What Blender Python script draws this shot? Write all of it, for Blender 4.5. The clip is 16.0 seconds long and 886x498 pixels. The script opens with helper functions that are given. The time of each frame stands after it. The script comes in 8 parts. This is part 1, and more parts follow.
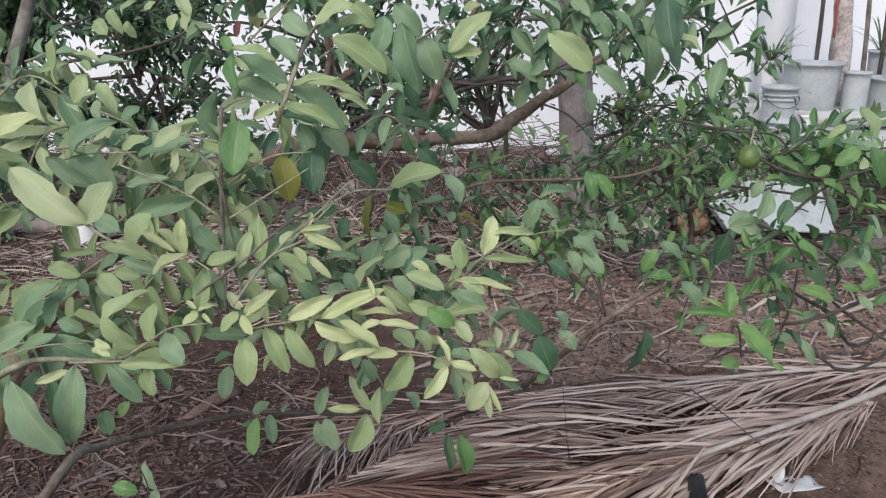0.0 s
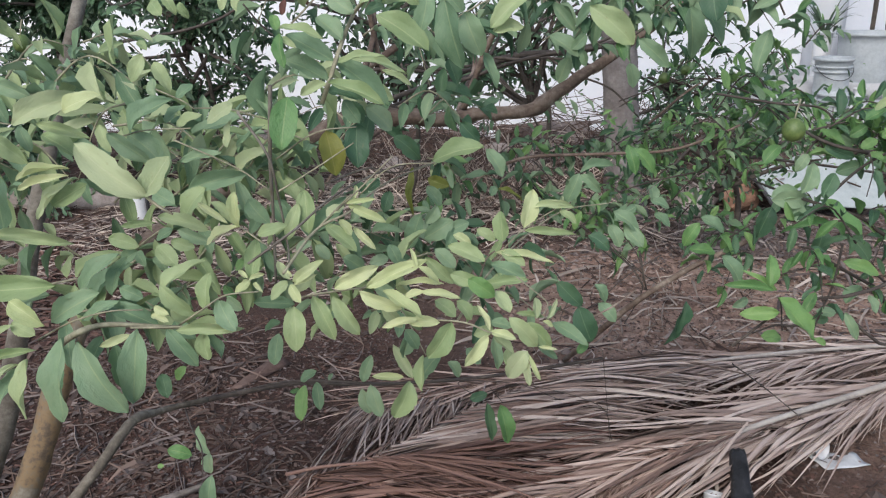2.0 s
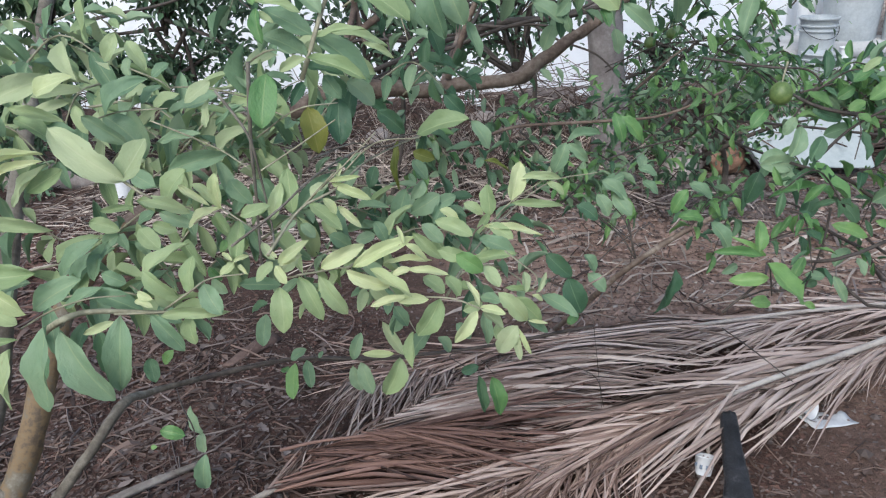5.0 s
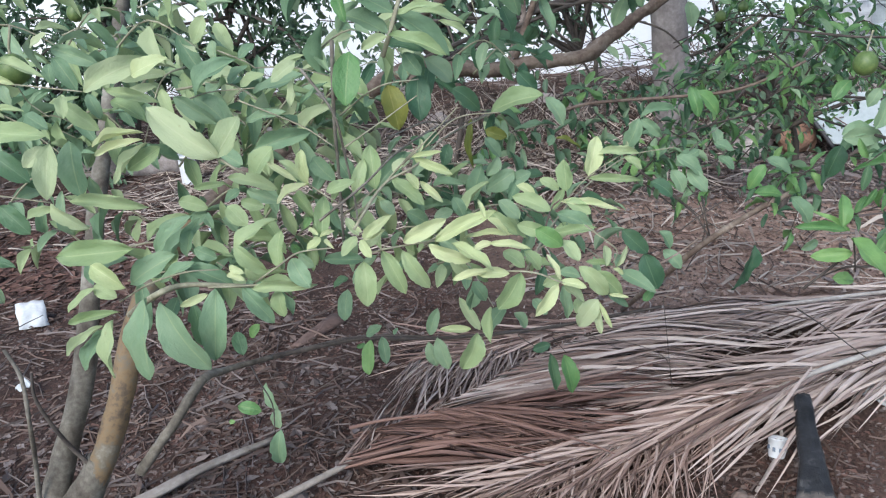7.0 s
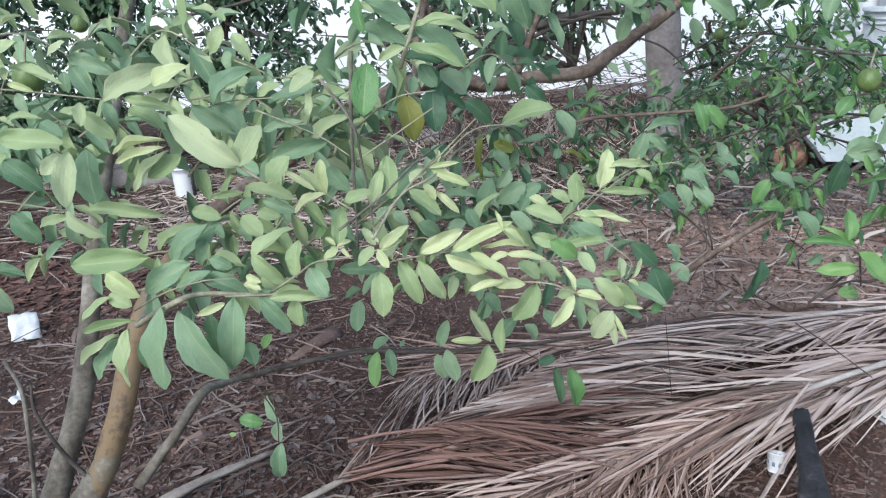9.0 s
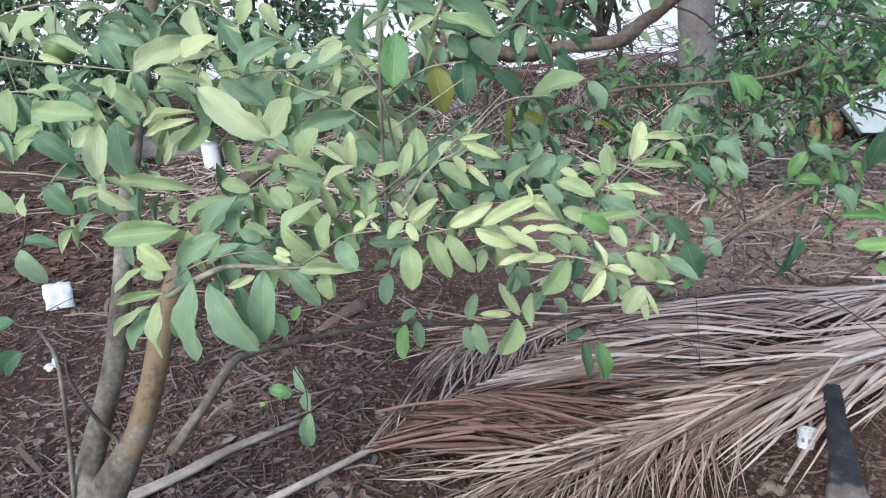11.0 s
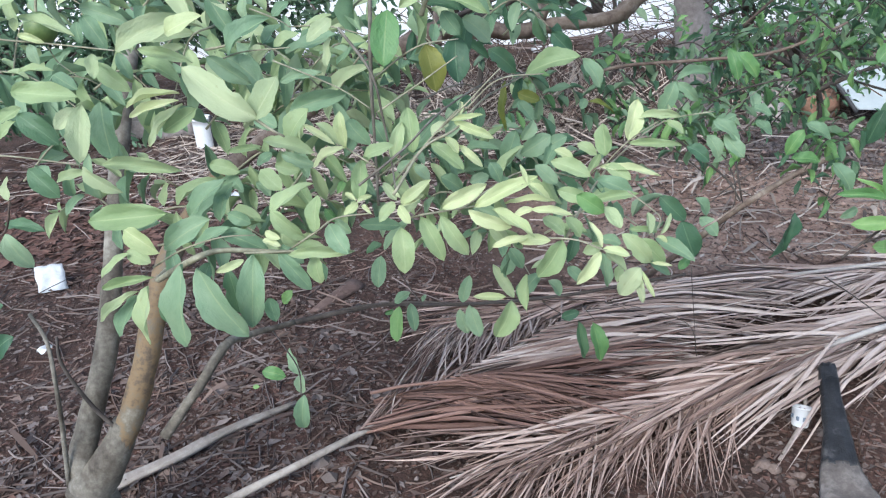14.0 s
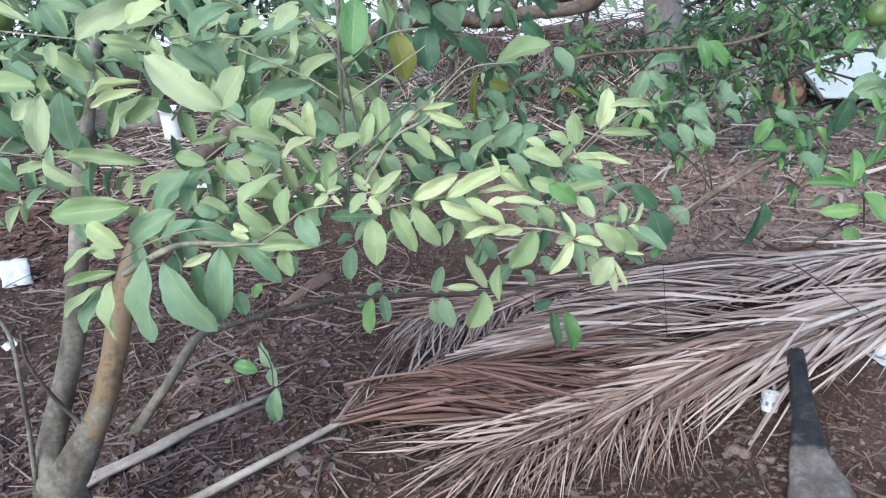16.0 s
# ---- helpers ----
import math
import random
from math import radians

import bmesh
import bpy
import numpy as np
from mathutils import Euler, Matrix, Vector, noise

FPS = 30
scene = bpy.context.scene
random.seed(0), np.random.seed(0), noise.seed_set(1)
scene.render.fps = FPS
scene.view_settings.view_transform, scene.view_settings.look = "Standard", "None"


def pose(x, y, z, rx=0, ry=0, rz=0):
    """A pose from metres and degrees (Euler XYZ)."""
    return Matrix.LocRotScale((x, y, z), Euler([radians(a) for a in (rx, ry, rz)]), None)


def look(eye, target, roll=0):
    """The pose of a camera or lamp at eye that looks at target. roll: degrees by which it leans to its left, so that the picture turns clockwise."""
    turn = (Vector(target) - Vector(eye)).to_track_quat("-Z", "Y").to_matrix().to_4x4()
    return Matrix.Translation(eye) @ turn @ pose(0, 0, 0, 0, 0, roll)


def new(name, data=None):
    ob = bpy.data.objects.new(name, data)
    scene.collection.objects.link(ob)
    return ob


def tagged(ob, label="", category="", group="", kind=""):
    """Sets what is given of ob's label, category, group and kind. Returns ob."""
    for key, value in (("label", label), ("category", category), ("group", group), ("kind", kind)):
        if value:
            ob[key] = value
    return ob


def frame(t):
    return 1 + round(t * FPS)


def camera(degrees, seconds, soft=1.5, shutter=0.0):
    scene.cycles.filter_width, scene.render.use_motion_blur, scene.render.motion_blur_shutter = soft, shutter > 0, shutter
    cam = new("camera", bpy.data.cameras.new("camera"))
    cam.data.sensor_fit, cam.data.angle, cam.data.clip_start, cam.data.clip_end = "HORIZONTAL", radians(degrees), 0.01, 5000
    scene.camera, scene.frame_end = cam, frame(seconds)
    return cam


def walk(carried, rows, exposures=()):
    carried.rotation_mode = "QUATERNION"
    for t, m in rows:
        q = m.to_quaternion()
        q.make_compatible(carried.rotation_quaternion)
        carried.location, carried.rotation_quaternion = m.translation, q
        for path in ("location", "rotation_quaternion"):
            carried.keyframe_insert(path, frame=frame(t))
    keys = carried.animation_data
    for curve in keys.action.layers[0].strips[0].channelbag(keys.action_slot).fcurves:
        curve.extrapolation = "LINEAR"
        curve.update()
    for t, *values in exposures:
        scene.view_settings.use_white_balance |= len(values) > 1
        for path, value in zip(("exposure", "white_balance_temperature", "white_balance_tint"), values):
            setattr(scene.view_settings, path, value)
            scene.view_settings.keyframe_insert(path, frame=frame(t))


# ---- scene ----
cam = camera(59.6, 16.0, soft=1.2)
PATH = [
    (0, (0.029, 0.051, 1.504), (0.026, 1.956, 0.893), -0.1),
    (0.5, (0.03, 0.047, 1.505), (0.059, 1.957, 0.912), -0.3),
    (1, (0.032, 0.043, 1.503), (0.042, 1.948, 0.895), -0.2),
    (1.5, (0.034, 0.031, 1.507), (-0.033, 1.92, 0.855), -1.1),
    (2, (0.032, 0.023, 1.507), (-0.082, 1.906, 0.84), -1.1),
    (2.5, (0.034, 0.015, 1.507), (-0.087, 1.887, 0.812), -1.6),
    (3, (0.039, 0.01, 1.51), (-0.096, 1.882, 0.819), -2.1),
    (3.5, (0.05, 0.01, 1.513), (-0.072, 1.878, 0.808), -3.4),
    (3.7, (0.053, 0.012, 1.514), (-0.06, 1.877, 0.801), -3.3),
    (5.8, (0.005, 0.046, 1.502), (-0.082, 1.891, 0.735), -2.3),
    (6, (-0.005, 0.043, 1.499), (-0.09, 1.884, 0.723), -3.0),
    (6.5, (-0.031, 0.033, 1.495), (-0.159, 1.869, 0.713), -3.9),
    (7, (0.003, 0.022, 1.503), (-0.228, 1.854, 0.734), -4.4),
    (7.5, (0.024, 0.018, 1.502), (-0.267, 1.837, 0.723), -3.7),
    (8, (0.024, 0.011, 1.504), (-0.25, 1.839, 0.738), -3.3),
    (8.5, (-0.013, 0.004, 1.503), (-0.238, 1.849, 0.764), -4.0),
    (8.7, (-0.027, 0.009, 1.501), (-0.229, 1.858, 0.767), -3.7),
    (10.8, (-0.037, 0.026, 1.499), (-0.248, 1.868, 0.749), -3.8),
    (11, (-0.036, 0.023, 1.5), (-0.306, 1.837, 0.702), -4.3),
    (11.5, (-0.036, 0.023, 1.499), (-0.317, 1.824, 0.677), -4.9),
    (12, (-0.038, 0.023, 1.5), (-0.345, 1.817, 0.671), -5.1),
    (12.5, (-0.037, 0.027, 1.498), (-0.329, 1.819, 0.661), -5.1),
    (13, (-0.035, 0.03, 1.498), (-0.327, 1.821, 0.656), -5.1),
    (13.5, (-0.036, 0.036, 1.497), (-0.31, 1.823, 0.643), -4.8),
    (14, (-0.035, 0.04, 1.497), (-0.294, 1.832, 0.649), -4.5),
    (14.5, (-0.033, 0.043, 1.497), (-0.262, 1.845, 0.661), -4.4),
    (15, (-0.03, 0.044, 1.496), (-0.253, 1.841, 0.647), -4.4),
    (15.5, (-0.032, 0.048, 1.494), (-0.235, 1.841, 0.631), -4.2),
    (16, (-0.035, 0.049, 1.494), (-0.225, 1.837, 0.618), -4.1),
]
walk(cam, [(t, look(eye, target, roll)) for t, eye, target, roll in PATH],
     exposures=[(0, 0.46, 6850, 12.5), (1.5, 0.48, 6830, 12.5), (2.2, 0.53, 6650, 11.3), (3.7, 0.62, 6470, 10.5), (5.8, 0.68, 6270, 8.3), (6.6, 0.78, 6240, 8.3), (8.0, 0.96, 6170, 8.3), (8.7, 0.89, 6150, 8), (11, 0.95, 6200, 8.8), (12.5, 1.00, 6200, 8.5), (15, 1.07, 5980, 7.5), (16, 1.06, 5980, 7.5)])

# ---- light: a bright hazy sky, the garden in open shade ----
world = bpy.data.worlds.new("sky")
scene.world = world
world.use_nodes = True
wn = world.node_tree.nodes
wl = world.node_tree.links
sky = wn.new("ShaderNodeTexSky")
sky.sky_type = "NISHITA"
sky.sun_disc = False
sky.sun_elevation = radians(43)
sky.sun_rotation = radians(199)
sky.air_density = 1.0
sky.dust_density = 1.5
wn["Background"].inputs["Strength"].default_value = 0.14
wl.new(sky.outputs["Color"], wn["Background"].inputs["Color"])

sun_data = bpy.data.lights.new("sun", "SUN")
sun_data.energy = 1.6
sun_data.angle = radians(32)
sun_data.color = (1.0, 0.98, 0.96)
sun = new("sun", sun_data)
sun.matrix_world = look((-1.6, -4.6, 4.6), (0, 0, 0))


# ---- materials ----
def nodes_of(name):
    m = bpy.data.materials.new(name)
    m.use_nodes = True
    nt = m.node_tree
    return m, nt, nt.nodes["Principled BSDF"]


def ramp(nt, fac, stops):
    r = nt.nodes.new("ShaderNodeValToRGB")
    while len(r.color_ramp.elements) < len(stops):
        r.color_ramp.elements.new(0.5)
    for e, (pos, col) in zip(r.color_ramp.elements, stops):
        e.position = pos
        e.color = (*col, 1)
    nt.links.new(fac, r.inputs["Fac"])
    return r.outputs["Color"]


def noise_tex(nt, scale, detail=5, rough=0.6, vec=None):
    n = nt.nodes.new("ShaderNodeTexNoise")
    n.inputs["Scale"].default_value = scale
    n.inputs["Detail"].default_value = detail
    n.inputs["Roughness"].default_value = rough
    if vec is not None:
        nt.links.new(vec, n.inputs["Vector"])
    return n.outputs["Fac"]


def math_node(nt, op, a, b):
    n = nt.nodes.new("ShaderNodeMath")
    n.operation = op
    for k, v in ((0, a), (1, b)):
        if isinstance(v, (int, float)):
            n.inputs[k].default_value = v
        else:
            nt.links.new(v, n.inputs[k])
    return n.outputs[0]


def mix_col(nt, fac, a, b, blend="MIX"):
    n = nt.nodes.new("ShaderNodeMix")
    n.data_type = "RGBA"
    n.blend_type = blend
    for k, v in ((0, fac), (6, a), (7, b)):
        if isinstance(v, tuple):
            n.inputs[k].default_value = (*v, 1)
        elif isinstance(v, (int, float)):
            n.inputs[k].default_value = v
        else:
            nt.links.new(v, n.inputs[k])
    return n.outputs[2]


def bump(nt, bsdf, height, strength, distance):
    b = nt.nodes.new("ShaderNodeBump")
    b.inputs["Strength"].default_value = strength
    b.inputs["Distance"].default_value = distance
    nt.links.new(height, b.inputs["Height"])
    nt.links.new(b.outputs["Normal"], bsdf.inputs["Normal"])


def coords(nt, kind="Object"):
    return nt.nodes.new("ShaderNodeTexCoord").outputs[kind]


def plain(name, stops, scale, rough=0.8, fine=80.0, relief=0.3, depth=0.004, kind="Object"):
    """A weathered surface: a colour ramp over two sizes of noise, with relief."""
    m, nt, b = nodes_of(name)
    v = coords(nt, kind)
    big, small = noise_tex(nt, scale, 4, 0.6, v), noise_tex(nt, fine, 5, 0.7, v)
    f = math_node(nt, "ADD", math_node(nt, "MULTIPLY", big, 0.6), math_node(nt, "MULTIPLY", small, 0.4))
    nt.links.new(ramp(nt, f, stops), b.inputs["Base Color"])
    b.inputs["Roughness"].default_value = rough
    bump(nt, b, small, relief, depth)
    return m


def leaf_material(name, dark, mid, light, rib, gloss=0.45, glow=0.3):
    """A leaf: a tint of its own for each, blotches, a pale midrib, side veins in relief, light coming through."""
    m, nt, b = nodes_of(name)
    uv = coords(nt, "UV")
    sep = nt.nodes.new("ShaderNodeSeparateXYZ")
    nt.links.new(uv, sep.inputs[0])
    info = nt.nodes.new("ShaderNodeObjectInfo").outputs["Random"]
    isle = nt.nodes.new("ShaderNodeNewGeometry").outputs["Random Per Island"]
    each = math_node(nt, "FRACT", math_node(nt, "ADD", info, isle), 0.0)
    shift = nt.nodes.new("ShaderNodeVectorMath")
    shift.operation = "ADD"
    nt.links.new(uv, shift.inputs[0])
    nt.links.new(math_node(nt, "MULTIPLY", each, 37.0), shift.inputs[1])
    blot = noise_tex(nt, 3.2, 5, 0.65, shift.outputs[0])
    f = math_node(nt, "ADD", math_node(nt, "MULTIPLY", each, 0.62), math_node(nt, "MULTIPLY", blot, 0.6))
    col = ramp(nt, f, [(0.15, dark), (0.55, mid), (1.0, light)])
    side = math_node(nt, "ABSOLUTE", math_node(nt, "SUBTRACT", sep.outputs["X"], 0.5), 0.0)
    on_rib = math_node(nt, "LESS_THAN", side, 0.026)
    slant = math_node(nt, "SUBTRACT", math_node(nt, "MULTIPLY", sep.outputs["Y"], 38.0), math_node(nt, "MULTIPLY", side, 20.0))
    vein = math_node(nt, "POWER", math_node(nt, "ABSOLUTE", math_node(nt, "SINE", slant, 0.0), 0.0), 6.0)
    col = mix_col(nt, math_node(nt, "MULTIPLY", math_node(nt, "MULTIPLY", vein, blot), 0.06), col, rib)
    col = mix_col(nt, math_node(nt, "MULTIPLY", on_rib, 0.32), col, rib)
    spot = ramp(nt, noise_tex(nt, 6.5, 4, 0.7, shift.outputs[0]), [(0.62, (0, 0, 0)), (0.72, (1, 1, 1))])
    col = mix_col(nt, math_node(nt, "MULTIPLY", spot, 0.28), col, (0.22, 0.16, 0.07))
    nt.links.new(col, b.inputs["Base Color"])
    b.inputs["Roughness"].default_value = gloss
    b.inputs["Specular IOR Level"].default_value = 0.4
    bump(nt, b, math_node(nt, "ADD", math_node(nt, "MULTIPLY", vein, 0.035), math_node(nt, "MULTIPLY", blot, 1.5)), 0.5, 0.004)
    tr = nt.nodes.new("ShaderNodeBsdfTranslucent")
    nt.links.new(col, tr.inputs["Color"])
    mx = nt.nodes.new("ShaderNodeMixShader")
    mx.inputs[0].default_value = glow
    nt.links.new(b.outputs[0], mx.inputs[1])
    nt.links.new(tr.outputs[0], mx.inputs[2])
    nt.links.new(mx.outputs[0], nt.nodes["Material Output"].inputs["Surface"])
    return m


LEAF = {
    "green": leaf_material("guava_leaf_green", (0.12, 0.216, 0.125), (0.205, 0.325, 0.19), (0.31, 0.42, 0.26), (0.40, 0.48, 0.26), 0.5),
    "mid": leaf_material("guava_leaf_mid", (0.23, 0.33, 0.152), (0.335, 0.437, 0.222), (0.445, 0.53, 0.295), (0.5, 0.58, 0.33), 0.52),
    "young": leaf_material("guava_leaf_young", (0.43, 0.52, 0.25), (0.545, 0.615, 0.33), (0.64, 0.685, 0.41), (0.72, 0.74, 0.46), 0.5),
    "pale": leaf_material("guava_leaf_underside", (0.32, 0.40, 0.22), (0.42, 0.50, 0.29), (0.51, 0.58, 0.35), (0.58, 0.62, 0.4), 0.7, 0.35),
    "dark": leaf_material("guava_leaf_dark", (0.045, 0.11, 0.062), (0.078, 0.165, 0.092), (0.125, 0.225, 0.115), (0.22, 0.34, 0.19)),
    "yellow": leaf_material("guava_leaf_turning", (0.10, 0.145, 0.03), (0.17, 0.20, 0.045), (0.27, 0.27, 0.065), (0.42, 0.40, 0.14)),
    "lime": leaf_material("citrus_leaf", (0.06, 0.15, 0.06), (0.132, 0.278, 0.1), (0.25, 0.422, 0.15), (0.33, 0.44, 0.18), 0.38),
    "dead": leaf_material("dead_leaf", (0.06, 0.03, 0.025), (0.12, 0.055, 0.045), (0.18, 0.09, 0.07), (0.3, 0.17, 0.12), 0.8, 0.15),
    "far": leaf_material("shrub_leaf", (0.04, 0.075, 0.052), (0.075, 0.13, 0.082), (0.135, 0.2, 0.115), (0.15, 0.25, 0.1)),
}
BARK = plain("grey_bark", [(0.36, (0.05, 0.041, 0.033)), (0.5, (0.125, 0.11, 0.088)), (0.64, (0.26, 0.24, 0.20))], 9, 0.85, 60, 0.5)
BARK_TAN = plain("peeling_tan_bark", [(0.36, (0.055, 0.041, 0.03)), (0.44, (0.12, 0.088, 0.058)), (0.50, (0.20, 0.135, 0.07)), (0.57, (0.15, 0.128, 0.094)), (0.68, (0.28, 0.26, 0.21))], 7, 0.75, 50, 0.35)
BARK_BROWN = plain("brown_bark", [(0.34, (0.055, 0.039, 0.032)), (0.47, (0.128, 0.091, 0.071)), (0.58, (0.220, 0.173, 0.140)), (0.70, (0.403, 0.354, 0.305))], 10, 0.85, 70, 0.5)
BARK_DARK = plain("dark_bark", [(0.3, (0.03, 0.025, 0.022)), (0.5, (0.07, 0.058, 0.05)), (0.7, (0.14, 0.118, 0.10))], 12, 0.9, 70, 0.5)
TWIG_PALE = plain("pale_twig_bark", [(0.3, (0.15, 0.14, 0.09)), (0.5, (0.26, 0.25, 0.17)), (0.7, (0.40, 0.39, 0.28))], 30, 0.7, 120, 0.3, 0.001)
PALM_BARK = plain("palm_bark", [(0.3, (0.085, 0.073, 0.068)), (0.5, (0.165, 0.15, 0.145)), (0.7, (0.28, 0.265, 0.26))], 7, 0.95, 40, 0.7, 0.01)
SOIL, snt, sb = nodes_of("red_brown_soil")
sv = coords(snt)
s_big, s_mid, s_fine = noise_tex(snt, 1.7, 4, 0.6, sv), noise_tex(snt, 14, 5, 0.7, sv), noise_tex(snt, 70, 6, 0.75, sv)
s_xyz = snt.nodes.new("ShaderNodeSeparateXYZ")
snt.links.new(sv, s_xyz.inputs[0])
# a trodden, paler path crosses beyond the fronds
s_path = math_node(snt, "ABSOLUTE", math_node(snt, "SUBTRACT", math_node(snt, "ADD", s_xyz.outputs["Y"], math_node(snt, "MULTIPLY", s_big, 0.7)), 3.95), 0.0)
s_band = math_node(snt, "MULTIPLY", ramp(snt, s_path, [(0.45, (1, 1, 1)), (0.8, (0, 0, 0))]), ramp(snt, math_node(snt, "ADD", s_xyz.outputs["X"], 0.5), [(0.1, (0, 0, 0)), (0.8, (1, 1, 1))]))
s_f = math_node(snt, "ADD", math_node(snt, "ADD", math_node(snt, "MULTIPLY", s_big, 0.3), math_node(snt, "MULTIPLY", s_mid, 0.3)), math_node(snt, "MULTIPLY", s_fine, 0.4))
s_dark = ramp(snt, s_f, [(0.36, (0.019, 0.011, 0.008)), (0.48, (0.051, 0.027, 0.019)), (0.57, (0.097, 0.050, 0.036)), (0.68, (0.198, 0.123, 0.097))])
s_pale = ramp(snt, s_f, [(0.38, (0.155, 0.092, 0.069)), (0.5, (0.33, 0.215, 0.163)), (0.64, (0.48, 0.37, 0.30))])
s_side = math_node(snt, "MULTIPLY", ramp(snt, math_node(snt, "ADD", math_node(snt, "MULTIPLY", s_xyz.outputs["X"], 0.5), math_node(snt, "MULTIPLY", s_big, 0.2)), [(0.58, (0, 0, 0)), (0.78, (1, 1, 1))]), 0.6)
s_band = math_node(snt, "MAXIMUM", s_band, s_side)
s_grey = ramp(snt, s_f, [(0.38, (0.085, 0.062, 0.055)), (0.5, (0.20, 0.165, 0.15)), (0.64, (0.36, 0.32, 0.30))])
s_rear = math_node(snt, "MULTIPLY", ramp(snt, math_node(snt, "MULTIPLY", math_node(snt, "ADD", s_xyz.outputs["Y"], s_big), 0.1), [(0.46, (0, 0, 0)), (0.52, (1, 1, 1))]), ramp(snt, s_xyz.outputs["X"], [(0.2, (0, 0, 0)), (0.7, (1, 1, 1))]))
snt.links.new(mix_col(snt, s_rear, mix_col(snt, s_band, s_dark, s_pale), s_grey), sb.inputs["Base Color"])
sb.inputs["Roughness"].default_value = 0.97
bump(snt, sb, math_node(snt, "ADD", s_mid, s_fine), 0.9, 0.014)


def straw(name, stops):
    """Dry palm leaflet: lengthwise fibres, a tint of its own for each, weathered blotches."""
    m, nt, b = nodes_of(name)
    v = coords(nt)
    mp = nt.nodes.new("ShaderNodeMapping")
    mp.inputs["Scale"].default_value = (260, 4, 260)
    nt.links.new(v, mp.inputs["Vector"])
    fibre, blot = noise_tex(nt, 1.0, 3, 0.6, mp.outputs[0]), noise_tex(nt, 6, 4, 0.6, coords(nt, "Generated"))
    info = nt.nodes.new("ShaderNodeObjectInfo").outputs["Random"]
    f = math_node(nt, "ADD", math_node(nt, "ADD", math_node(nt, "MULTIPLY", fibre, 0.32), math_node(nt, "MULTIPLY", blot, 0.2)), math_node(nt, "MULTIPLY", info, 0.58))
    nt.links.new(ramp(nt, f, stops), b.inputs["Base Color"])
    b.inputs["Roughness"].default_value = 0.72
    bump(nt, b, fibre, 0.4, 0.002)
    return m


STRAW = straw("dry_palm_leaflet", [(0.2, (0.075, 0.044, 0.035)), (0.45, (0.25, 0.168, 0.138)), (0.62, (0.40, 0.295, 0.25)), (0.9, (0.57, 0.455, 0.395))])
STRAW_PALE = straw("bleached_palm_leaflet", [(0.2, (0.11, 0.076, 0.063)), (0.45, (0.30, 0.228, 0.198)), (0.62, (0.44, 0.355, 0.316)), (0.9, (0.59, 0.51, 0.46))])
STRAW_RED = straw("red_brown_palm_leaflet", [(0.2, (0.048, 0.027, 0.022)), (0.5, (0.17, 0.095, 0.075)), (0.85, (0.27, 0.16, 0.125))])
RACHIS = plain("grey_palm_rib", [(0.3, (0.24, 0.205, 0.18)), (0.5, (0.42, 0.375, 0.335)), (0.7, (0.60, 0.55, 0.50))], 6, 0.7, 60, 0.4, 0.003)
CHAR = plain("charred_wood", [(0.4, (0.008, 0.008, 0.008)), (0.58, (0.026, 0.026, 0.028)), (0.72, (0.13, 0.125, 0.12))], 18, 0.46, 70, 0.8, 0.006)
ASH = plain("ashy_wood", [(0.3, (0.05, 0.042, 0.037)), (0.5, (0.13, 0.112, 0.1)), (0.7, (0.28, 0.25, 0.23))], 12, 0.95, 60, 0.6, 0.005)
WHITEWASH = plain("whitewashed_wall", [(0.3, (0.80, 0.84, 0.89)), (0.5, (0.86, 0.89, 0.93)), (0.7, (0.90, 0.92, 0.95))], 1.5, 0.9, 30, 0.2)
CONCRETE = plain("grey_concrete", [(0.3, (0.30, 0.31, 0.32)), (0.5, (0.43, 0.44, 0.45)), (0.7, (0.55, 0.56, 0.57))], 4, 0.9, 60, 0.4)
POT = plain("dusty_grey_plastic", [(0.3, (0.258, 0.289, 0.304)), (0.5, (0.380, 0.418, 0.437)), (0.7, (0.502, 0.540, 0.555))], 4, 0.5, 40, 0.12)
WHITE_PLASTIC = plain("white_plastic", [(0.3, (0.568, 0.585, 0.602)), (0.5, (0.671, 0.688, 0.705)), (0.7, (0.740, 0.748, 0.757))], 5, 0.45, 60, 0.1)
DUSTY_WHITE = plain("dusty_white_sheet", [(0.3, (0.262, 0.308, 0.314)), (0.5, (0.354, 0.400, 0.407)), (0.7, (0.419, 0.459, 0.465))], 3, 0.55, 40, 0.15)
PAPER = plain("white_paper", [(0.3, (0.42, 0.43, 0.44)), (0.48, (0.58, 0.6, 0.61)), (0.62, (0.70, 0.71, 0.72))], 8, 0.8, 60, 0.2)
BLUE_PRINT = plain("blue_print", [(0.3, (0.12, 0.16, 0.22)), (0.7, (0.28, 0.33, 0.4))], 40, 0.6)
PALE_BARK = plain("pale_mottled_bark", [(0.32, (0.12, 0.085, 0.075)), (0.46, (0.33, 0.28, 0.26)), (0.56, (0.52, 0.48, 0.46)), (0.7, (0.66, 0.64, 0.63))], 5, 0.85, 40, 0.5, 0.004)
STONE = plain("grey_stone", [(0.3, (0.16, 0.13, 0.12)), (0.5, (0.30, 0.26, 0.24)), (0.7, (0.46, 0.42, 0.39))], 12, 0.95, 60, 0.6, 0.006)
ORANGE_STONE = plain("orange_laterite", [(0.3, (0.17, 0.085, 0.055)), (0.5, (0.29, 0.165, 0.11)), (0.7, (0.42, 0.29, 0.215))], 10, 0.95, 50, 0.8, 0.01)
DARK_METAL = plain("dark_rubber", [(0.3, (0.02, 0.02, 0.022)), (0.7, (0.06, 0.06, 0.065))], 20, 0.6)
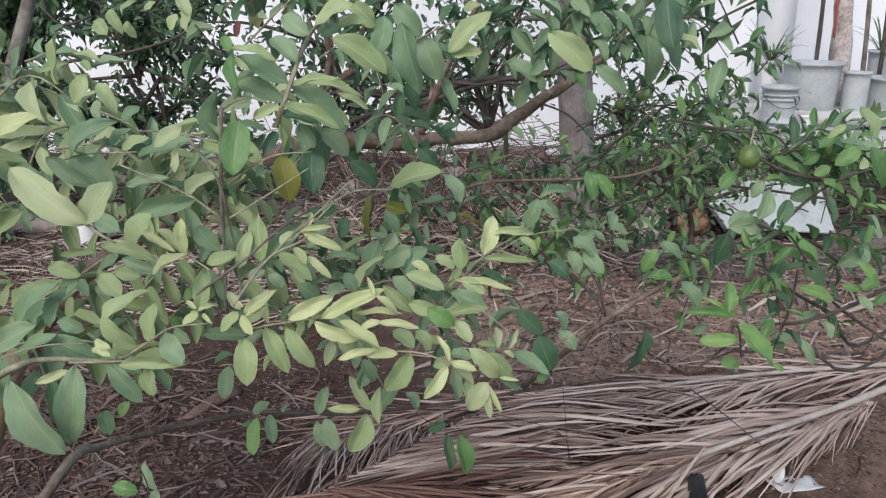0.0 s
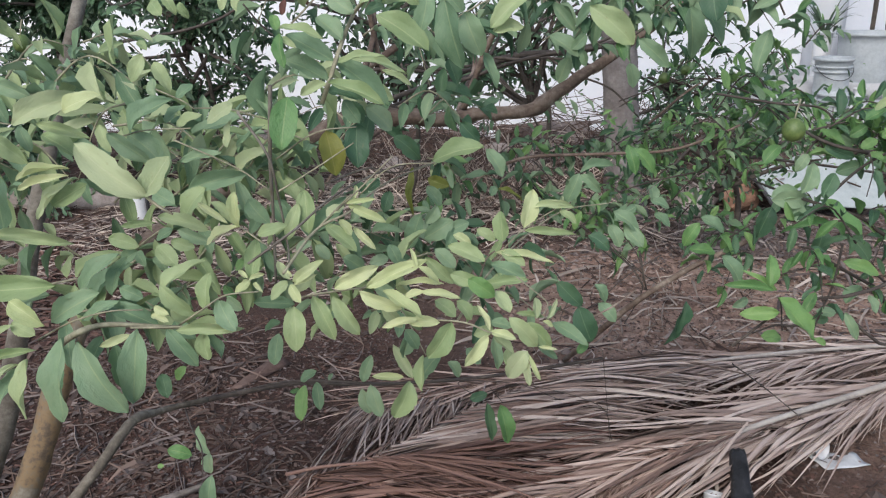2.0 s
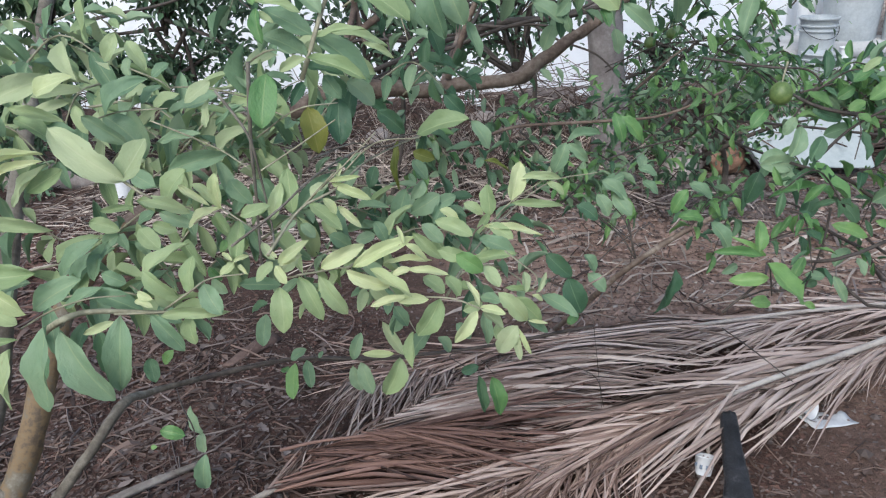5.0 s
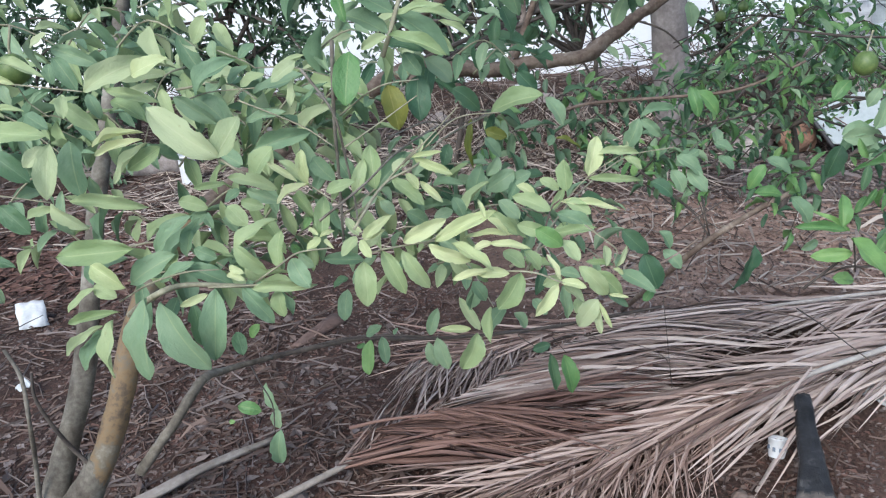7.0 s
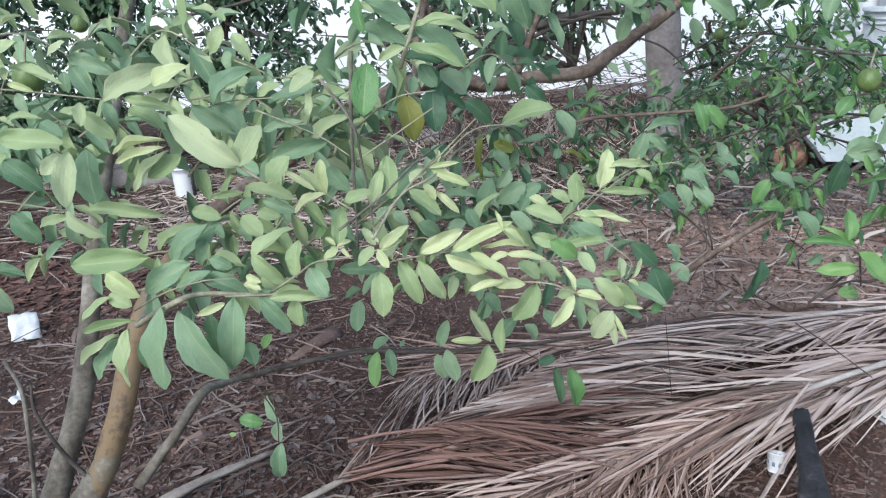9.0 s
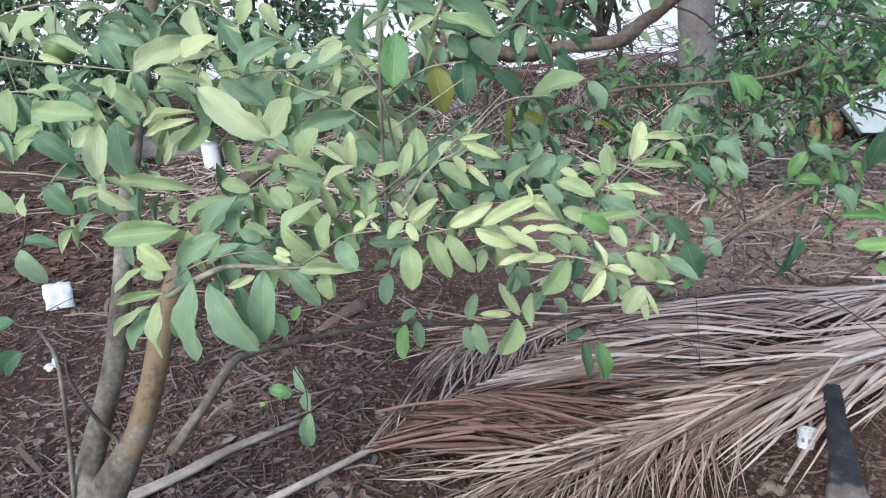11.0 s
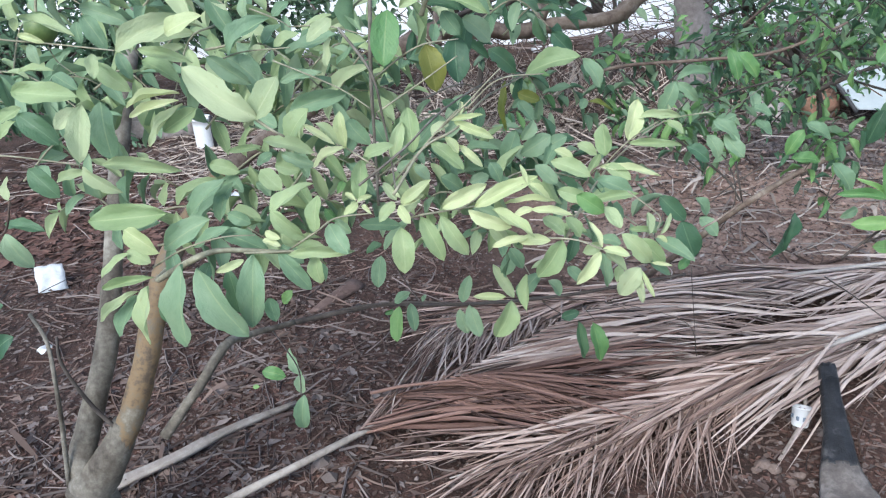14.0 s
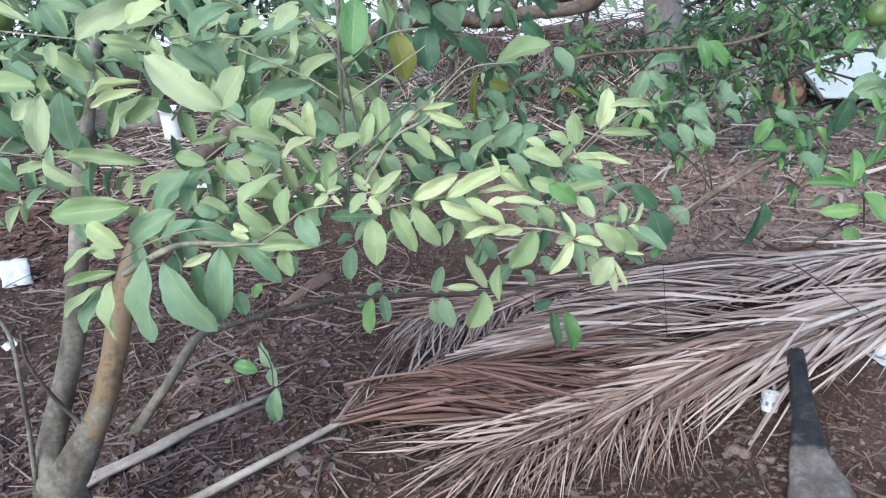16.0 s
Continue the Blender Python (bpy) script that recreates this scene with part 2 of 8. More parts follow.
RED_PAINT = plain("red_paint", [(0.3, (0.245, 0.035, 0.042)), (0.7, (0.350, 0.070, 0.070))], 20, 0.6)
GUAVA = plain("green_fruit_skin", [(0.3, (0.06, 0.10, 0.03)), (0.5, (0.10, 0.155, 0.045)), (0.7, (0.16, 0.215, 0.07))], 30, 0.5, 120, 0.2, 0.001)
LITTER = {}
for key, stops in {
    "tan": [(0.2, (0.077, 0.050, 0.040)), (0.8, (0.176, 0.124, 0.102))],
    "brown": [(0.2, (0.041, 0.025, 0.020)), (0.8, (0.113, 0.072, 0.056))],
    "red": [(0.2, (0.077, 0.038, 0.029)), (0.8, (0.153, 0.083, 0.063))],
    "grey": [(0.2, (0.068, 0.051, 0.045)), (0.8, (0.225, 0.184, 0.167))],
    "earth": [(0.2, (0.17, 0.11, 0.085)), (0.8, (0.33, 0.23, 0.185))],
    "pale": [(0.2, (0.21, 0.165, 0.135)), (0.8, (0.49, 0.42, 0.36))],
}.items():
    lm, lnt, lb = nodes_of("leaf_litter_" + key)
    isle = lnt.nodes.new("ShaderNodeNewGeometry").outputs["Random Per Island"]
    lf = math_node(lnt, "ADD", math_node(lnt, "MULTIPLY", isle, 0.7), math_node(lnt, "MULTIPLY", noise_tex(lnt, 60), 0.3))
    lnt.links.new(ramp(lnt, lf, stops), lb.inputs["Base Color"])
    lb.inputs["Roughness"].default_value = 0.85
    LITTER[key] = lm


# ---- builders ----
def empty_thing(name, at=(0, 0, 0)):
    ob = new(name)
    ob.empty_display_size = 0.1
    ob.location = at
    return ob


def mesh_of(bm, name, material, smooth=True):
    me = bpy.data.meshes.new(name)
    bm.to_mesh(me)
    bm.free()
    me.materials.append(material)
    if smooth:
        me.polygons.foreach_set("use_smooth", [True] * len(me.polygons))
    return me


def hang(ob, parent):
    ob.parent = parent
    ob.matrix_parent_inverse = Matrix.Translation(parent.location).inverted()
    return ob


def part(name, bm, material, parent=None, label="", smooth=True):
    """One mesh object, under a thing or a part of one; its mesh is in world places."""
    ob = new(name, mesh_of(bm, name, material, smooth))
    if parent is not None:
        ob.parent = parent
        up = Matrix.Translation(parent.location)
        if parent.parent:
            up = Matrix.Translation(parent.parent.location) @ Matrix.Translation(parent.location)
        ob.matrix_parent_inverse = up.inverted()
    return tagged(ob, label)


def glide(points, steps=5):
    """Points along a smooth curve through the given ones."""
    p = [Vector(q) for q in points]
    p = [2 * p[0] - p[1]] + p + [2 * p[-1] - p[-2]]
    out = []
    for i in range(1, len(p) - 2):
        for k in range(steps):
            s = k / steps
            out.append(0.5 * (2 * p[i] + (p[i + 1] - p[i - 1]) * s + (2 * p[i - 1] - 5 * p[i] + 4 * p[i + 1] - p[i + 2]) * s * s + (3 * p[i] - p[i - 1] - 3 * p[i + 1] + p[i + 2]) * s ** 3))
    out.append(p[-2])
    return out


def tube(points, r0, r1, sides=8, steps=5, rough=0.06, knots=0.0, bm=None):
    """A limb: a tapering tube along a curve, uneven and knotty, closed at both ends."""
    bm = bm or bmesh.new()
    line = glide(points, steps)
    n = len(line)
    rings = []
    up = Vector((0.31, 0.17, 0.93)).normalized()
    for i, q in enumerate(line):
        way = (line[min(i + 1, n - 1)] - line[max(i - 1, 0)]).normalized()
        a = way.cross(up).normalized()
        b = a.cross(way)
        r = r0 + (r1 - r0) * i / (n - 1)
        r *= 1 + knots * max(0, noise.noise(q * 9)) 
        ring = []
        for k in range(sides):
            ang = 2 * math.pi * k / sides
            rr = r * (1 + rough * noise.noise(q * 25 + Vector((k * 3.1, 0, 0))))
            ring.append(bm.verts.new(q + rr * (math.cos(ang) * a + math.sin(ang) * b)))
        rings.append(ring)
    for u, v in zip(rings, rings[1:]):
        for k in range(sides):
            bm.faces.new((u[k], u[(k + 1) % sides], v[(k + 1) % sides], v[k]))
    bm.faces.new(rings[0][::-1])
    bm.faces.new(rings[-1])
    return bm


def leaf_arrays(seed, full=1.0, fold=0.25, curl=0.25, wave=0.03, blunt=0.75, bend=0.0, n=6):
    """A unit leaf along +Y: midrib, folded halves, curled tip, wavy rim. 'blunt' shapes the outline."""
    rng = random.Random(seed)
    ph = rng.uniform(0, 6)
    verts, uvs, faces = [], [], []
    for i in range(n + 1):
        s = (0.0, 0.09, 0.28, 0.5, 0.72, 0.91, 1.0)[i]
        w = 0.5 * full * (4 * s ** 0.95 * (1 - s ** 0.95)) ** blunt if 0 < i < n else 0.012
        zc = -curl * s * s + 0.04 * math.sin(3 * s)
        for k in (-2, -1, 0, 1, 2):
            x = w * k / 2
            z = zc + fold * abs(x) + wave * math.sin(ph + 9 * s + k) * abs(k) / 2
            verts.append((x + bend * 4 * s * (1 - s), s, z))
            uvs.append((0.5 + 0.25 * k, s))
    for i in range(n):
        for k in range(4):
            a = i * 5 + k
            faces.append((a, a + 1, a + 6, a + 5))
    return verts, uvs, faces


LEAF_SHAPES = [leaf_arrays(i, 1.0, f, c, w, b, k) for i, (f, c, w, b, k) in enumerate([
    (0.25, 0.14, 0.035, 0.78, 0.03), (0.4, 0.22, 0.05, 0.85, -0.05), (0.16, 0.06, 0.04, 0.72, -0.02), (0.35, 0.28, 0.06, 0.9, 0.06), (0.5, 0.1, 0.04, 0.8, 0.05),
    (0.22, -0.06, 0.05, 0.76, 0.04), (0.2, 0.1, 0.03, 0.68, -0.04)])]


def leaf_mesh(arrays, material, name):
    v, uv, fc = arrays
    me = bpy.data.meshes.new(name)
    me.from_pydata(v, [], fc)
    layer = me.uv_layers.new(name="leaf")
    for lp in me.loops:
        layer.data[lp.index].uv = uv[lp.vertex_index]
    me.materials.append(material)
    me.polygons.foreach_set("use_smooth", [True] * len(me.polygons))
    return me


def fine_leaf(seed, fold, curl, wave, bend, twist):
    """A closer leaf: oblong, scalloped uneven rim, puckered halves, a lengthwise twist."""
    rng = random.Random(seed)
    ph, n = rng.uniform(0, 6), 14
    nick = rng.uniform(0.3, 0.9)
    verts, uvs, faces = [], [], []
    for i in range(n + 1):
        s = i / n
        w = 0.48 * (1 - abs((s - 0.48) / (0.48 if s < 0.48 else 0.52)) ** 2.6) ** 0.78 if 0 < i < n else 0.012
        ang = twist * (s - 0.3)
        for k in (-2, -1, 0, 1, 2):
            rim = 1 + (0.03 * math.sin(2.6 * i + ph + k) + rng.uniform(-0.025, 0.025) if abs(k) == 2 else 0)
            if abs(s - nick) < 0.05 and k == 2 and seed in (3, 7):
                rim *= 0.8
            x = w * rim * k / 2
            z = fold * abs(x) * (1.0 if abs(k) < 2 else 0.8) + 0.65 * wave * math.sin(ph + 11 * s + 1.7 * k) * abs(k) / 2
            zc = -curl * s * s + 0.05 * math.sin(3 * s)
            verts.append((x * math.cos(ang) - z * math.sin(ang) + bend * 4 * s * (1 - s), s, zc + z * math.cos(ang) + 0.35 * x * math.sin(ang)))
            uvs.append((0.5 + 0.25 * k, s))
    for i in range(n):
        for k in range(4):
            a = i * 5 + k
            faces.append((a, a + 1, a + 6, a + 5))
    return verts, uvs, faces


FINE_SHAPES = [fine_leaf(i, *q) for i, q in enumerate([
    (0.36, 0.14, 0.055, 0.03, 0.4), (0.5, 0.24, 0.06, -0.05, -0.6), (0.28, 0.06, 0.06, -0.03, 0.35), (0.32, 0.3, 0.055, 0.06, 0.7), (0.48, 0.12, 0.04, 0.05, -0.3),
    (0.32, -0.08, 0.06, 0.05, 0.6), (0.3, 0.1, 0.06, -0.06, -0.4), (0.3, 0.2, 0.06, -0.08, -0.8), (0.25, -0.12, 0.04, 0.02, 0.0), (0.5, 0.3, 0.1, 0.2, 1.6)])]
LEAF_MESH = {(tone, i): leaf_mesh(a, m, "leaf") for tone, m in LEAF.items() for i, a in enumerate(FINE_SHAPES)}
DICE = random.Random(11)


def leaf_pose(base, tip, width, face):
    b, t, f = Vector(base), Vector(tip), Vector(face)
    y = t - b
    length = y.length
    y.normalize()
    x = y.cross(f)
    if x.length < 0.05:
        x = y.cross(Vector((0.4, 0.3, 0.8)))
    x.normalize()
    z = x.cross(y)
    m = Matrix((x, y, z)).transposed().to_4x4()
    return Matrix.Translation(b) @ m @ Matrix.Diagonal((width, length, length, 1))


TO_EYE = Vector((0.0, -0.75, 0.45))


def leaf(tree, base, tip, width, tone="green", face=None, shape=None):
    """One leaf of a tree, from its stalk's end to its tip; its upper side looks along 'face'."""
    k = DICE.choice((0, 2, 2, 5, 1, 0, 6, 6, 3, 7, 8)) if shape is None else shape
    if face is None:
        face = TO_EYE + Vector((DICE.uniform(-0.42, 0.42), DICE.uniform(-0.2, 0.25), DICE.uniform(-0.25, 0.4)))
    ob = new("leaf", LEAF_MESH[tone, k])
    at = Vector(base)
    ob.parent = min(STEMS[tree.name], key=lambda s: min((q - at).length_squared for q in s[1]))[0]
    ob.matrix_basis = leaf_pose(base, tip, min(width, 0.58 * (Vector(tip) - at).length), face)
    return ob


STEMS = {}


def stem(tree, name, points, r0, r1, material):
    """A twig or branch of a tree, on which leaves can hang."""
    ob = part(name, tube(points, r0, r1, 7, 5, 0.1), material, tree)
    STEMS.setdefault(tree.name, []).append((ob, glide(points, 6)))
    return ob


class Leaves:
    """Many leaves too far or too small to count, gathered into one mesh."""

    def __init__(self):
        self.v, self.f, self.uv, self.mat, self.tones = [], [], [], [], []

    def add(self, base, tip, width, tone, face, shape=0):
        v, uv, fc = LEAF_SHAPES[shape]
        m = leaf_pose(base, tip, width, face)
        o = len(self.v)
        if tone not in self.tones:
            self.tones.append(tone)
        self.v.extend((m @ Vector(q))[:] for q in v)
        self.uv.extend(uv)
        self.f.extend(tuple(a + o for a in q) for q in fc)
        self.mat.extend([self.tones.index(tone)] * len(fc))

    def make(self, name, parent=None, label=""):
        me = bpy.data.meshes.new(name)
        me.from_pydata(self.v, [], self.f)
        layer = me.uv_layers.new(name="leaf")
        idx = np.empty(len(me.loops), dtype=np.int32)
        me.loops.foreach_get("vertex_index", idx)
        layer.data.foreach_set("uv", np.array(self.uv, dtype=np.float32)[idx].ravel())
        for tone in self.tones:
            me.materials.append(LEAF[tone])
        me.polygons.foreach_set("material_index", self.mat)
        me.polygons.foreach_set("use_smooth", [True] * len(me.polygons))
        ob = new(name, me)
        if parent is not None:
            ob.parent = parent
            ob.matrix_parent_inverse = Matrix.Translation(parent.location).inverted()
        return tagged(ob, label, kind="stuff")


def lathe(profile, sides=24, at=(0, 0, 0), turn=None, bm=None):
    """A turned body from (radius, height) pairs, closed where the radius is zero."""
    bm = bm or bmesh.new()
    m = Matrix.Translation(at) @ (turn or Matrix.Identity(4))
    rings = []
    for r, z in profile:
        if r <= 1e-6:
            rings.append([bm.verts.new(m @ Vector((0, 0, z)))])
        else:
            rings.append([bm.verts.new(m @ Vector((r * math.cos(2 * math.pi * k / sides), r * math.sin(2 * math.pi * k / sides), z))) for k in range(sides)])
    for a, b in zip(rings, rings[1:]):
        for k in range(sides):
            j = (k + 1) % sides
            if len(a) == 1 and len(b) > 1:
                bm.faces.new((a[0], b[j], b[k])[::-1])
            elif len(b) == 1 and len(a) > 1:
                bm.faces.new((a[k], a[j], b[0]))
            elif len(a) > 1:
                bm.faces.new((a[k], a[j], b[j], b[k]))
    return bm


def box(x0, y0, z0, x1, y1, z1, bevel=0.01, bm=None, turn=None):
    bm2 = bmesh.new()
    bmesh.ops.create_cube(bm2, size=1)
    for v in bm2.verts:
        v.co = Vector(((x0 + x1) / 2 + v.co.x * (x1 - x0), (y0 + y1) / 2 + v.co.y * (y1 - y0), (z0 + z1) / 2 + v.co.z * (z1 - z0)))
    if bevel:
        bmesh.ops.bevel(bm2, geom=bm2.edges[:], offset=bevel, segments=2, affect="EDGES")
    if turn is not None:
        bmesh.ops.transform(bm2, matrix=turn, verts=bm2.verts)
    return bm2


def stone_mesh(at, size, seed, squash=0.7, detail=2):
    bm = bmesh.new()
    bmesh.ops.create_icosphere(bm, subdivisions=detail, radius=1)
    off = Vector((seed * 7.3, seed * 3.1, 0))
    for v in bm.verts:
        k = 1 + 0.35 * noise.noise(v.co * 1.3 + off) + 0.12 * noise.noise(v.co * 4 + off)
        v.co = Vector(at) + Vector((v.co.x * size[0] * k, v.co.y * size[1] * k, v.co.z * size[2] * k))
    return bm


# ---- ground ----
def height(x, y):
    d = min(1.0, max(0.0, (12 - math.hypot(x, y - 3)) / 4))
    h = 0.035 * noise.noise(Vector((x * 1.1, y * 1.1, 3.0))) + 0.018 * noise.noise(Vector((x * 4.5, y * 4.5, 1.0))) + 0.008 * noise.noise(Vector((x * 14, y * 14, 5.0)))
    # the soil banks up towards the wall beyond the palm
    bank = max(0.0, min(1.0, (y - 5.3) / 2.2)) * max(0.0, min(1.0, (x + 0.2) / 0.8))
    return h * d + 0.08 * bank * bank * (3 - 2 * bank) * max(0.0, min(1.0, (60 - y) / 40))


def spread(lo, hi, fine_lo, fine_hi, step):
    """Even steps within the fine stretch, growing steps outside it."""
    out = list(np.arange(fine_lo, fine_hi + step / 2, step))
    s, v = step, out[-1]
    while v < hi:
        s *= 1.35
        v = min(hi, v + s)
        out.append(v)
    s, v = step, out[0]
    while v > lo:
        s *= 1.35
        v = max(lo, v - s)
        out.insert(0, v)
    return out


xs, ys = spread(-400, 400, -3.4, 3.4, 0.045), spread(-400, 600, 0.6, 7.0, 0.045)
gm = bpy.data.meshes.new("ground")
gm.from_pydata([(x, y, height(x, y)) for y in ys for x in xs], [],
               [(j * len(xs) + i, j * len(xs) + i + 1, (j + 1) * len(xs) + i + 1, (j + 1) * len(xs) + i) for j in range(len(ys) - 1) for i in range(len(xs) - 1)])
gm.materials.append(SOIL)
gm.polygons.foreach_set("use_smooth", [True] * len(gm.polygons))
tagged(new("ground", gm), "red-brown garden soil strewn with dry leaves", "ground", kind="structure")

# whitewashed garden wall behind everything
wall = box(-14, 8.0, -0.3, 14, 8.25, 4.2, 0.01)
tagged(part("wall_north", wall, WHITEWASH, None, smooth=False), "whitewashed garden wall behind the trees", "wall", kind="structure")


# ---- palm, rubble, pots by the wall ----
def palm_trunk(at, r, tall):
    bm = bmesh.new()
    rings, n, sides = [], 70, 20
    for i in range(n):
        z = tall * i / (n - 1) - 0.05
        flare = 1 + 0.45 * math.exp(-z * 3.2)
        scar = 0.03 * (abs(math.sin(z * 21 + 1.3 * noise.noise(Vector((z * 2, 0, 0))))) ** 3)
        ring = []
        for k in range(sides):
            a = 2 * math.pi * k / sides
            q = Vector((math.cos(a), math.sin(a), z * 3))
            rr = r * (flare + scar + 0.06 * noise.noise(q * 2.2))
            ring.append(bm.verts.new((at[0] + rr * math.cos(a) - 0.085 * z, at[1] + rr * math.sin(a) + 0.03 * z, z)))
        rings.append(ring)
    for u, v in zip(rings, rings[1:]):
        for k in range(sides):
            bm.faces.new((u[k], u[(k + 1) % sides], v[(k + 1) % sides], v[k]))
    bm.faces.new(rings[-1])
    return bm


palm = tagged(empty_thing("coconut_palm", (0.94, 4.98, 0)), "grey ringed coconut palm trunk standing in dry litter", "tree")
part("trunk", palm_trunk((0.94, 4.98), 0.105, 6.5), PALM_BARK, palm)
for k in range(13):
    a = 2.399 * k
    r = Vector((math.cos(a), math.sin(a), 0))
    top = Vector((0.4, 5.17, 6.4))
    bm = tube([top, top + r * 0.9 + Vector((0, 0, 0.55)), top + r * 1.9 + Vector((0, 0, 0.3)), top + r * 2.7 + Vector((0, 0, -0.6))], 0.03, 0.006, 6, 4)
    for i in range(26):
        s = 0.25 + 0.75 * i / 26
        q = top + r * 2.7 * s + Vector((0, 0, 0.55 * math.sin(2.4 * s) - 1.1 * s * s + 0.05))
        side = Vector((-r.y, r.x, 0))
        for sg in (-1, 1):
            tip = q + side * sg * 0.45 + r * 0.3 + Vector((0, 0, -0.35))
            w = r * 0.03
            bm.faces.new([bm.verts.new(p) for p in (q - w, q + w, (q + tip) / 2 + w + Vector((0, 0, 0.08)), tip, (q + tip) / 2 - w + Vector((0, 0, 0.08)))])
    part("frond", bm, LEAF["far"], palm)


def rock(name, at, size, seed, material, label):
    return tagged(part(name, stone_mesh(at, size, seed, detail=3), material), label, "rock")


rock("laterite_block", (1.70, 5.05, 0.085), (0.12, 0.1, 0.1), 1, ORANGE_STONE, "orange-brown laterite block in the litter")
rock("rubble_stone", (1.37, 5.0, 0.06), (0.12, 0.12, 0.1), 2, STONE, "grey rubble stone beside the palm")
rock("rubble_stone", (1.46, 5.2, 0.08), (0.17, 0.14, 0.14), 3, STONE, "grey rubble stone beside the palm")
for k in range(16):
    rx, ry = DICE.uniform(1.9, 3.6), DICE.uniform(5.2, 5.95)
    rock("rubble_stone", (rx, ry, 0.06 + 0.12 * DICE.random()), (DICE.uniform(0.1, 0.22), DICE.uniform(0.1, 0.18), DICE.uniform(0.08, 0.18)), 10 + k, STONE, "dusty grey rubble stone on the pile")
for k in range(9):
    rock("field_stone", (DICE.uniform(-2.6, 0.5), DICE.uniform(5.6, 7.6), 0.04), (DICE.uniform(0.08, 0.2), DICE.uniform(0.08, 0.15), DICE.uniform(0.06, 0.13)), 40 + k, STONE, "grey stone half sunk in the soil")

# bits of white rubble and rubbish under the far shrubs
for k, (rx, ry) in enumerate([(-0.07, 7.50), (0.07, 7.43), (1.09, 7.49), (1.79, 7.20), (1.84, 7.01), (1.70, 7.44), (1.35, 7.50)]):
    rock("pale_rubble", (rx, ry, height(rx, ry) + 0.03), (0.05 + 0.02 * (k % 3), 0.045, 0.04), 70 + k, WHITEWASH, "whitish lump of broken plaster on the litter")
tagged(part("white_batten", tube([(1.767, 6.000, 0.594), (1.955, 6.100, 0.675)], 0.014, 0.012, 6, 4, 0.2), WHITEWASH), "thin white-painted batten lying across the brush", "batten")

# white sheet leaning on the rubble, with a dark underside edge
sheet = tagged(empty_thing("plastic_sheet", (2.05, 4.9, 0)), "white plastic panel leaning on rubble", "panel")
bm = bmesh.new()
rim = [Vector(q) for q in ((1.735, 4.96, 0.275), (1.86, 4.86, 0.10), (2.56, 4.84, 0.07), (2.50, 5.04, 0.36), (2.03, 5.04, 0.375))]
deep = Vector((0, 0.016, -0.01))
front, rear = [bm.verts.new(q) for q in rim], [bm.verts.new(q + deep) for q in rim]
bm.faces.new(front)
bm.faces.new(rear[::-1])
for k in range(5):
    bm.faces.new((front[k], rear[k], rear[(k + 1) % 5], front[(k + 1) % 5]))
bmesh.ops.bevel(bm, geom=bm.edges[:], offset=0.004, segments=2, affect="EDGES")
part("panel", bm, DUSTY_WHITE, sheet, smooth=False)
part("edge_strip", tube([(1.722, 4.955, 0.265), (1.79, 4.90, 0.175), (1.85, 4.845, 0.085)], 0.014, 0.012, 6, 4, 0.2), DARK_METAL, sheet, "dark edge strip")

# raised ledge of slabs in front of the wall
for k, (x0, y0, x1, y1, z1) in enumerate([(2.3, 6.05, 3.3, 7.6, 0.5), (3.32, 6.0, 4.4, 7.6, 0.47), (4.42, 6.05, 5.8, 7.6, 0.5), (2.75, 5.75, 3.5, 6.03, 0.36), (3.52, 5.7, 4.5, 5.98, 0.38), (2.5, 6.45, 5.8, 7.6, 0.62)]):
    tagged(part("ledge_slab", box(x0, y0, -0.05 if z1 < 0.6 else 0.505, x1, y1, z1, 0.02), CONCRETE, None), "weathered grey concrete ledge under the pots", "ledge", "slabs of the ledge")


def pail(name, at, r, h, material, label, category, ribs=2, lip=0.012, taper=0.86):
    t = empty_thing(name, at)
    prof = [(0.0, 0.0), (r * taper * 0.97, 0.0), (r * taper, 0.01)]
    prof += [(r * (taper + (0.97 - taper) * s), h * s) for s in (0.3, 0.6, 0.78)]
    prof += [(r * 0.98, h * 0.94), (r * 0.98 + lip, h * 0.945), (r * 0.98 + lip, h), (r * 0.95, h), (r * 0.9, h * 0.9), (r * 0.8, h * 0.55), (0.0, h * 0.55)]
    part("body", lathe(prof, 28, at), material, t)
    for k in range(ribs):
        z = h * (0.72 + 0.1 * k)
        rr = r * (taper + (0.97 - taper) * z / h / 0.94)
        part("rib", lathe([(rr - 0.004, z - 0.008), (rr + lip, z - 0.006), (rr + lip, z + 0.006), (rr - 0.004, z + 0.008)], 28, at), material, t)
    if ribs:
        # wire bail folded down over the side
        arc = [Vector(at) + Vector((r * 1.02 * math.cos(a), -r * 1.02 * math.sin(a) - 0.01, h * (0.86 - 0.3 * math.sin(a)))) for a in [math.pi * k / 8 for k in range(9)]]
        bail = part("bail", tube(arc, 0.003, 0.003, 6, 3, 0.0), DARK_METAL, t, "thin wire bail handle")
        part("grip", tube(arc[3:6], 0.008, 0.008, 8, 3, 0.0), WHITE_PLASTIC, bail, "plastic grip on the wire")
    return tagged(t, label, category)


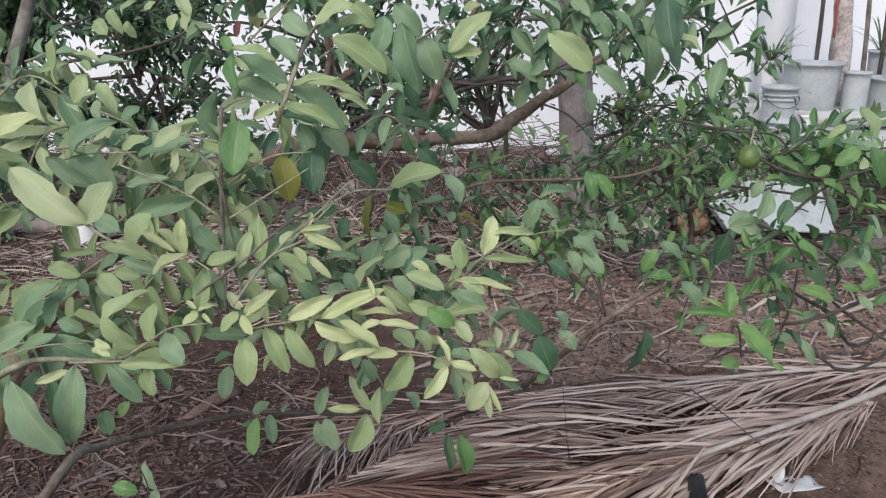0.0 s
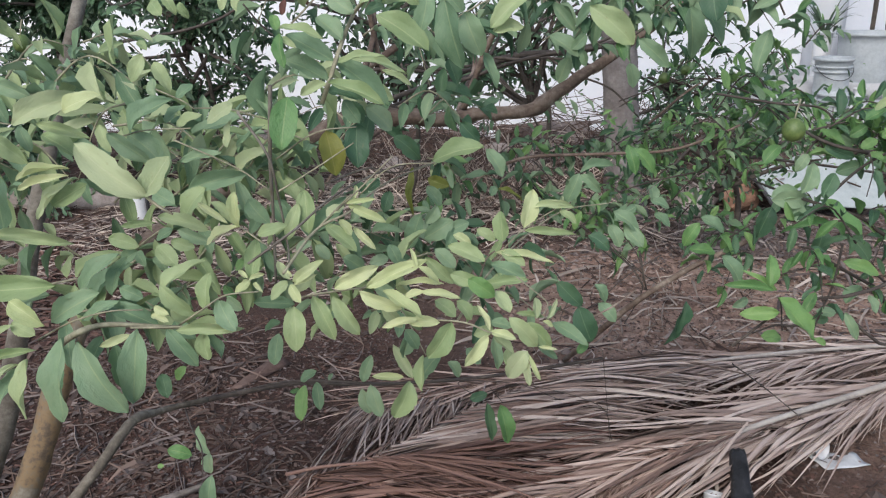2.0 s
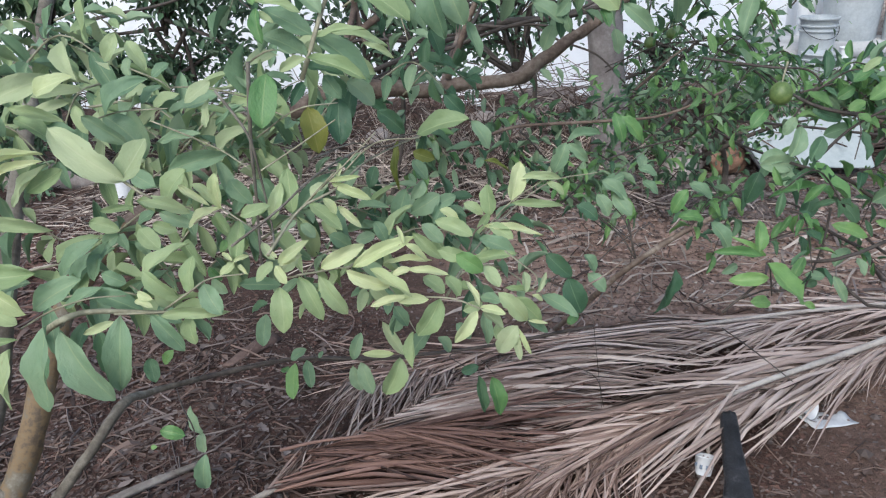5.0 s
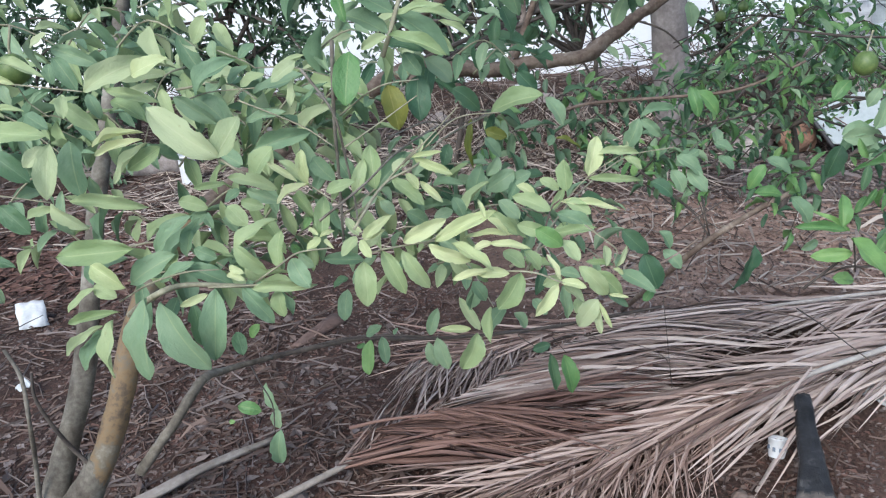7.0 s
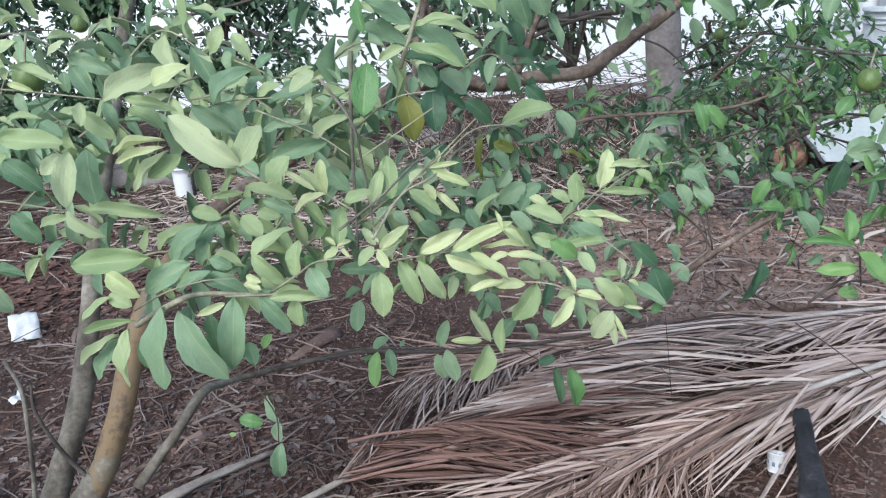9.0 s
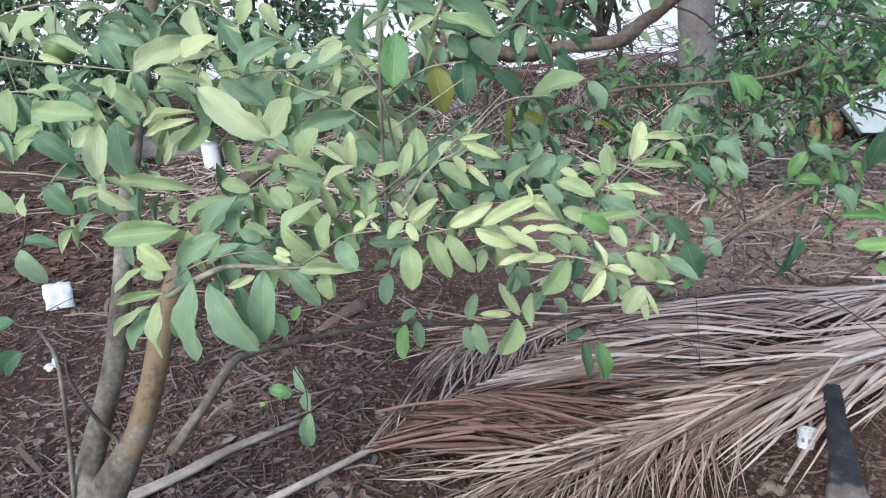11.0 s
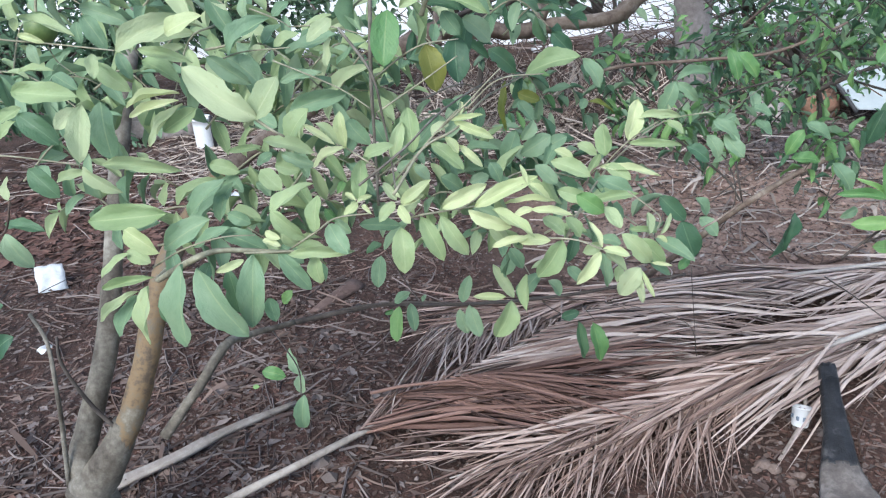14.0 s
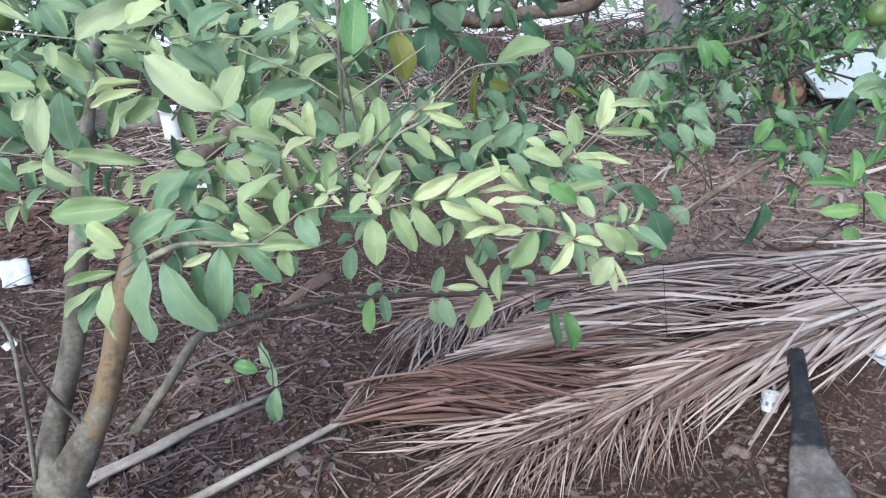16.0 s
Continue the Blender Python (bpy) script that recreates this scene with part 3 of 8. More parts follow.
def blades(at, n, length, seed, spread_out=0.7, material="far", width=0.016):
    """A rosette of strap-shaped leaves."""
    rng = random.Random(seed)
    bm = bmesh.new()
    for k in range(n):
        a = rng.uniform(0, 6.28)
        out = Vector((math.cos(a), math.sin(a), 0))
        side = Vector((-out.y, out.x, 0))
        ln = length * rng.uniform(0.6, 1.1)
        o = spread_out * rng.uniform(0.5, 1.2)
        prev = None
        for i in range(6):
            s = i / 5
            q = Vector(at) + out * ln * o * s + Vector((0, 0, ln * (s - 0.75 * o * s * s)))
            w = width * (1 - s) ** 0.7 * 0.5 + 0.0015
            row = [bm.verts.new(q - side * w), bm.verts.new(q - Vector((0, 0, w * 0.5))), bm.verts.new(q + side * w)]
            if prev:
                bm.faces.new((prev[0], prev[1], row[1], row[0]))
                bm.faces.new((prev[1], prev[2], row[2], row[1]))
            prev = row
    return bm


pail("plastic_pail", (2.69, 6.26, 0.5), 0.138, 0.36, POT, "dusty grey-white ribbed plastic pail on the ledge", "pail")
pail("plastic_pail", (2.58, 5.93, 0.36), 0.115, 0.28, POT, "dusty grey-white ribbed plastic pail on the ledge", "pail")
pail("plant_pot", (3.15, 6.75, 0.62), 0.235, 0.39, POT, "large grey plastic plant pot with a broken foot", "pot", 0, 0.018)
pail("plant_pot", (3.47, 6.62, 0.62), 0.105, 0.32, POT, "tall narrow grey plant pot on the ledge", "pot", 0, 0.008, 0.96)
pail("white_bucket", (2.93, 7.1, 0.62), 0.08, 0.38, WHITE_PLASTIC, "plain white bucket behind the pails", "bucket", 0, 0.008)
pail("small_white_cup", (2.9, 6.22, 0.5), 0.042, 0.13, WHITE_PLASTIC, "small white plastic cup on the ledge", "cup", 0, 0.004)
pail("wide_planter", (3.86, 6.75, 0.62), 0.24, 0.26, POT, "wide low grey planter on the ledge", "pot", 0, 0.02)
pail("wide_planter", (4.45, 6.5, 0.62), 0.2, 0.3, POT, "wide low grey planter on the ledge", "pot", 0, 0.02)
pail("plant_pot", (3.95, 7.2, 0.62), 0.1, 0.46, POT, "grey plant pot behind the planter", "pot", 0, 0.008)
for n, (bx, by, bz, count, ln) in enumerate([(2.93, 7.1, 0.95, 26, 0.55), (3.86, 6.75, 0.85, 16, 0.6), (4.45, 6.5, 0.88, 18, 0.55), (3.95, 7.2, 1.05, 14, 0.5), (2.35, 6.9, 0.62, 12, 0.8)]):
    tagged(part("strap_leaf_plant", blades((bx, by, bz), count, ln, n), LEAF["far"]), "dark strap-leaved plant growing in a pot", "plant")


# white pillar and thin poles in front of the wall
pillar = box(3.1, 7.68, 0.0, 3.36, 7.99, 4.0, 0.015)
tagged(part("pillar", pillar, WHITEWASH), "whitewashed pillar before the garden wall", "pillar", kind="structure")
tagged(part("tree_pole", tube([(3.52, 7.0, 0.55), (3.48, 7.02, 1.3), (3.42, 7.05, 2.2), (3.4, 7.05, 3.2)], 0.085, 0.06, 12, 6, 0.25, 0.3), PALE_BARK), "pale crooked trunk standing among the pots", "tree")
tagged(part("red_rag", tube([(3.36, 6.9, 1.2), (3.35, 6.9, 1.45), (3.36, 6.92, 1.7)], 0.01, 0.016, 7, 4, 0.5), RED_PAINT), "faded red rag tied to the trunk", "cloth")
for n, (bx, by, tx, tz) in enumerate([(3.32, 7.1, 3.3, 2.0), (3.75, 7.05, 3.62, 2.3), (3.9, 7.1, 3.88, 1.7), (4.15, 7.1, 4.05, 2.1), (4.35, 7.0, 4.5, 2.4)]):
    tagged(part("stake", tube([(bx, by, 0.6), ((bx + tx) / 2 + 0.02, by, tz * 0.6), (tx, by, tz)], 0.022, 0.016, 7, 4, 0.2), BARK if n % 2 else BARK_DARK), "thin weathered stake among the pots", "stake")



# ---- dead palm fronds on the ground ----
STALK = plain("weathered_palm_stalk", [(0.3, (0.17, 0.145, 0.12)), (0.5, (0.34, 0.295, 0.255)), (0.7, (0.52, 0.465, 0.41))], 9, 0.85, 60, 0.6, 0.004)
def leaflet_mesh(seed, material, bend, twist):
    rng = random.Random(seed)
    n, v, f = 6, [], []
    for i in range(n + 1):
        s = i / n
        w = 0.5 * (min(1, 0.35 + 2.2 * s) * (1 - s) ** 0.55 if s < 1 else 0.02)
        x0 = bend * s * s + 0.015 * math.sin(5 * s + seed)
        z0 = 0.05 * math.sin(math.pi * s) + 0.012 * math.sin(8 * s + seed)
        ang = twist * s
        for k in (-1, 0, 1):
            v.append((x0 + 0.025 * w * k * math.cos(ang), s, z0 + 0.025 * w * (1.3 * abs(k) + k * math.sin(ang))))
    for i in range(n):
        for k in (0, 1):
            a = i * 3 + k
            f.append((a, a + 1, a + 4, a + 3))
    me = bpy.data.meshes.new("leaflet")
    me.from_pydata(v, [], f)
    me.materials.append(material)
    me.polygons.foreach_set("use_smooth", [True] * len(me.polygons))
    return me


LEAFLET = {key: [leaflet_mesh(i + 1, m, b, tw) for i, (b, tw) in enumerate([(0.05, 0.4), (-0.06, -0.5), (0.02, 1.0), (-0.02, -1.2), (0.1, 0.2), (-0.1, 0.7)])]
           for key, m in (("straw", STRAW), ("red", STRAW_RED), ("pale", STRAW_PALE))}


def frond(name, line, r0, r1, sides, label, rib=None):
    """A fallen frond. line: its rib, from stalk to tip. sides: (s from, s to, count, turn from the rib in degrees, its spread, length, lift, kind)."""
    t = empty_thing(name, line[0])
    part("rib", tube(line, r0, r1, 8, 6, 0.08), rib or RACHIS, t, "weathered dry rib" if rib else "bleached grey rib")
    curve = glide(line, 20)
    rng = random.Random(len(line) * 17 + int(r0 * 1000))
    for s0, s1, count, turn, fan, length, lift, kind in sides:
        count = int(count * 1.3)
        for i in range(count):
            s = s0 + (s1 - s0) * (i + rng.uniform(-0.4, 0.4)) / count
            k = min(len(curve) - 2, max(0, int(s * (len(curve) - 1))))
            q, way = curve[k], (curve[k + 1] - curve[k]).normalized()
            a = math.atan2(way.y, way.x) + radians(turn + rng.uniform(-fan, fan))
            ln = length * rng.uniform(0.7, 1.12) * (1 - 0.42 * max(0.0, s - 0.3) / 0.7)
            tip = q + Vector((math.cos(a), math.sin(a), 0)) * ln
            tip.z = height(tip.x, tip.y) + 0.012 + lift * rng.random()
            ob = new("leaflet", rng.choice(LEAFLET[kind]))
            ob.parent = t
            ob.matrix_parent_inverse = Matrix.Translation(t.location).inverted()
            ob.matrix_basis = leaf_pose(q + Vector((0, 0, rng.choice((-0.014, -0.008, 0.008, 0.014)) if s > 0.45 else -0.034)), tip, ln * 1.0, (rng.uniform(-0.9, 0.9), rng.uniform(-1.2, 0.4), 1))
    return tagged(t, label, "palm frond")


frond("palm_frond", [(1.75, 2.63, 0.17), (1.39, 2.45, 0.15), (0.94, 2.22, 0.15), (0.66, 2.08, 0.13), (0.2, 1.86, 0.09), (-0.3, 1.66, 0.04)], 0.014, 0.002,
      [(0.1, 0.5, 52, -15, 5, 0.78, 0.10, "pale"), (0.5, 0.93, 54, -15, 5, 0.78, 0.08, "straw"), (0.12, 0.5, 46, 12, 5, 0.7, 0.06, "pale"), (0.5, 0.93, 48, 12, 5, 0.7, 0.06, "straw"), (0.66, 0.93, 62, 40, 12, 0.5, 0.02, "straw"), (0.70, 0.9, 44, 62, 11, 0.42, 0.02, "straw"), (0.1, 0.34, 34, 22, 5, 0.28, 0.03, "pale")],
      "fallen dry coconut frond with greyish straw leaflets")
frond("palm_frond", [(-1.15, 1.32, 0.03), (-0.88, 1.55, 0.05), (-0.52, 1.88, 0.06), (0.0, 2.33, 0.11), (0.5, 2.70, 0.1)], 0.016, 0.002,
      [(0.45, 0.97, 60, 26, 9, 0.42, 0.05, "straw"), (0.5, 0.97, 44, 46, 10, 0.42, 0.06, "pale"), (0.47, 0.62, 55, -35, 6, 0.95, 0.12, "red"), (0.6, 0.97, 105, -35, 5, 1.0, 0.12, "pale"), (0.5, 0.8, 40, -31, 6, 0.8, 0.14, "straw")],
      "fallen dry coconut frond with a bare grey stalk", STALK)
frond("palm_frond", [(2.1, 2.93, 0.1), (1.2, 2.74, 0.13), (0.4, 2.57, 0.11), (-0.1, 2.5, 0.08), (-0.42, 2.5, 0.05)], 0.009, 0.003,
      [(0.05, 0.45, 70, -13, 8, 0.6, 0.08, "pale"), (0.45, 0.8, 55, -13, 8, 0.6, 0.06, "straw"), (0.05, 0.45, 75, 14, 9, 0.6, 0.06, "pale"), (0.45, 0.8, 55, 14, 9, 0.6, 0.06, "straw"), (0.72, 1.0, 95, 72, 10, 0.5, 0.05, "pale")],
      "fallen bleached coconut frond under the others")
frond("palm_frond", [(-0.58, 1.99, 0.08), (-0.42, 1.97, 0.13), (-0.1, 1.95, 0.17), (0.28, 1.94, 0.16)], 0.006, 0.003,
      [(0.02, 0.62, 95, -7, 7, 0.55, 0.14, "red"), (0.02, 0.6, 85, 5, 6, 0.55, 0.14, "red")],
      "reddish brown end of a fallen dry coconut frond", STRAW_RED)


# chopped stalk of a palm leaf
stalk = glide([(-0.83, 2.0, 0.03), (-1.0, 1.87, 0.028), (-1.13, 1.735, 0.024), (-1.25, 1.62, 0.024), (-1.42, 1.42, 0.02)], 6)
bm = bmesh.new()
rows = []
for i, q in enumerate(stalk):
    s = i / (len(stalk) - 1)
    way = Vector((-0.72, -0.69, 0))
    side = Vector((0.69, -0.72, 0))
    w = (0.003 + 0.012 * min(1, s * 2.5) + 0.006 * s) * (1 + 0.25 * noise.noise(Vector((s * 9, 4, 1))))
    rows.append([bm.verts.new(q + side * w * a + Vector((0, 0, b))) for a, b in ((-1, 0.004), (-0.8, 0.012), (0, 0.001), (0.7, 0.010), (1, 0.002), (0.7, -0.009), (-0.7, -0.009))])
for u, v in zip(rows, rows[1:]):
    for k in range(7):
        bm.faces.new((u[k], u[(k + 1) % 7], v[(k + 1) % 7], v[k]))
bm.faces.new(rows[0][::-1])
bm.faces.new(rows[-1])
tagged(part("palm_stalk", bm, STALK), "chopped grey palm leaf stalk lying on the soil", "stalk")

# broken brown palm butt
BUTT = plain("rotten_palm_base", [(0.3, (0.06, 0.036, 0.03)), (0.5, (0.12, 0.078, 0.064)), (0.7, (0.2, 0.14, 0.115))], 9, 0.95, 50, 0.7, 0.006)
bm = bmesh.new()
rows = []
for i in range(7):
    s = i / 6
    q = Vector((-0.96, 2.62, 0.0)).lerp(Vector((-0.82, 2.86, 0.01)), s)
    side = Vector((0.86, -0.5, 0)) * (0.02 + 0.035 * s + 0.008 * noise.noise(Vector((s * 7, 1, 0))))
    arch = 0.012 + 0.008 * s
    rows.append([bm.verts.new(q + side * a + Vector((0, 0, b * arch))) for a, b in ((-1, 0.1), (-0.5, 0.8), (0, 1.0), (0.5, 0.75), (1, 0.0), (0.4, -0.6), (-0.4, -0.6))])
for u, v in zip(rows, rows[1:]):
    for k in range(7):
        bm.faces.new((u[k], u[(k + 1) % 7], v[(k + 1) % 7], v[k]))
bm.faces.new(rows[0][::-1])
bm.faces.new(rows[-1])
tagged(part("palm_butt", bm, BUTT), "broken brown palm leaf base on the ground", "stalk")

# charred log
log = tagged(empty_thing("charred_log", (0.8, 2.17, 0.03)), "charred black grooved palm stalk base with ashy end", "log")
LOG_LINE = [(0.78, 2.04, 0.14), (0.757, 1.925, 0.112), (0.738, 1.81, 0.085), (0.713, 1.69, 0.06), (0.711, 1.62, 0.045), (0.70, 1.545, 0.036), (0.69, 1.44, 0.025)]
LOG_HALF = (0.024, 0.028, 0.034, 0.050, 0.066, 0.080, 0.092)
LOG_RING = ((-1.0, 0.0), (-0.95, 0.5), (-0.66, 0.85), (-0.3, 0.72), (0.05, 0.98), (0.35, 0.8), (0.7, 0.9), (0.96, 0.45), (1.0, -0.05), (0.7, -0.6), (0.0, -0.75), (-0.7, -0.6))
bm, ash = bmesh.new(), bmesh.new()
for target, lo, hi in ((bm, 0.0, 0.5), (ash, 0.48, 1.0)):
    rows = []
    line = glide(LOG_LINE, 8)
    for i, q in enumerate(line):
        s = i / (len(line) - 1)
        if not lo - 0.02 <= s <= hi + 0.02:
            continue
        w = float(np.interp(6 * s, range(7), LOG_HALF)) * (1.0 if target is bm else 1.02)
        h = 0.026 + 0.012 * s
        ring = []
        for k, (a, b) in enumerate(LOG_RING):
            chip = 1 + 0.22 * noise.noise(Vector((k * 1.7, s * 11, 3))) + 0.1 * noise.noise(Vector((k * 2.9, s * 40, 6)))
            ring.append(target.verts.new(q + Vector((0.985 * a * w * (0.6 + 0.4 * chip), -0.17 * a * w, b * h * chip))))
        rows.append(ring)
    for u, v in zip(rows, rows[1:]):
        for k in range(12):
            target.faces.new((u[k], v[k], v[(k + 1) % 12], u[(k + 1) % 12]))
    target.faces.new(rows[0])
    target.faces.new(rows[-1][::-1])
part("charred_end", bm, CHAR, log)
part("ashy_end", ash, ASH, log, "ash-covered unburnt flaring end")
part("fibre_core", stone_mesh((0.705, 1.49, 0.042), (0.05, 0.075, 0.03), 95, detail=3), BARK_BROWN, log, "reddish brown fibrous core")

tagged(part("bent_straw", tube([(0.59, 1.782, 0.02), (0.645, 1.86, 0.03), (0.69, 1.92, 0.06), (0.712, 2.0, 0.09)], 0.004, 0.006, 6, 4, 0.3), STALK), "bent dry straw leaning beside the small cup", "straw")
DRY_LUMP = plain("dry_soil_lump", [(0.3, (0.09, 0.06, 0.048)), (0.5, (0.17, 0.125, 0.104)), (0.7, (0.28, 0.22, 0.19))], 30, 0.95, 90, 0.8, 0.004)
for k, (rx, ry, rr) in enumerate([(0.543, 1.763, 0.022), (0.569, 1.747, 0.018), (0.628, 1.725, 0.014), (0.60, 1.70, 0.012), (0.52, 1.74, 0.013)]):
    rock("soil_lump", (rx, ry, height(rx, ry) + 0.008), (rr, rr * 0.8, rr * 0.7), 90 + k, DRY_LUMP, "pale crumbly lump of soil beside the charred stalk")

# rubbish
cup = tagged(empty_thing("paper_cup", (0.68, 1.915, 0.03)), "small white printed cup lying by the log", "cup")
tilt = Matrix.Translation((0.68, 1.915, 0.064)) @ Euler((radians(-22), radians(8), 0)).to_matrix().to_4x4()
part("body", lathe([(0, -0.027), (0.021, -0.027), (0.023, -0.02), (0.0275, 0.025), (0.0295, 0.026), (0.0295, 0.029), (0.026, 0.028), (0.021, -0.022), (0, -0.022)], 24, (0, 0, 0), tilt), WHITE_PLASTIC, cup)
for k in range(9):
    a = 2 * math.pi * k / 9
    part("print", box(-0.004, -0.0012, -0.008 + 0.005 * (k % 2), 0.004, 0.0012, 0.004 + 0.004 * (k % 2), 0, turn=tilt @ Matrix.Rotation(a, 4, "Z") @ Matrix.Translation((0, -0.0253, 0)) @ Matrix.Rotation(radians(4), 4, "X")), BLUE_PRINT, cup)
bottle = tagged(empty_thing("plastic_tumbler", (1.07, 2.23, 0.0)), "crushed clear-white plastic tumbler on the leaflets", "tumbler")
tilt = Matrix.Translation((1.075, 2.24, 0.045)) @ Euler((radians(70), 0, radians(35))).to_matrix().to_4x4()
part("body", lathe([(0, -0.05), (0.026, -0.05), (0.029, -0.03), (0.027, 0.0), (0.034, 0.05), (0.037, 0.051), (0.033, 0.05), (0.025, 0.0), (0.025, -0.044), (0, -0.044)], 20, (0, 0, 0), tilt), WHITE_PLASTIC, bottle)


def scrap(name, at, w, l, turn, seed, label, rise=0.01, lean_x=0):
    bm = bmesh.new()
    bmesh.ops.create_grid(bm, x_segments=7, y_segments=7, size=0.5)
    m = Matrix.Translation(at) @ Euler((radians(lean_x), radians(6), radians(turn))).to_matrix().to_4x4()
    for v in bm.verts:
        x, y = v.co.x * w, v.co.y * l
        x *= 1 + 0.12 * noise.noise(Vector((v.co.y * 3, seed, 0)))
        y *= 1 + 0.12 * noise.noise(Vector((v.co.x * 3, seed, 4)))
        v.co = m @ Vector((x, y, rise * noise.noise(Vector((v.co.x * 2.5, v.co.y * 2.5, seed))) + 0.006))
    bmesh.ops.solidify(bm, geom=bm.faces[:], thickness=0.0015)
    return tagged(part(name, bm, PAPER), label, "rubbish")


scrap("plastic_wrapper", (1.16, 2.2, 0.012), 0.17, 0.08, 20, 2.0, "flattened whitish plastic wrapper on the soil")
scrap("paper_scrap", (-2.2, 2.86, 0.05), 0.115, 0.13, 38, 5.0, "crumpled white paper scrap on the litter", 0.03, 38)
scrap("paper_scrap", (-1.9, 2.32, 0.03), 0.04, 0.05, -20, 8.0, "crumpled grey paper scrap on the soil", 0.03, 15)
scrap("paper_scrap", (-1.75, 3.9, 0.02), 0.06, 0.1, 40, 9.0, "crumpled white paper scrap on the litter", 0.02)

# white pot stub and grey slab at the back
pail("white_pipe_stub", (-2.28, 4.85, 0), 0.068, 0.22, WHITE_PLASTIC, "white plastic pipe stub standing in litter", "pipe", 0, 0.004, 0.97)
# shade along the pipe's right side, modelled as a thin dark strip
part("shadow_band", box(-2.21, 4.80, 0.0, -2.195, 4.83, 0.24, 0.003), DARK_METAL, bpy.data.objects["white_pipe_stub"], "dark strip standing in for shade down the side")
tagged(part("kerb_slab", box(-3.5, 5.15, -0.05, -2.5, 5.45, 0.11, 0.02), STONE), "low grey concrete slab behind the litter", "slab")


# ---- litter on the soil ----
def scatter(name, count, kind, area, size, label, seed, density=None, shape="leaf"):
    """Loose bits lying on the ground, past counting."""
    rng = random.Random(seed)
    v, f = [], []
    x0, x1, y0, y1 = area
    made = 0
    while made < count:
        x, y = rng.uniform(x0, x1), rng.uniform(y0, y1)
        if density and rng.random() > density(x, y):
            continue
        if rng.random() > min(x - x0, x1 - x, y - y0, y1 - y) / (0.12 * (x1 - x0 + y1 - y0)):
            continue
        made += 1
        z = height(x, y) + 0.002
        a = rng.uniform(0, 6.28)
        c, s = math.cos(a), math.sin(a)
        ln = rng.uniform(*size)
        o = len(v)
        if shape == "leaf":
            w, lift = ln * rng.uniform(0.3, 0.75), rng.uniform(0.0, 0.24) * ln
            pts = [(-0.5, rng.uniform(-.3, .3), 0.1), (rng.uniform(-.35, .2), -0.5, 1), (0.05, 0, 0.15), (rng.uniform(-.35, .2), 0.5, rng.uniform(0.2, 1.2)), (0.5, rng.uniform(-.5, .5), rng.uniform(0.1, 0.9))]
            for px, py, pz in pts:
                lx, ly = px * ln, py * w
                v.append((x + lx * c - ly * s, y + lx * s + ly * c, z + pz * lift))
            f += [(o, o + 1, o + 2), (o, o + 2, o + 3), (o + 1, o + 4, o + 2), (o + 2, o + 4, o + 3)]
        elif shape == "ribbon":
            w, bend, up = rng.uniform(0.003, 0.009), rng.uniform(-0.25, 0.25) * ln, rng.uniform(0.0, 0.06)
            tilt_w = rng.uniform(-0.8, 0.8)
            for px in (-0.5, -0.17, 0.17, 0.5):
                off, ww = bend * (0.25 - px * px), w * (1.15 - 1.6 * abs(px + 0.1))
                cx, cy = x + px * ln * c - off * s, y + px * ln * s + off * c
                zz = height(cx, cy) + 0.006 + up * (0.3 - px * px) * 3
                v.append((cx - ww * s, cy + ww * c, zz + ww * tilt_w))
                v.append((cx + ww * s, cy - ww * c, zz - ww * tilt_w))
            for i in (0, 2, 4):
                f.append((o + i, o + i + 1, o + i + 3, o + i + 2))
        elif shape in ("stick", "brush"):
            heap = rng.uniform(0.0, 0.22) if shape == "brush" else 0.0
            w = rng.uniform(0.0012, 0.003) * (1 + ln)
            bend = rng.uniform(-0.15, 0.15) * ln
            up = rng.uniform(0.002, 0.03) if not heap else rng.uniform(-0.08, 0.35)
            for px, off in ((-0.5, 0), (0, bend), (0.5, 0)):
                lx = px * ln
                cx, cy = x + lx * c - off * s, y + lx * s + off * c
                zz = height(cx, cy) + 0.003 + heap + up * (px + 0.5)
                for dx, dz in ((-w, 0), (w, 0), (0, 1.8 * w)):
                    v.append((cx - dx * s, cy + dx * c, zz + dz))
            for i in (0, 3):
                for k in range(3):
                    j = (k + 1) % 3
                    f.append((o + i + k, o + i + j, o + i + 3 + j, o + i + 3 + k))
        else:
            r = ln * 0.5
            q = [(1, 0, 0), (0.3, 0.9, 0), (-0.8, 0.55, 0), (-0.75, -0.6, 0), (0.35, -0.9, 0), (0.1, 0.05, 0.75), (-0.2, -0.1, -0.4)]
            for px, py, pz in q:
                px, py, pz = px * r * rng.uniform(0.7, 1.2), py * r * rng.uniform(0.7, 1.2), pz * r
                v.append((x + px * c - py * s, y + px * s + py * c, z + pz + r * 0.2))
            for k in range(5):
                f += [(o + k, o + (k + 1) % 5, o + 5), (o + (k + 1) % 5, o + k, o + 6)]
    me = bpy.data.meshes.new(name)
    me.from_pydata(v, [], f)
    me.materials.append(LITTER[kind])
    return tagged(new(name, me), label, "litter", kind="stuff")


def thick(x, y):
    """Litter gathers under the trees, and thins out on the swept path."""
    d = 0.55 + 0.55 * noise.noise(Vector((x * 1.3, y * 1.3, 9)))
    if x > -0.3 and 2.7 < y < 4.1:
        d *= 0.14
    if x > 0.4 and 4.1 <= y < 5.3:
        d *= 0.45
    return d


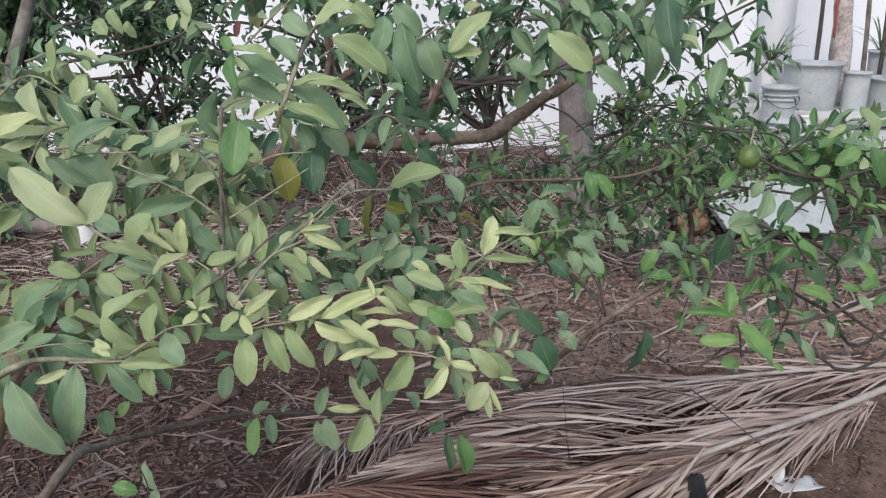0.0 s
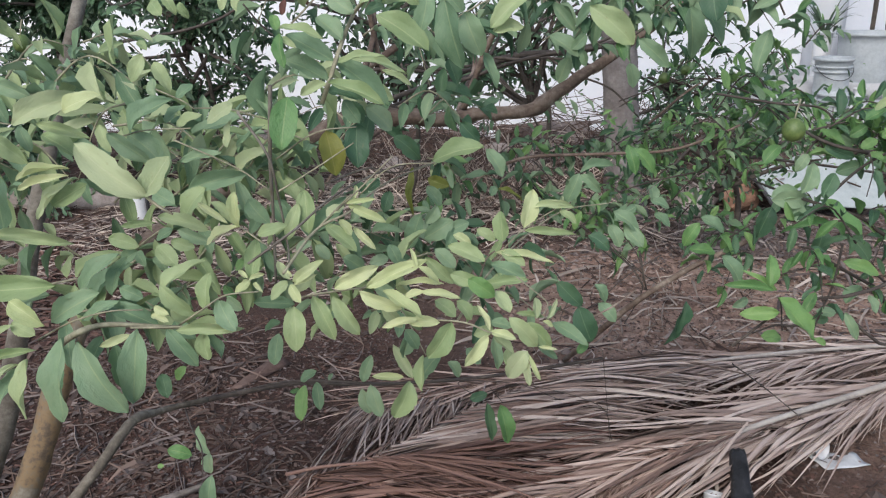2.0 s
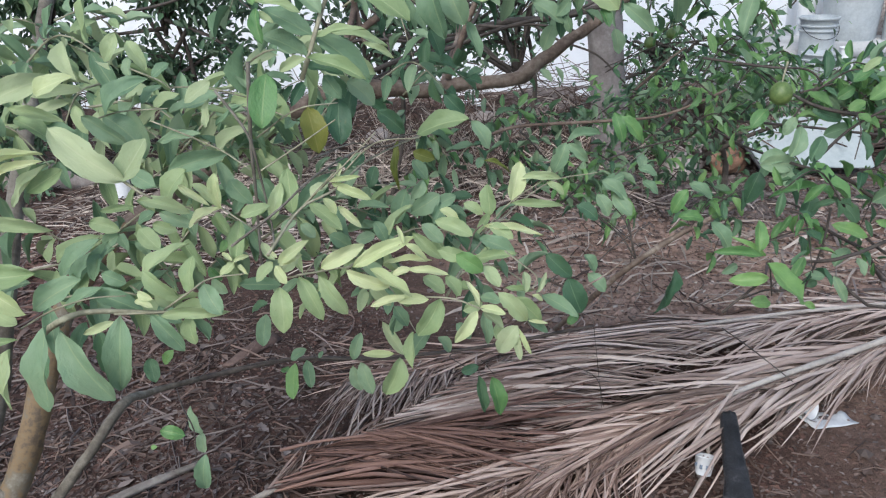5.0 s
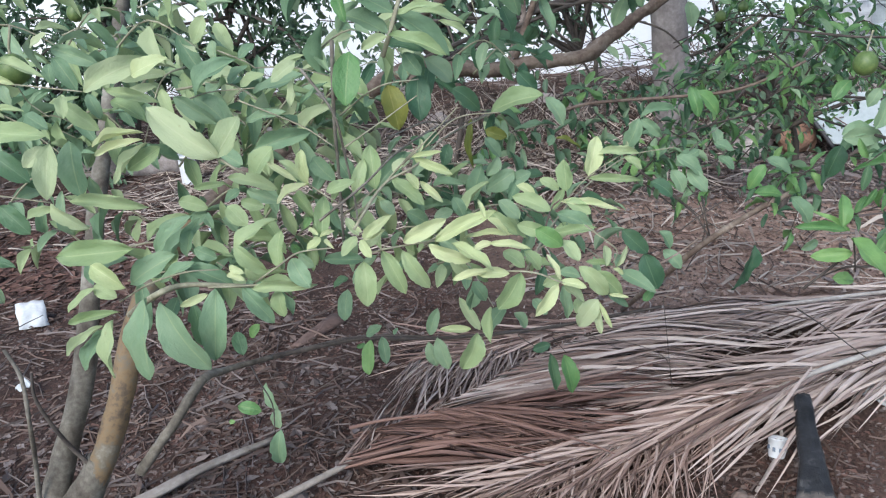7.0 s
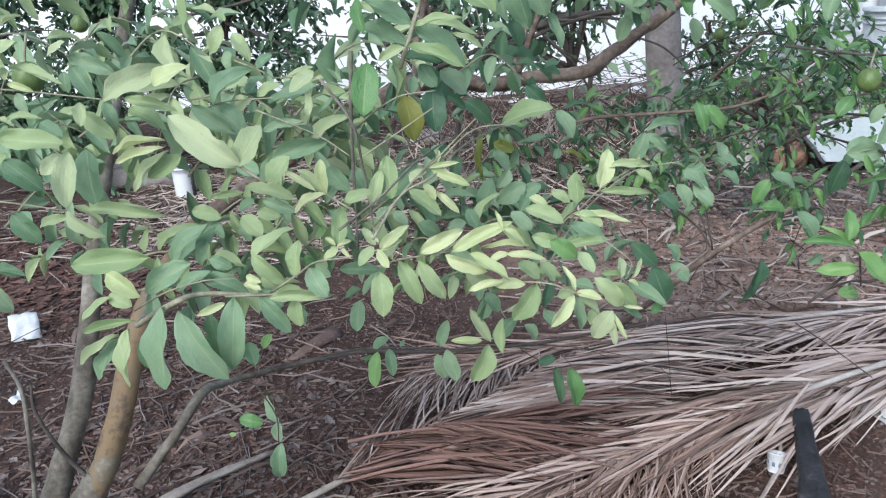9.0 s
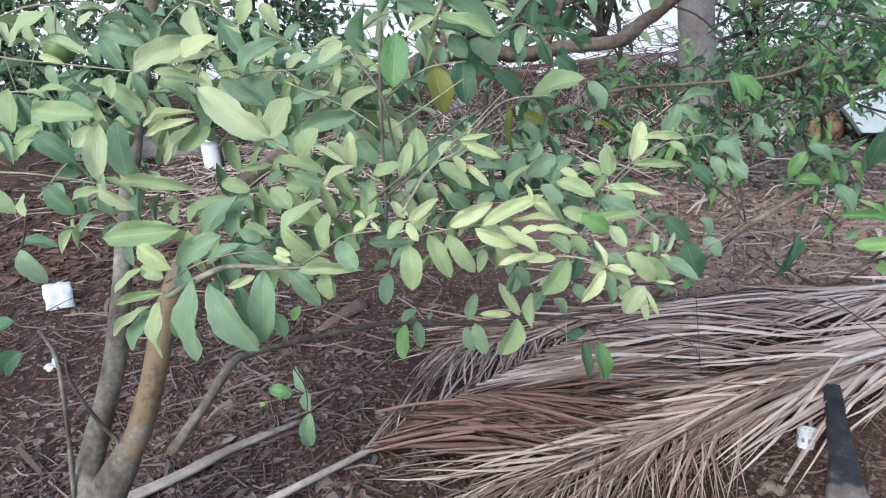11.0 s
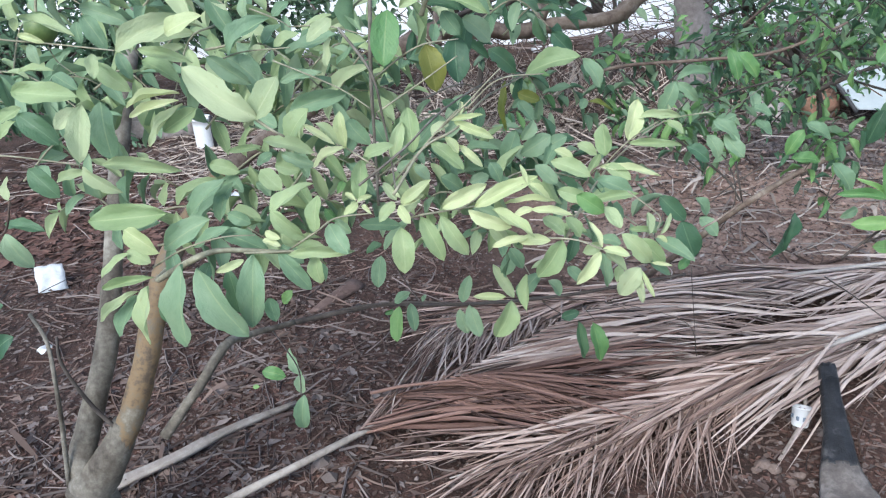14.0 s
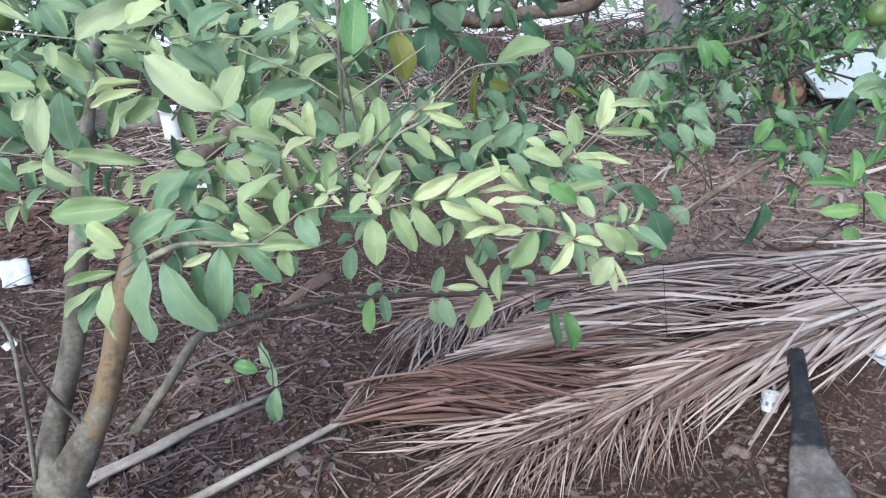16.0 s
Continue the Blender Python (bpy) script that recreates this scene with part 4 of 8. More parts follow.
CLOSE = (-3.2, 2.3, 0.4, 4.0)
scatter("leaf_chips", 9000, "grey", CLOSE, (0.005, 0.022), "pale chips of dry leaf on the soil", 21, thick)
scatter("leaf_chips", 8700, "tan", CLOSE, (0.005, 0.024), "tan chips of dry leaf on the soil", 22, thick)
scatter("leaf_chips", 7250, "red", CLOSE, (0.008, 0.03), "reddish chips of dry leaf on the soil", 23, thick)
scatter("fine_twigs", 1500, "tan", CLOSE, (0.015, 0.08), "short bits of straw on the soil", 24, thick, "stick")
scatter("curled_leaves", 900, "grey", (-3.0, 0.4, 0.9, 3.2), (0.025, 0.06), "larger curled dry leaves on the soil", 60, thick)
scatter("curled_leaves", 700, "tan", (-3.0, 0.4, 0.9, 3.2), (0.025, 0.06), "larger curled tan leaves on the soil", 61, thick)
scatter("dry_twigs", 500, "grey", (-3.0, 0.0, 0.9, 3.4), (0.05, 0.22), "bleached thin twigs under the guava tree", 62, thick, "stick")
NEAR = (-4.0, 3.4, 0.2, 5.6)
scatter("leaf_litter", 9500, "brown", NEAR, (0.007, 0.028), "brown dry leaf fragments on the soil", 1, thick)
scatter("leaf_litter", 9000, "tan", NEAR, (0.008, 0.034), "tan dry leaf fragments on the soil", 2, thick)
scatter("leaf_litter", 6000, "red", NEAR, (0.008, 0.028), "reddish dry leaf fragments on the soil", 3, thick)
scatter("leaf_litter", 8000, "grey", NEAR, (0.006, 0.026), "pale grey dry leaf fragments on the soil", 4, thick)
scatter("dry_twigs", 725, "tan", NEAR, (0.04, 0.16), "thin dry straw and twigs on the soil", 5, thick, "stick")
scatter("dry_twigs", 754, "brown", NEAR, (0.03, 0.2), "thin brown twigs on the soil", 6, thick, "stick")
scatter("clods", 130, "grey", NEAR, (0.025, 0.06), "grey clods and stones lying on the soil", 51, None, "clod")
scatter("pebbles", 3190, "grey", NEAR, (0.005, 0.02), "small stones and clods on the soil", 7, None, "clod")
scatter("soil_clods", 6090, "brown", NEAR, (0.005, 0.022), "small brown clods on the soil", 8, None, "clod")
# the open path beyond the fronds: straw, chips and lumps of orange soil
OPEN = (-0.2, 3.0, 2.6, 4.5)
scatter("leaf_chips", 1300, "pale", OPEN, (0.01, 0.04), "tan chips of dry leaf on the path", 52)
scatter("leaf_chips", 350, "brown", OPEN, (0.01, 0.045), "dark chips of dry leaf on the path", 53)
scatter("soil_clods", 1500, "earth", OPEN, (0.008, 0.04), "reddish clods on the path", 54, None, "clod")
scatter("dry_straw", 160, "pale", OPEN, (0.06, 0.35), "bleached straw strewn over the path", 55, None, "stick")
scatter("dry_straw", 100, "brown", OPEN, (0.06, 0.4), "brown twigs strewn over the path", 56, None, "stick")
scatter("loose_leaflets", 120, "pale", OPEN, (0.1, 0.4), "loose dry palm leaflets on the path", 57, None, "ribbon")
scatter("pebbles", 2600, "grey", (0.3, 2.8, 3.8, 5.4), (0.008, 0.035), "grey gravel and clods under the citrus tree", 59, None, "clod")
BACK = (-4.0, 4.0, 3.3, 8.0)
scatter("dry_straw", 1100, "pale", BACK, (0.06, 0.4), "pale dry palm straw heaped under the trees", 9, thick, "stick")
scatter("dry_straw", 1000, "grey", BACK, (0.06, 0.35), "greyish dry palm straw under the trees", 10, thick, "stick")
scatter("dry_straw", 1500, "brown", BACK, (0.06, 0.35), "brown dry palm straw under the trees", 13, thick, "stick")
scatter("leaf_litter", 6000, "brown", BACK, (0.02, 0.09), "brown leaf litter under the trees", 11, thick)
scatter("leaf_litter", 5500, "grey", BACK, (0.02, 0.07), "pale leaf litter under the trees", 12, thick)
scatter("leaf_litter", 1500, "red", BACK, (0.02, 0.08), "reddish leaf litter under the trees", 14, thick)

scatter("dry_straw", 1100, "pale", (-2.7, -0.5, 3.5, 5.6), (0.05, 0.28), "bleached dry straw before the wall", 16, None, "stick")
scatter("leaf_litter", 1500, "grey", (-2.7, -0.5, 3.5, 5.6), (0.03, 0.07), "bleached dry leaves before the wall", 17)

scatter("leaf_heap", 2200, "red", (-3.4, -1.6, 2.9, 4.4), (0.03, 0.09), "heap of curled reddish brown leaves", 15)

scatter("brush_pile", 1600, "brown", (0.6, 3.6, 5.0, 6.0), (0.15, 0.7), "heap of dead brown twigs and brush before the ledge", 31, None, "brush")
scatter("brush_pile", 700, "grey", (0.6, 3.6, 5.0, 6.0), (0.15, 0.6), "heap of bleached twigs and brush before the ledge", 32, None, "brush")
scatter("brush_pile", 220, "brown", (-3.4, 0.6, 5.2, 7.4), (0.1, 0.5), "dead twigs standing up from the litter", 33, None, "brush")

scatter("brush_pile", 400, "brown", (-0.9, 1.3, 4.4, 5.8), (0.1, 0.45), "dead brown twigs tangled under the shrubs", 34, None, "brush")
scatter("brush_pile", 500, "pale", (-0.9, 1.3, 4.4, 5.8), (0.1, 0.5), "pale straw tangled under the shrubs", 35, None, "brush")
scatter("brush_pile", 260, "brown", (-4.5, 2.6, 6.6, 7.9), (0.2, 0.9), "dry brush along the foot of the wall", 36, None, "brush")
scatter("wall_weeds", 160, "grey", (-4.5, 2.6, 6.8, 7.9), (0.2, 0.8), "bleached weeds along the foot of the wall", 37, None, "brush")

scatter("loose_leaflets", 700, "pale", (-1.6, 1.3, 4.3, 6.2), (0.15, 0.5), "loose dry palm leaflets under the shrubs", 41, None, "ribbon")
scatter("loose_leaflets", 450, "grey", (-1.6, 1.6, 4.3, 6.2), (0.12, 0.45), "bleached loose palm leaflets under the shrubs", 42, None, "ribbon")
scatter("loose_leaflets", 170, "grey", (1.2, 3.2, 2.9, 4.8), (0.12, 0.5), "bleached loose palm leaflets beside the fronds", 43, None, "ribbon")
scatter("leaf_litter", 170, "tan", (0.3, 1.5, 1.2, 2.1), (0.015, 0.055), "tan curled dry leaves beside the charred stalk", 58)
scatter("loose_leaflets", 70, "tan", (-2.4, 0.6, 1.2, 3.2), (0.08, 0.3), "loose dry palm leaflets on the soil", 44, thick, "ribbon")

# ---- trees ----
FOLIAGE = {}


def spray(tree, start, end, pairs, length, tones):
    """A leafy twig: a thin stem with leaves in opposite pairs, tips drooping."""
    a, b = Vector(start), Vector(end)
    way = (b - a).normalized()
    mid = (a + b) / 2 + Vector((0, 0, 0.03 + 0.02 * DICE.random()))
    stem(tree, "twig", [a, mid, b], 0.002, 0.0008, TWIG_PALE if tree.name.startswith("guava") else BARK_DARK)
    line = glide([a, mid, b], 12)
    bag = FOLIAGE.setdefault(tree.name, (tree, Leaves()))[1]
    for i in range(pairs):
        q = line[min(len(line) - 1, int((i + 0.7) / pairs * len(line)))]
        roll = DICE.uniform(-0.5, 0.5) + 1.57 * (i % 2)
        for sg in (-1, 1):
            u = way.cross(Vector((0, 0, 1))).normalized()
            w = u.cross(way)
            side = (u * math.cos(roll) + w * math.sin(roll)) * sg
            ln = length * DICE.uniform(0.65, 1.2)
            out = (side + way * DICE.uniform(0.2, 0.9) + Vector((0, 0, DICE.uniform(-0.9, 0.15)))).normalized()
            s = q + out * 0.006
            face = Vector((DICE.uniform(-0.6, 0.6), DICE.uniform(-0.8, 0.2), 0.8))
            bag.add(s, s + out * ln, ln * (DICE.uniform(0.30, 0.40) if tree.name.startswith('guava') else DICE.uniform(0.28, 0.42)), DICE.choice(tones), face, DICE.randrange(7))


def fruit(tree, at, r):
    t = empty_thing("green_fruit", at)
    prof = [(0.0, -1.04)] + [(math.cos(a) * (1 - 0.06 * math.sin(a)), math.sin(a) * 1.05) for a in [radians(x) for x in range(-75, 80, 15)]] + [(0.08, 1.0), (0.0, 0.96)]
    part("skin", lathe([(x * r, z * r) for x, z in prof], 20, at), GUAVA, t)
    up = Vector(at) + Vector((0, 0, r))
    part("stem", tube([up - Vector((0, 0, 0.1 * r)), up + Vector((0.002, 0.002, 0.012)), up + Vector((0.008, 0.006, 0.035))], 0.0016, 0.002, 6, 3), TWIG_PALE, t)
    return tagged(t, "round unripe green fruit hanging among leaves", "fruit", "fruit on the trees")


GUAVA_FOOT = (-1.144, 1.419, -0.030)
guava = tagged(empty_thing("guava_tree", GUAVA_FOOT), "young many-stemmed guava tree with pale green leaves", "tree")
BARK_GUAVA = plain("peeling_grey_bark", [(0.34, (0.05, 0.04, 0.032)), (0.45, (0.105, 0.092, 0.073)), (0.54, (0.17, 0.155, 0.128)), (0.64, (0.27, 0.255, 0.215))], 9, 0.85, 60, 0.5)
part("trunk", tube([(-1.137, 1.409, -0.020), (-1.123, 1.392, 0.094), (-1.130, 1.369, 0.234), (-1.093, 1.381, 0.284), (-1.048, 1.390, 0.345), (-1.012, 1.410, 0.414)], 0.068, 0.030, 16, 8, 0.12, 0.12), BARK_GUAVA, guava)
part("limb", tube([(-1.088, 1.384, 0.288), (-1.048, 1.390, 0.345), (-0.999, 1.413, 0.428), (-0.950, 1.446, 0.550), (-0.904, 1.506, 0.712), (-0.867, 1.578, 0.808), (-0.782, 1.704, 0.928)], 0.0335, 0.0225, 14, 6, 0.12, 0.12), BARK_TAN, guava, "brown limb with a tan peeling patch")
part("limb", tube([(-0.815, 1.681, 0.891), (-0.691, 1.83, 0.975), (-0.342, 1.950, 1.159), (-0.177, 1.980, 1.170), (-0.094, 2.000, 1.158), (0.021, 2.030, 1.168), (0.139, 2.060, 1.170), (0.207, 2.100, 1.204), (0.294, 2.150, 1.254), (0.360, 2.200, 1.286), (0.449, 2.280, 1.337), (0.541, 2.350, 1.382), (0.635, 2.420, 1.439), (0.743, 2.500, 1.518)], 0.0215, 0.0115, 14, 8, 0.4, 0.35), BARK_BROWN, guava, "grey-brown limb reaching across")
part("limb", tube([(-1.125, 1.366, 0.226), (-1.134, 1.380, 0.284), (-1.136, 1.398, 0.335), (-1.118, 1.425, 0.400), (-1.069, 1.498, 0.564), (-1.066, 1.612, 0.735), (-1.074, 1.757, 0.934), (-1.055, 1.961, 1.247), (-1.038, 2.141, 1.510)], 0.036, 0.016, 14, 6, 0.12, 0.14), BARK_GUAVA, guava, "slender grey limb")
part("limb", tube([(-0.953, 1.450, 0.342), (-0.863, 1.500, 0.450), (-0.825, 1.600, 0.503), (-0.806, 1.700, 0.472), (-0.713, 1.800, 0.451)], 0.0135, 0.0075, 9, 7, 0.25, 0.35), BARK, guava, "low branch reaching sideways")
part("limb", tube([(-0.713, 1.800, 0.451), (-0.606, 1.880, 0.436), (-0.489, 1.950, 0.420), (-0.368, 2.020, 0.378), (-0.204, 2.080, 0.349), (0.051, 2.150, 0.338), (0.391, 2.200, 0.376)], 0.0075, 0.0045, 8, 7, 0.3, 0.4), BARK_DARK, guava, "low dark branch reaching sideways")
stem(guava, "twig", [(-0.222, 1.191, 1.202), (-0.171, 1.309, 1.198), (-0.127, 1.363, 1.177), (-0.056, 1.535, 1.161)], 0.0016, 0.0011, BARK_GUAVA)
stem(guava, "twig", [(-0.235, 0.819, 1.207), (-0.187, 0.852, 1.237), (-0.150, 0.924, 1.259), (-0.110, 1.151, 1.237), (-0.057, 1.452, 1.181)], 0.0016, 0.0010, BARK_GUAVA)
stem(guava, "twig", [(0.335, 1.807, 0.936), (0.390, 1.786, 0.869), (0.403, 1.759, 0.790), (0.369, 1.777, 0.691)], 0.0016, 0.0011, BARK_DARK)
stem(guava, "twig", [(0.236, 1.924, 0.979), (0.315, 1.845, 0.895), (0.417, 1.769, 0.816), (0.487, 1.712, 0.794)], 0.0015, 0.0009, BARK_DARK)
stem(guava, "twig", [(0.162, 1.476, 0.954), (0.194, 1.457, 0.901), (0.177, 1.432, 0.853), (0.225, 1.425, 0.819)], 0.0014, 0.0008, BARK_DARK)
stem(guava, "twig", [(-1.190, 1.366, 0.733), (-1.134, 1.439, 0.750), (-1.114, 1.497, 0.748)], 0.0012, 0.0008, BARK_DARK)
stem(guava, "twig", [(0.322, 1.791, 0.611), (0.346, 1.836, 0.457), (0.361, 1.832, 0.321)], 0.0009, 0.0007, BARK_DARK)
stem(guava, "twig", [(-0.036, 1.688, 0.520), (0.105, 1.769, 0.521), (0.224, 1.813, 0.454)], 0.0012, 0.0008, BARK_DARK)
stem(guava, "twig", [(-0.453, 2.402, 1.222), (-0.283, 2.467, 1.236), (-0.108, 2.521, 1.217), (0.075, 2.537, 1.239)], 0.0065, 0.0045, BARK_DARK)
stem(guava, "twig", [(0.020, 2.534, 1.240), (0.148, 2.549, 1.266), (0.338, 2.611, 1.270), (0.534, 2.687, 1.314)], 0.0125, 0.0080, BARK_DARK)
stem(guava, "twig", [(-0.254, 2.177, 1.159), (-0.164, 2.294, 1.179), (-0.067, 2.416, 1.211)], 0.0055, 0.0040, BARK_DARK)
stem(guava, "twig", [(-0.049, 2.078, 1.150), (-0.028, 2.203, 1.206), (-0.004, 2.328, 1.257), (-0.008, 2.405, 1.330)], 0.0085, 0.0060, BARK_BROWN)
stem(guava, "twig", [(0.038, 2.532, 1.231), (0.101, 2.513, 1.169), (0.158, 2.548, 1.107), (0.207, 2.572, 1.018)], 0.0055, 0.0035, BARK_DARK)
stem(guava, "twig", [(-0.215, 2.566, 1.359), (-0.054, 2.659, 1.303), (0.160, 2.785, 1.336), (0.338, 2.816, 1.406)], 0.0055, 0.0035, BARK_DARK)
stem(guava, "twig", [(0.207, 2.603, 1.265), (0.303, 2.535, 1.207), (0.421, 2.523, 1.160), (0.511, 2.497, 1.072)], 0.0045, 0.0025, BARK_DARK)
stem(guava, "twig", [(-0.179, 2.537, 1.271), (-0.136, 2.508, 1.183), (-0.146, 2.476, 1.089)], 0.0035, 0.0025, BARK_DARK)
stem(guava, "twig", [(0.232, 2.718, 1.438), (0.288, 2.686, 1.338), (0.249, 2.648, 1.232), (0.294, 2.608, 1.115)], 0.0035, 0.0020, BARK_DARK)
stem(guava, "twig", [(-0.861, 1.497, 0.774), (-0.665, 1.107, 0.945), (-0.452, 0.812, 1.118), (-0.408, 0.815, 1.133), (-0.334, 0.843, 1.117), (-0.268, 0.863, 1.113)], 0.0060, 0.0015, TWIG_PALE)
stem(guava, "twig", [(-0.200, 0.833, 1.190), (-0.173, 0.896, 1.222), (-0.134, 0.921, 1.238), (-0.111, 1.109, 1.226), (-0.056, 1.535, 1.161)], 0.0019, 0.0012, TWIG_PALE)
stem(guava, "twig", [(-0.006, 0.949, 1.081), (0.029, 1.071, 1.091), (0.080, 1.196, 1.102), (0.158, 1.278, 1.130), (0.239, 1.296, 1.139)], 0.0019, 0.0009, TWIG_PALE)
stem(guava, "twig", [(-0.634, 1.972, 0.391), (-0.383, 1.394, 0.734), (-0.274, 1.321, 0.780), (-0.175, 1.315, 0.777), (-0.077, 1.285, 0.798)], 0.0025, 0.0012, BARK_DARK)
stem(guava, "twig", [(-0.274, 1.321, 0.780), (-0.316, 1.343, 0.843), (-0.317, 1.269, 0.925)], 0.0012, 0.0009, BARK_DARK)
stem(guava, "twig", [(-0.816, 1.880, 0.381), (-0.596, 1.414, 0.617), (-0.526, 1.292, 0.641), (-0.522, 1.270, 0.593)], 0.0019, 0.0012, BARK_DARK)
stem(guava, "twig", [(-1.021, 1.394, 0.393), (-1.066, 1.383, 0.482), (-1.099, 1.374, 0.596), (-1.110, 1.399, 0.655)], 0.0060, 0.0030, BARK_DARK)
stem(guava, "twig", [(-1.170, 1.355, 0.266), (-1.132, 1.351, 0.439), (-1.082, 1.313, 0.578), (-1.099, 1.352, 0.669), (-1.135, 1.373, 0.729)], 0.0060, 0.0040, BARK_GUAVA)
stem(guava, "twig", [(0.271, 2.177, 0.380), (0.323, 1.814, 0.660), (0.397, 1.719, 0.788), (0.515, 1.721, 0.868), (0.638, 1.75, 0.92), (0.751, 1.8, 0.98)], 0.0085, 0.0055, BARK_BROWN)
stem(guava, "twig", [(0.017, 1.654, 0.547), (-0.035, 1.708, 0.564), (0.138, 1.817, 0.494), (0.343, 1.911, 0.379), (0.391, 1.964, 0.236)], 0.0012, 0.0009, BARK_DARK)
stem(guava, "twig", [(0.723, 2.013, 0.459), (0.773, 1.905, 0.449), (0.841, 1.791, 0.418)], 0.0019, 0.0016, BARK_DARK)
stem(guava, "twig", [(-0.146, 2.230, 1.131), (-0.251, 2.146, 1.110), (-0.343, 1.995, 1.057), (-0.385, 1.848, 0.995)], 0.0070, 0.0030, BARK_BROWN)
stem(guava, "twig", [(-0.439, 2.051, 1.094), (-0.220, 2.391, 1.145), (-0.016, 2.778, 1.183)], 0.0080, 0.0040, BARK_DARK)
stem(guava, "twig", [(-0.053, 2.243, 1.127), (-0.021, 2.334, 1.188), (-0.001, 2.504, 1.310)], 0.0060, 0.0040, BARK_BROWN)
stem(guava, "twig", [(-0.299, 2.279, 1.151), (-0.138, 2.407, 1.197), (0.075, 2.540, 1.248), (0.344, 2.666, 1.274), (0.514, 2.796, 1.326)], 0.0080, 0.0050, BARK_DARK)
stem(guava, "twig", [(-0.061, 2.173, 1.123), (-0.013, 2.310, 1.207), (0.057, 2.454, 1.308), (0.115, 2.612, 1.453)], 0.0070, 0.0040, BARK_DARK)
stem(guava, "twig", [(-0.271, 1.860, 1.163), (-0.282, 2.003, 1.268), (-0.268, 2.150, 1.386), (-0.312, 2.304, 1.532)], 0.0100, 0.0070, BARK_BROWN)
stem(guava, "twig", [(0.093, 2.540, 1.246), (0.191, 2.620, 1.162), (0.275, 2.698, 1.071)], 0.0025, 0.0016, BARK_DARK)
stem(guava, "twig", [(0.098, 2.144, 1.020), (0.170, 2.018, 0.954), (0.264, 1.896, 0.895), (0.351, 1.875, 0.823)], 0.0025, 0.0016, BARK_DARK)
stem(guava, "twig", [(-0.180, 1.011, 1.355), (-0.166, 1.013, 1.390), (-0.149, 1.030, 1.438), (-0.137, 1.047, 1.465), (-0.120, 1.027, 1.481)], 0.0033, 0.0023, TWIG_PALE)
stem(guava, "twig", [(-0.231, 2.196, 1.155), (-0.136, 2.206, 1.191), (-0.072, 2.184, 1.225), (-0.011, 2.203, 1.240), (0.098, 2.187, 1.279), (0.206, 2.204, 1.301), (0.346, 2.218, 1.314)], 0.0066, 0.0045, BARK_DARK)
stem(guava, "twig", [(-0.029, 2.012, 1.184), (0.004, 2.032, 1.268), (0.036, 2.034, 1.345), (0.104, 2.016, 1.480), (0.120, 2.021, 1.522)], 0.0094, 0.0064, BARK_BROWN)
stem(guava, "twig", [(0.053, 2.320, 1.281), (0.134, 2.320, 1.274), (0.213, 2.285, 1.281), (0.354, 2.308, 1.252)], 0.0050, 0.0034, BARK_DARK)
stem(guava, "twig", [(0.051, 2.118, 1.251), (0.095, 2.089, 1.217), (0.144, 2.104, 1.184)], 0.0029, 0.0019, BARK_DARK)
stem(guava, "twig", [(-0.194, 2.182, 1.277), (-0.103, 2.195, 1.263), (-0.010, 2.207, 1.271)], 0.0055, 0.0037, BARK_DARK)
stem(guava, "twig", [(0.368, 2.204, 1.454), (0.203, 2.211, 1.457), (0.111, 2.183, 1.447)], 0.0046, 0.0032, BARK_DARK)
stem(guava, "twig", [(-0.276, 2.094, 1.453), (-0.261, 2.115, 1.339), (-0.243, 2.103, 1.265)], 0.0088, 0.0060, BARK_BROWN)
stem(guava, "twig", [(-0.205, 2.098, 1.333), (-0.258, 2.096, 1.298), (-0.315, 2.119, 1.259)], 0.0099, 0.0067, BARK_BROWN)
stem(guava, "twig", [(0.071, 1.703, 1.112), (0.132, 1.681, 1.133), (0.294, 1.712, 1.131), (0.425, 1.693, 1.142), (0.522, 1.697, 1.173), (0.568, 1.689, 1.197)], 0.0040, 0.0027, BARK_BROWN)
stem(guava, "twig", [(0.419, 1.898, 1.162), (0.491, 1.893, 1.230), (0.529, 1.884, 1.260)], 0.0033, 0.0023, BARK_BROWN)
stem(guava, "twig", [(0.133, 1.705, 1.118), (0.157, 1.684, 1.097), (0.191, 1.711, 1.052)], 0.0022, 0.0015, BARK_DARK)
stem(guava, "twig", [(0.228, 1.581, 1.008), (0.287, 1.611, 0.954), (0.345, 1.612, 0.902), (0.376, 1.600, 0.854)], 0.0029, 0.0019, BARK_DARK)
stem(guava, "twig", [(0.358, 1.608, 0.942), (0.366, 1.590, 0.897), (0.380, 1.610, 0.850)], 0.0026, 0.0018, BARK_DARK)
stem(guava, "twig", [(-0.859, 1.897, 1.368), (-0.802, 1.889, 1.378), (-0.706, 1.919, 1.392), (-0.603, 1.896, 1.419), (-0.541, 1.895, 1.452)], 0.0044, 0.0030, BARK_DARK)
stem(guava, "twig", [(-0.900, 1.914, 1.496), (-0.845, 1.895, 1.453), (-0.783, 1.907, 1.471)], 0.0033, 0.0023, BARK_DARK)
stem(guava, "twig", [(-0.415, 1.487, 1.464), (-0.391, 1.514, 1.423), (-0.365, 1.490, 1.408)], 0.0018, 0.0012, BARK_DARK)
leaf(guava, (0.317, 1.600, 1.373), (0.233, 1.601, 1.448), 0.0529, "mid")
leaf(guava, (0.326, 1.600, 1.384), (0.390, 1.600, 1.328), 0.0321, "green")
leaf(guava, (0.286, 1.600, 1.377), (0.299, 1.579, 1.346), 0.0368, "lime")
leaf(guava, (0.329, 1.700, 1.327), (0.339, 1.692, 1.276), 0.0395, "green")
